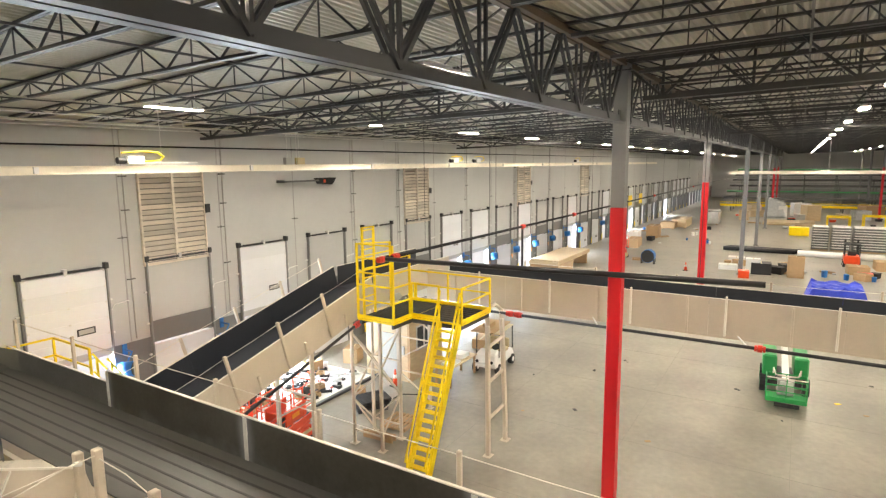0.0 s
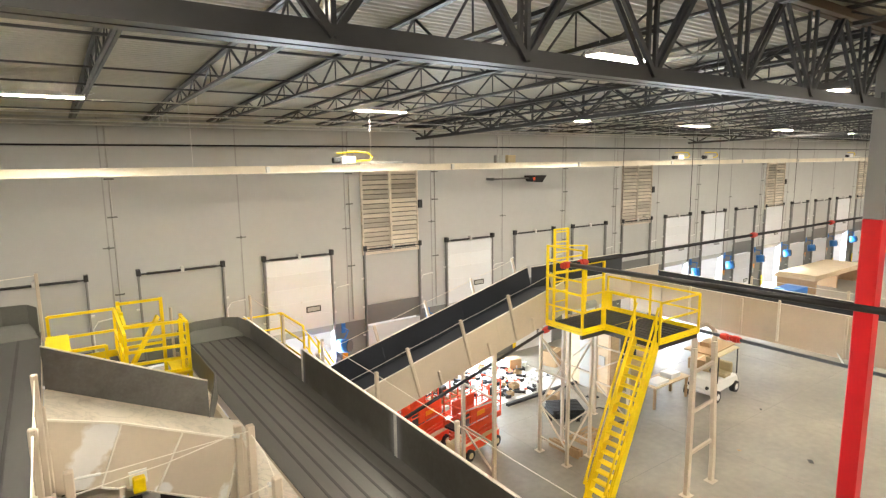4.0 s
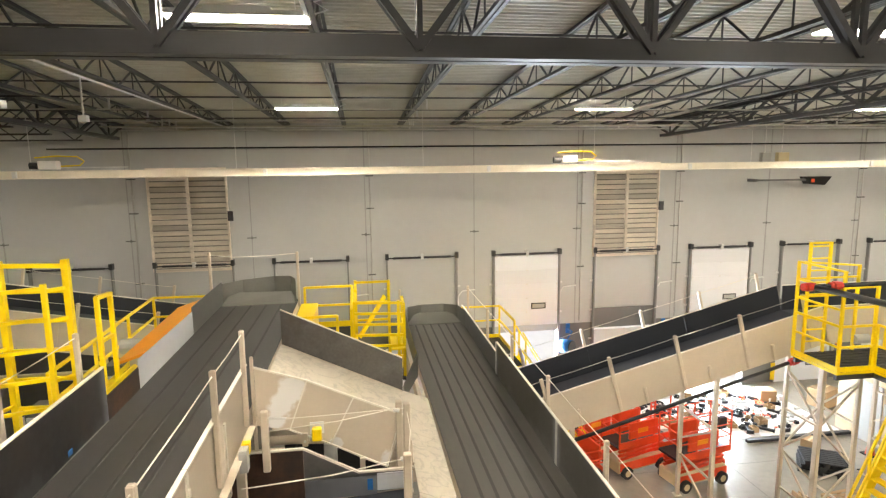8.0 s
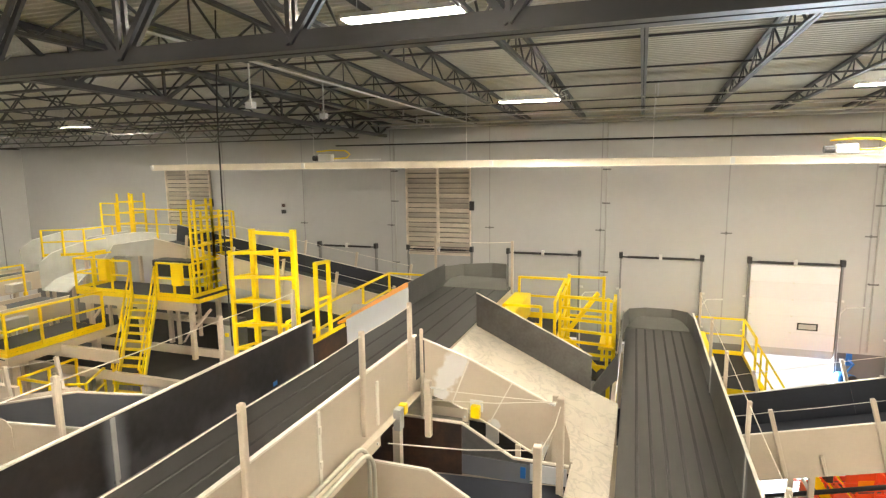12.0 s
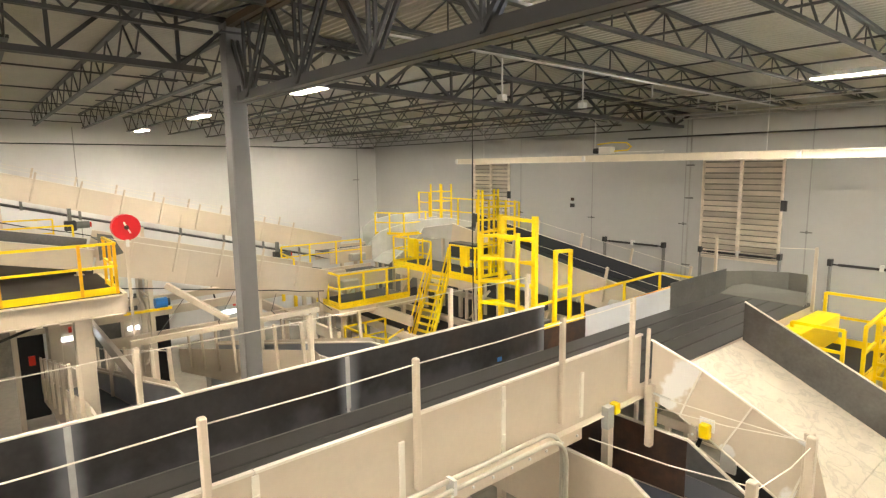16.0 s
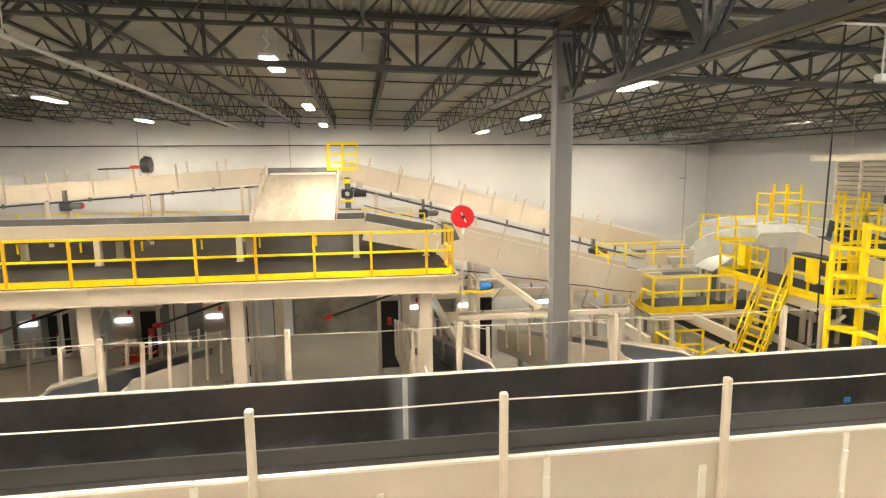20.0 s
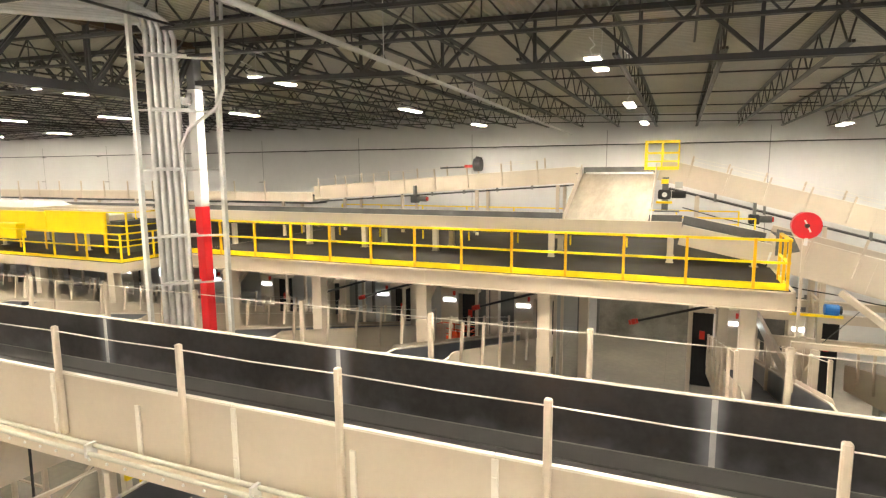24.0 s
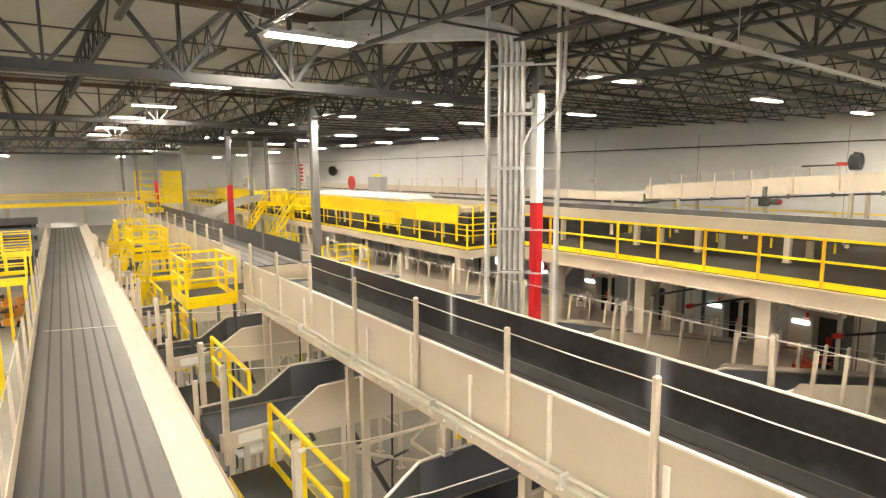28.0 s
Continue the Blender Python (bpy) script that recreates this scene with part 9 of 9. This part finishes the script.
# mixed goods left in a row across the open floor
def goods_row(rng, n, x0, x1, y0, y1):
    kinds = (("goods_box", "closed brown goods box on the floor", CARD), ("white_bag", "slumped white bag on the floor", FILM), ("black_crate", "black plastic crate on the floor", SEAL), ("paint_pail", "pale paint pail with blue band on the floor", WHITEP), ("timber_pile", "small pile of timber offcuts on the floor", WOOD), ("red_case", "red plastic tool case on the floor", REDLIFT), ("blue_drum", "small blue drum on the floor", BLUE))
    for i in range(n):
        nm, lab, mt = rng.choice(kinds)
        s = rng.uniform(0.25, 0.6)
        m = Mesh()
        if nm in ("paint_pail", "blue_drum"):
            m.tube((0, 0, 0), (0, 0, s * 1.1), s * 0.4, 12, s * 0.46)
        elif nm == "white_bag":
            m.ball((0, 0, s * 0.36), s * 0.75, 10, 0.5)
        elif nm == "timber_pile":
            for k in range(5):
                m.box(-s * 1.8, s * (1.2 + 0.12 * k), -s + k * 0.2 * s, -s * 0.84 + k * 0.2 * s, 0.0, 0.09 + 0.04 * (k % 3))
        else:
            m.hexa([(-s, -s * 0.7, 0), (s, -s * 0.7, 0), (s, s * 0.7, 0), (-s, s * 0.7, 0), (-s * 1.04, -s * 0.74, s), (s * 1.04, -s * 0.74, s), (s * 1.04, s * 0.74, s), (-s * 1.04, s * 0.74, s)])
            m.box(-s * 1.08, s * 1.08, -s * 0.78, s * 0.78, s, s * 1.06)
        o = solid(nm, m, mt, lab, nm.replace("_", " "), "goods on the open floor")
        o.matrix_basis = pose(rng.uniform(x0, x1), rng.uniform(y0, y1), 0.001, 0, 0, rng.uniform(0, 180))


rng = random.Random(33)
goods_row(rng, 26, 54.5, 58.5, -9.5, 5.2)
goods_row(rng, 16, 62.0, 76.0, -14.0, -7.0)
goods_row(rng, 22, 66.0, 92.0, 8.0, 18.5)
goods_row(rng, 20, 88.0, 118.0, -20.0, 12.0)
for i in range(3):
    y0, y1, n = ((-1.5, -3.0, 9), (-3.2, -4.9, 9), (-5.1, -8.0, 9))[i]
    s = thing("panel_stack", (72.6, (y0 + y1) / 2, 0), "stack of dark grey steel panels between pale battens", "panel stack", "stacked steel panels")
    for k in range(n):
        part("panel", Mesh().box(71.6, 73.8, y1, y0, 0.14 + 0.27 * k, 0.34 + 0.27 * k), GREYPLATE, s)
        part("batten", Mesh().box(71.5, 73.7, y1 + 0.1, y0 - 0.1, 0.342 + 0.27 * k, 0.408 + 0.27 * k), PATCH, s)
    part("timber", Mesh().box(71.7, 71.9, y1, y0, 0, 0.139).box(73.3, 73.5, y1, y0, 0, 0.139), WOOD, s)
s = thing("forklift", (62.2, -4.4, 0), "small orange forklift parked between goods", "forklift")
part("body", Mesh().box(61.2, 63.0, -5.0, -3.8, 0.25, 1.0), REDLIFT, s, bevel=0.08)
part("mast", Mesh().box(63.1, 63.3, -4.95, -4.8, 0.1, 2.3).box(63.1, 63.3, -4.0, -3.85, 0.1, 2.3), DARK, s)
part("overhead_guard", Mesh().box(61.4, 62.8, -5.0, -3.8, 2.0, 2.07), DARK, s)
part("seat", Mesh().box(61.8, 62.3, -4.7, -4.1, 1.001, 1.35), SEAL, s, bevel=0.05)
for x in (61.5, 62.7):
    for y in (-4.95, -3.85):
        part("guard_post", Mesh().beam((x, y, 1.0), (x, y, 2.0), 0.07, 0.07), DARK, s)
        wheel(s, x, y, 0.28, 0.28, 0.2, (0, 1, 0))
s = thing("scrap_container", (86, 1, 0), "bright yellow steel container on the floor", "container")
part("body", Mesh().box(84.8, 86.4, -1.45, 0.75, 0, 1.05), YELLOW, s, bevel=0.05)
w = thing("wrapped_goods", (111, 3.2, 0), "tall goods wrapped in pale film", "wrapped goods")
part("load", Mesh().hexa([(110, 1.4, 0), (113, 1.4, 0), (113, 4.9, 0), (110, 4.9, 0), (110.4, 1.9, 2.6), (112.4, 1.8, 2.8), (112.4, 4.4, 3.3), (110.5, 4.2, 3.6)]), FILM, w, bevel=0.3)
w = thing("plywood_stack", (98.5, 1.0, 0), "broad low spread of pale plywood sheets", "plywood stack")
for k in range(4):
    part("sheet", Mesh().box(97.6 + 0.1 * k, 103.0, -2.3, 4.4 - 0.1 * k, 0.12 + 0.08 * k, 0.19 + 0.08 * k), PLY, w)
part("bearer", Mesh().box(98, 98.2, -2.2, 4.2, 0, 0.119).box(101, 101.2, -2.2, 4.2, 0, 0.119), WOOD, w)
for i, (x, y, l, h, mt) in enumerate(((90.0, 14.4, 5.0, 1.3, PLY), (96.2, 11.0, 3.2, 1.9, FILM), (86.5, 15.6, 2.2, 1.0, CARD), (104.0, 12.0, 4.0, 1.5, PATCH))):
    c2 = thing("crated_machine", (x, y, 0), "long crated machine part wrapped for transport", "crate", "crated machines")
    part("crate", Mesh().box(x - l / 2, x + l / 2, y - 1.0, y + 1.0, 0.12, h), mt, c2, bevel=0.04)
    part("skid", Mesh().box(x - l / 2, x + l / 2, y - 0.8, y - 0.65, 0, 0.119).box(x - l / 2, x + l / 2, y + 0.65, y + 0.8, 0, 0.119), WOOD, c2)
for i, x in enumerate((74, 80, 86)):
    b = thing("dock_sign", (x, YN - 0.6, 4), "bright yellow hanging dock sign board", "sign", "dock signs")
    part("board", Mesh().box(x - 0.9, x + 0.9, YN - 0.85, YN - 0.8, 3.6, 5.0), YELLOW, b)
    part("bracket", Mesh().box(x - 0.05, x + 0.05, YN - 0.8, YN - 0.002, 4.85, 4.95), DARK, b)
# far conveyors and racks at the east end
rnd = random.Random(12)
for i in range(7):
    x = 124 + 5.5 * i
    r = thing("far_conveyor", (x, -8, 0), "distant dim conveyor line with a grey frame", "conveyor", "far conveyor lines")
    z = 0.9 + 1.05 * i
    part("bed", Mesh().box(x, x + 1.6, -44, 13, z, z + 0.4), (DARK, GREYPLATE, GREEN, DARK)[i % 4], r)
    part("rail", Mesh().box(x - 0.2, x - 0.12, -44, 13, z + 0.75, z + 0.85), YELLOW if i == 0 else PANEL, r)
    part("side_panel", Mesh().box(x - 0.2, x - 0.12, -44, 13, z + 0.02, z + (0.45 if i == 0 else 0.2)), YELLOW if i == 0 else GREYPLATE, r)
    legs_far = Mesh()
    for k in range(10):
        legs_far.box(x - 0.1, x + 0.1, -43 + 6 * k, -42.8 + 6 * k, 0, z)
    tagged(part("trestle", legs_far, GREYPLATE, r), kind="stuff")
for i in range(16):
    x, y = rnd.uniform(104, 122), rnd.uniform(-34, 8)
    carton(x, y, rnd.uniform(1.2, 3), rnd.uniform(1.2, 3), rnd.uniform(0.8, 2.6), rnd.uniform(0, 40), rnd.choice((CARD, PATCH, PLY, FILM, PANEL)), "distant crated goods on the floor")
for i, (x, y) in enumerate(((97.2, -5.0), (100.2, -9.4), (102.8, -12.6), (105.0, -16.4))):
    t = thing("work_table", (x, y, 0), "yellow steel work table frame", "table", "yellow work tables")
    for dx in (-1.0, 1.0):
        for dy in (-1.3, 1.3):
            part("leg", Mesh().box(x + dx - 0.1, x + dx + 0.1, y + dy - 0.1, y + dy + 0.1, 0, 1.5), YELLOW, t)
    part("top_frame", Mesh().box(x - 1.1, x + 1.1, y - 1.4, y - 1.2, 1.5, 1.7).box(x - 1.1, x + 1.1, y + 1.2, y + 1.4, 1.5, 1.7).box(x - 1.1, x - 0.9, y - 1.199, y + 1.199, 1.5, 1.7).box(x + 0.9, x + 1.1, y - 1.199, y + 1.199, 1.5, 1.7), YELLOW, t)
# second hoist rail deep in the hall
rl = thing("crane_rail", (60, -8, 8.6), "bright aluminium hoist rail across the far bay", "rail")
part("rail_section", Mesh().box(58, 58.16, -30, 5.5, 8.3, 8.58), ALU, rl)
for y in (-26, -18, -10, -2, 4):
    part("hanger", Mesh().tube((58.08, y, 8.56), (58.08, y, deck_z(y)), 0.015, 6), GALV, rl)
# hose cabinet on the red column and small floor debris
fx = thing("extinguisher", (14.2, 3.6, 1.2), "red fire extinguisher hung on the column", "extinguisher")
part("bottle", Mesh().tube((14.45, 3.68, 0.75), (14.45, 3.68, 1.25), 0.08, 12), COUPLING, fx, smooth=True)
part("valve", Mesh().tube((14.45, 3.68, 1.25), (14.45, 3.68, 1.36), 0.035, 8), DARK, fx)
part("bracket", Mesh().box(14.36, 14.42, 3.64, 3.72, 0.9, 1.1), DARK, fx)
rnd = random.Random(21)
for i in range(26):
    x, y = rnd.uniform(15, 40), rnd.uniform(-10, 10)
    s = rnd.uniform(0.04, 0.13)
    o = solid("litter", Mesh().hexa([(-s, -s * 0.6, 0), (s, -s * 0.5, 0), (s * 0.8, s * 0.6, 0), (-s, s * 0.5, 0), (-s, -s * 0.6, 0.01), (s, -s * 0.5, 0.014), (s * 0.8, s * 0.6, 0.02), (-s, s * 0.5, 0.012)]), rnd.choice((YELLOW, SEAL, DARK, CARD)), "small scrap lying on the concrete floor", "litter", "scraps on the floor")
    o.matrix_basis = pose(x, y, 0.001, 0, 0, rnd.uniform(0, 360))
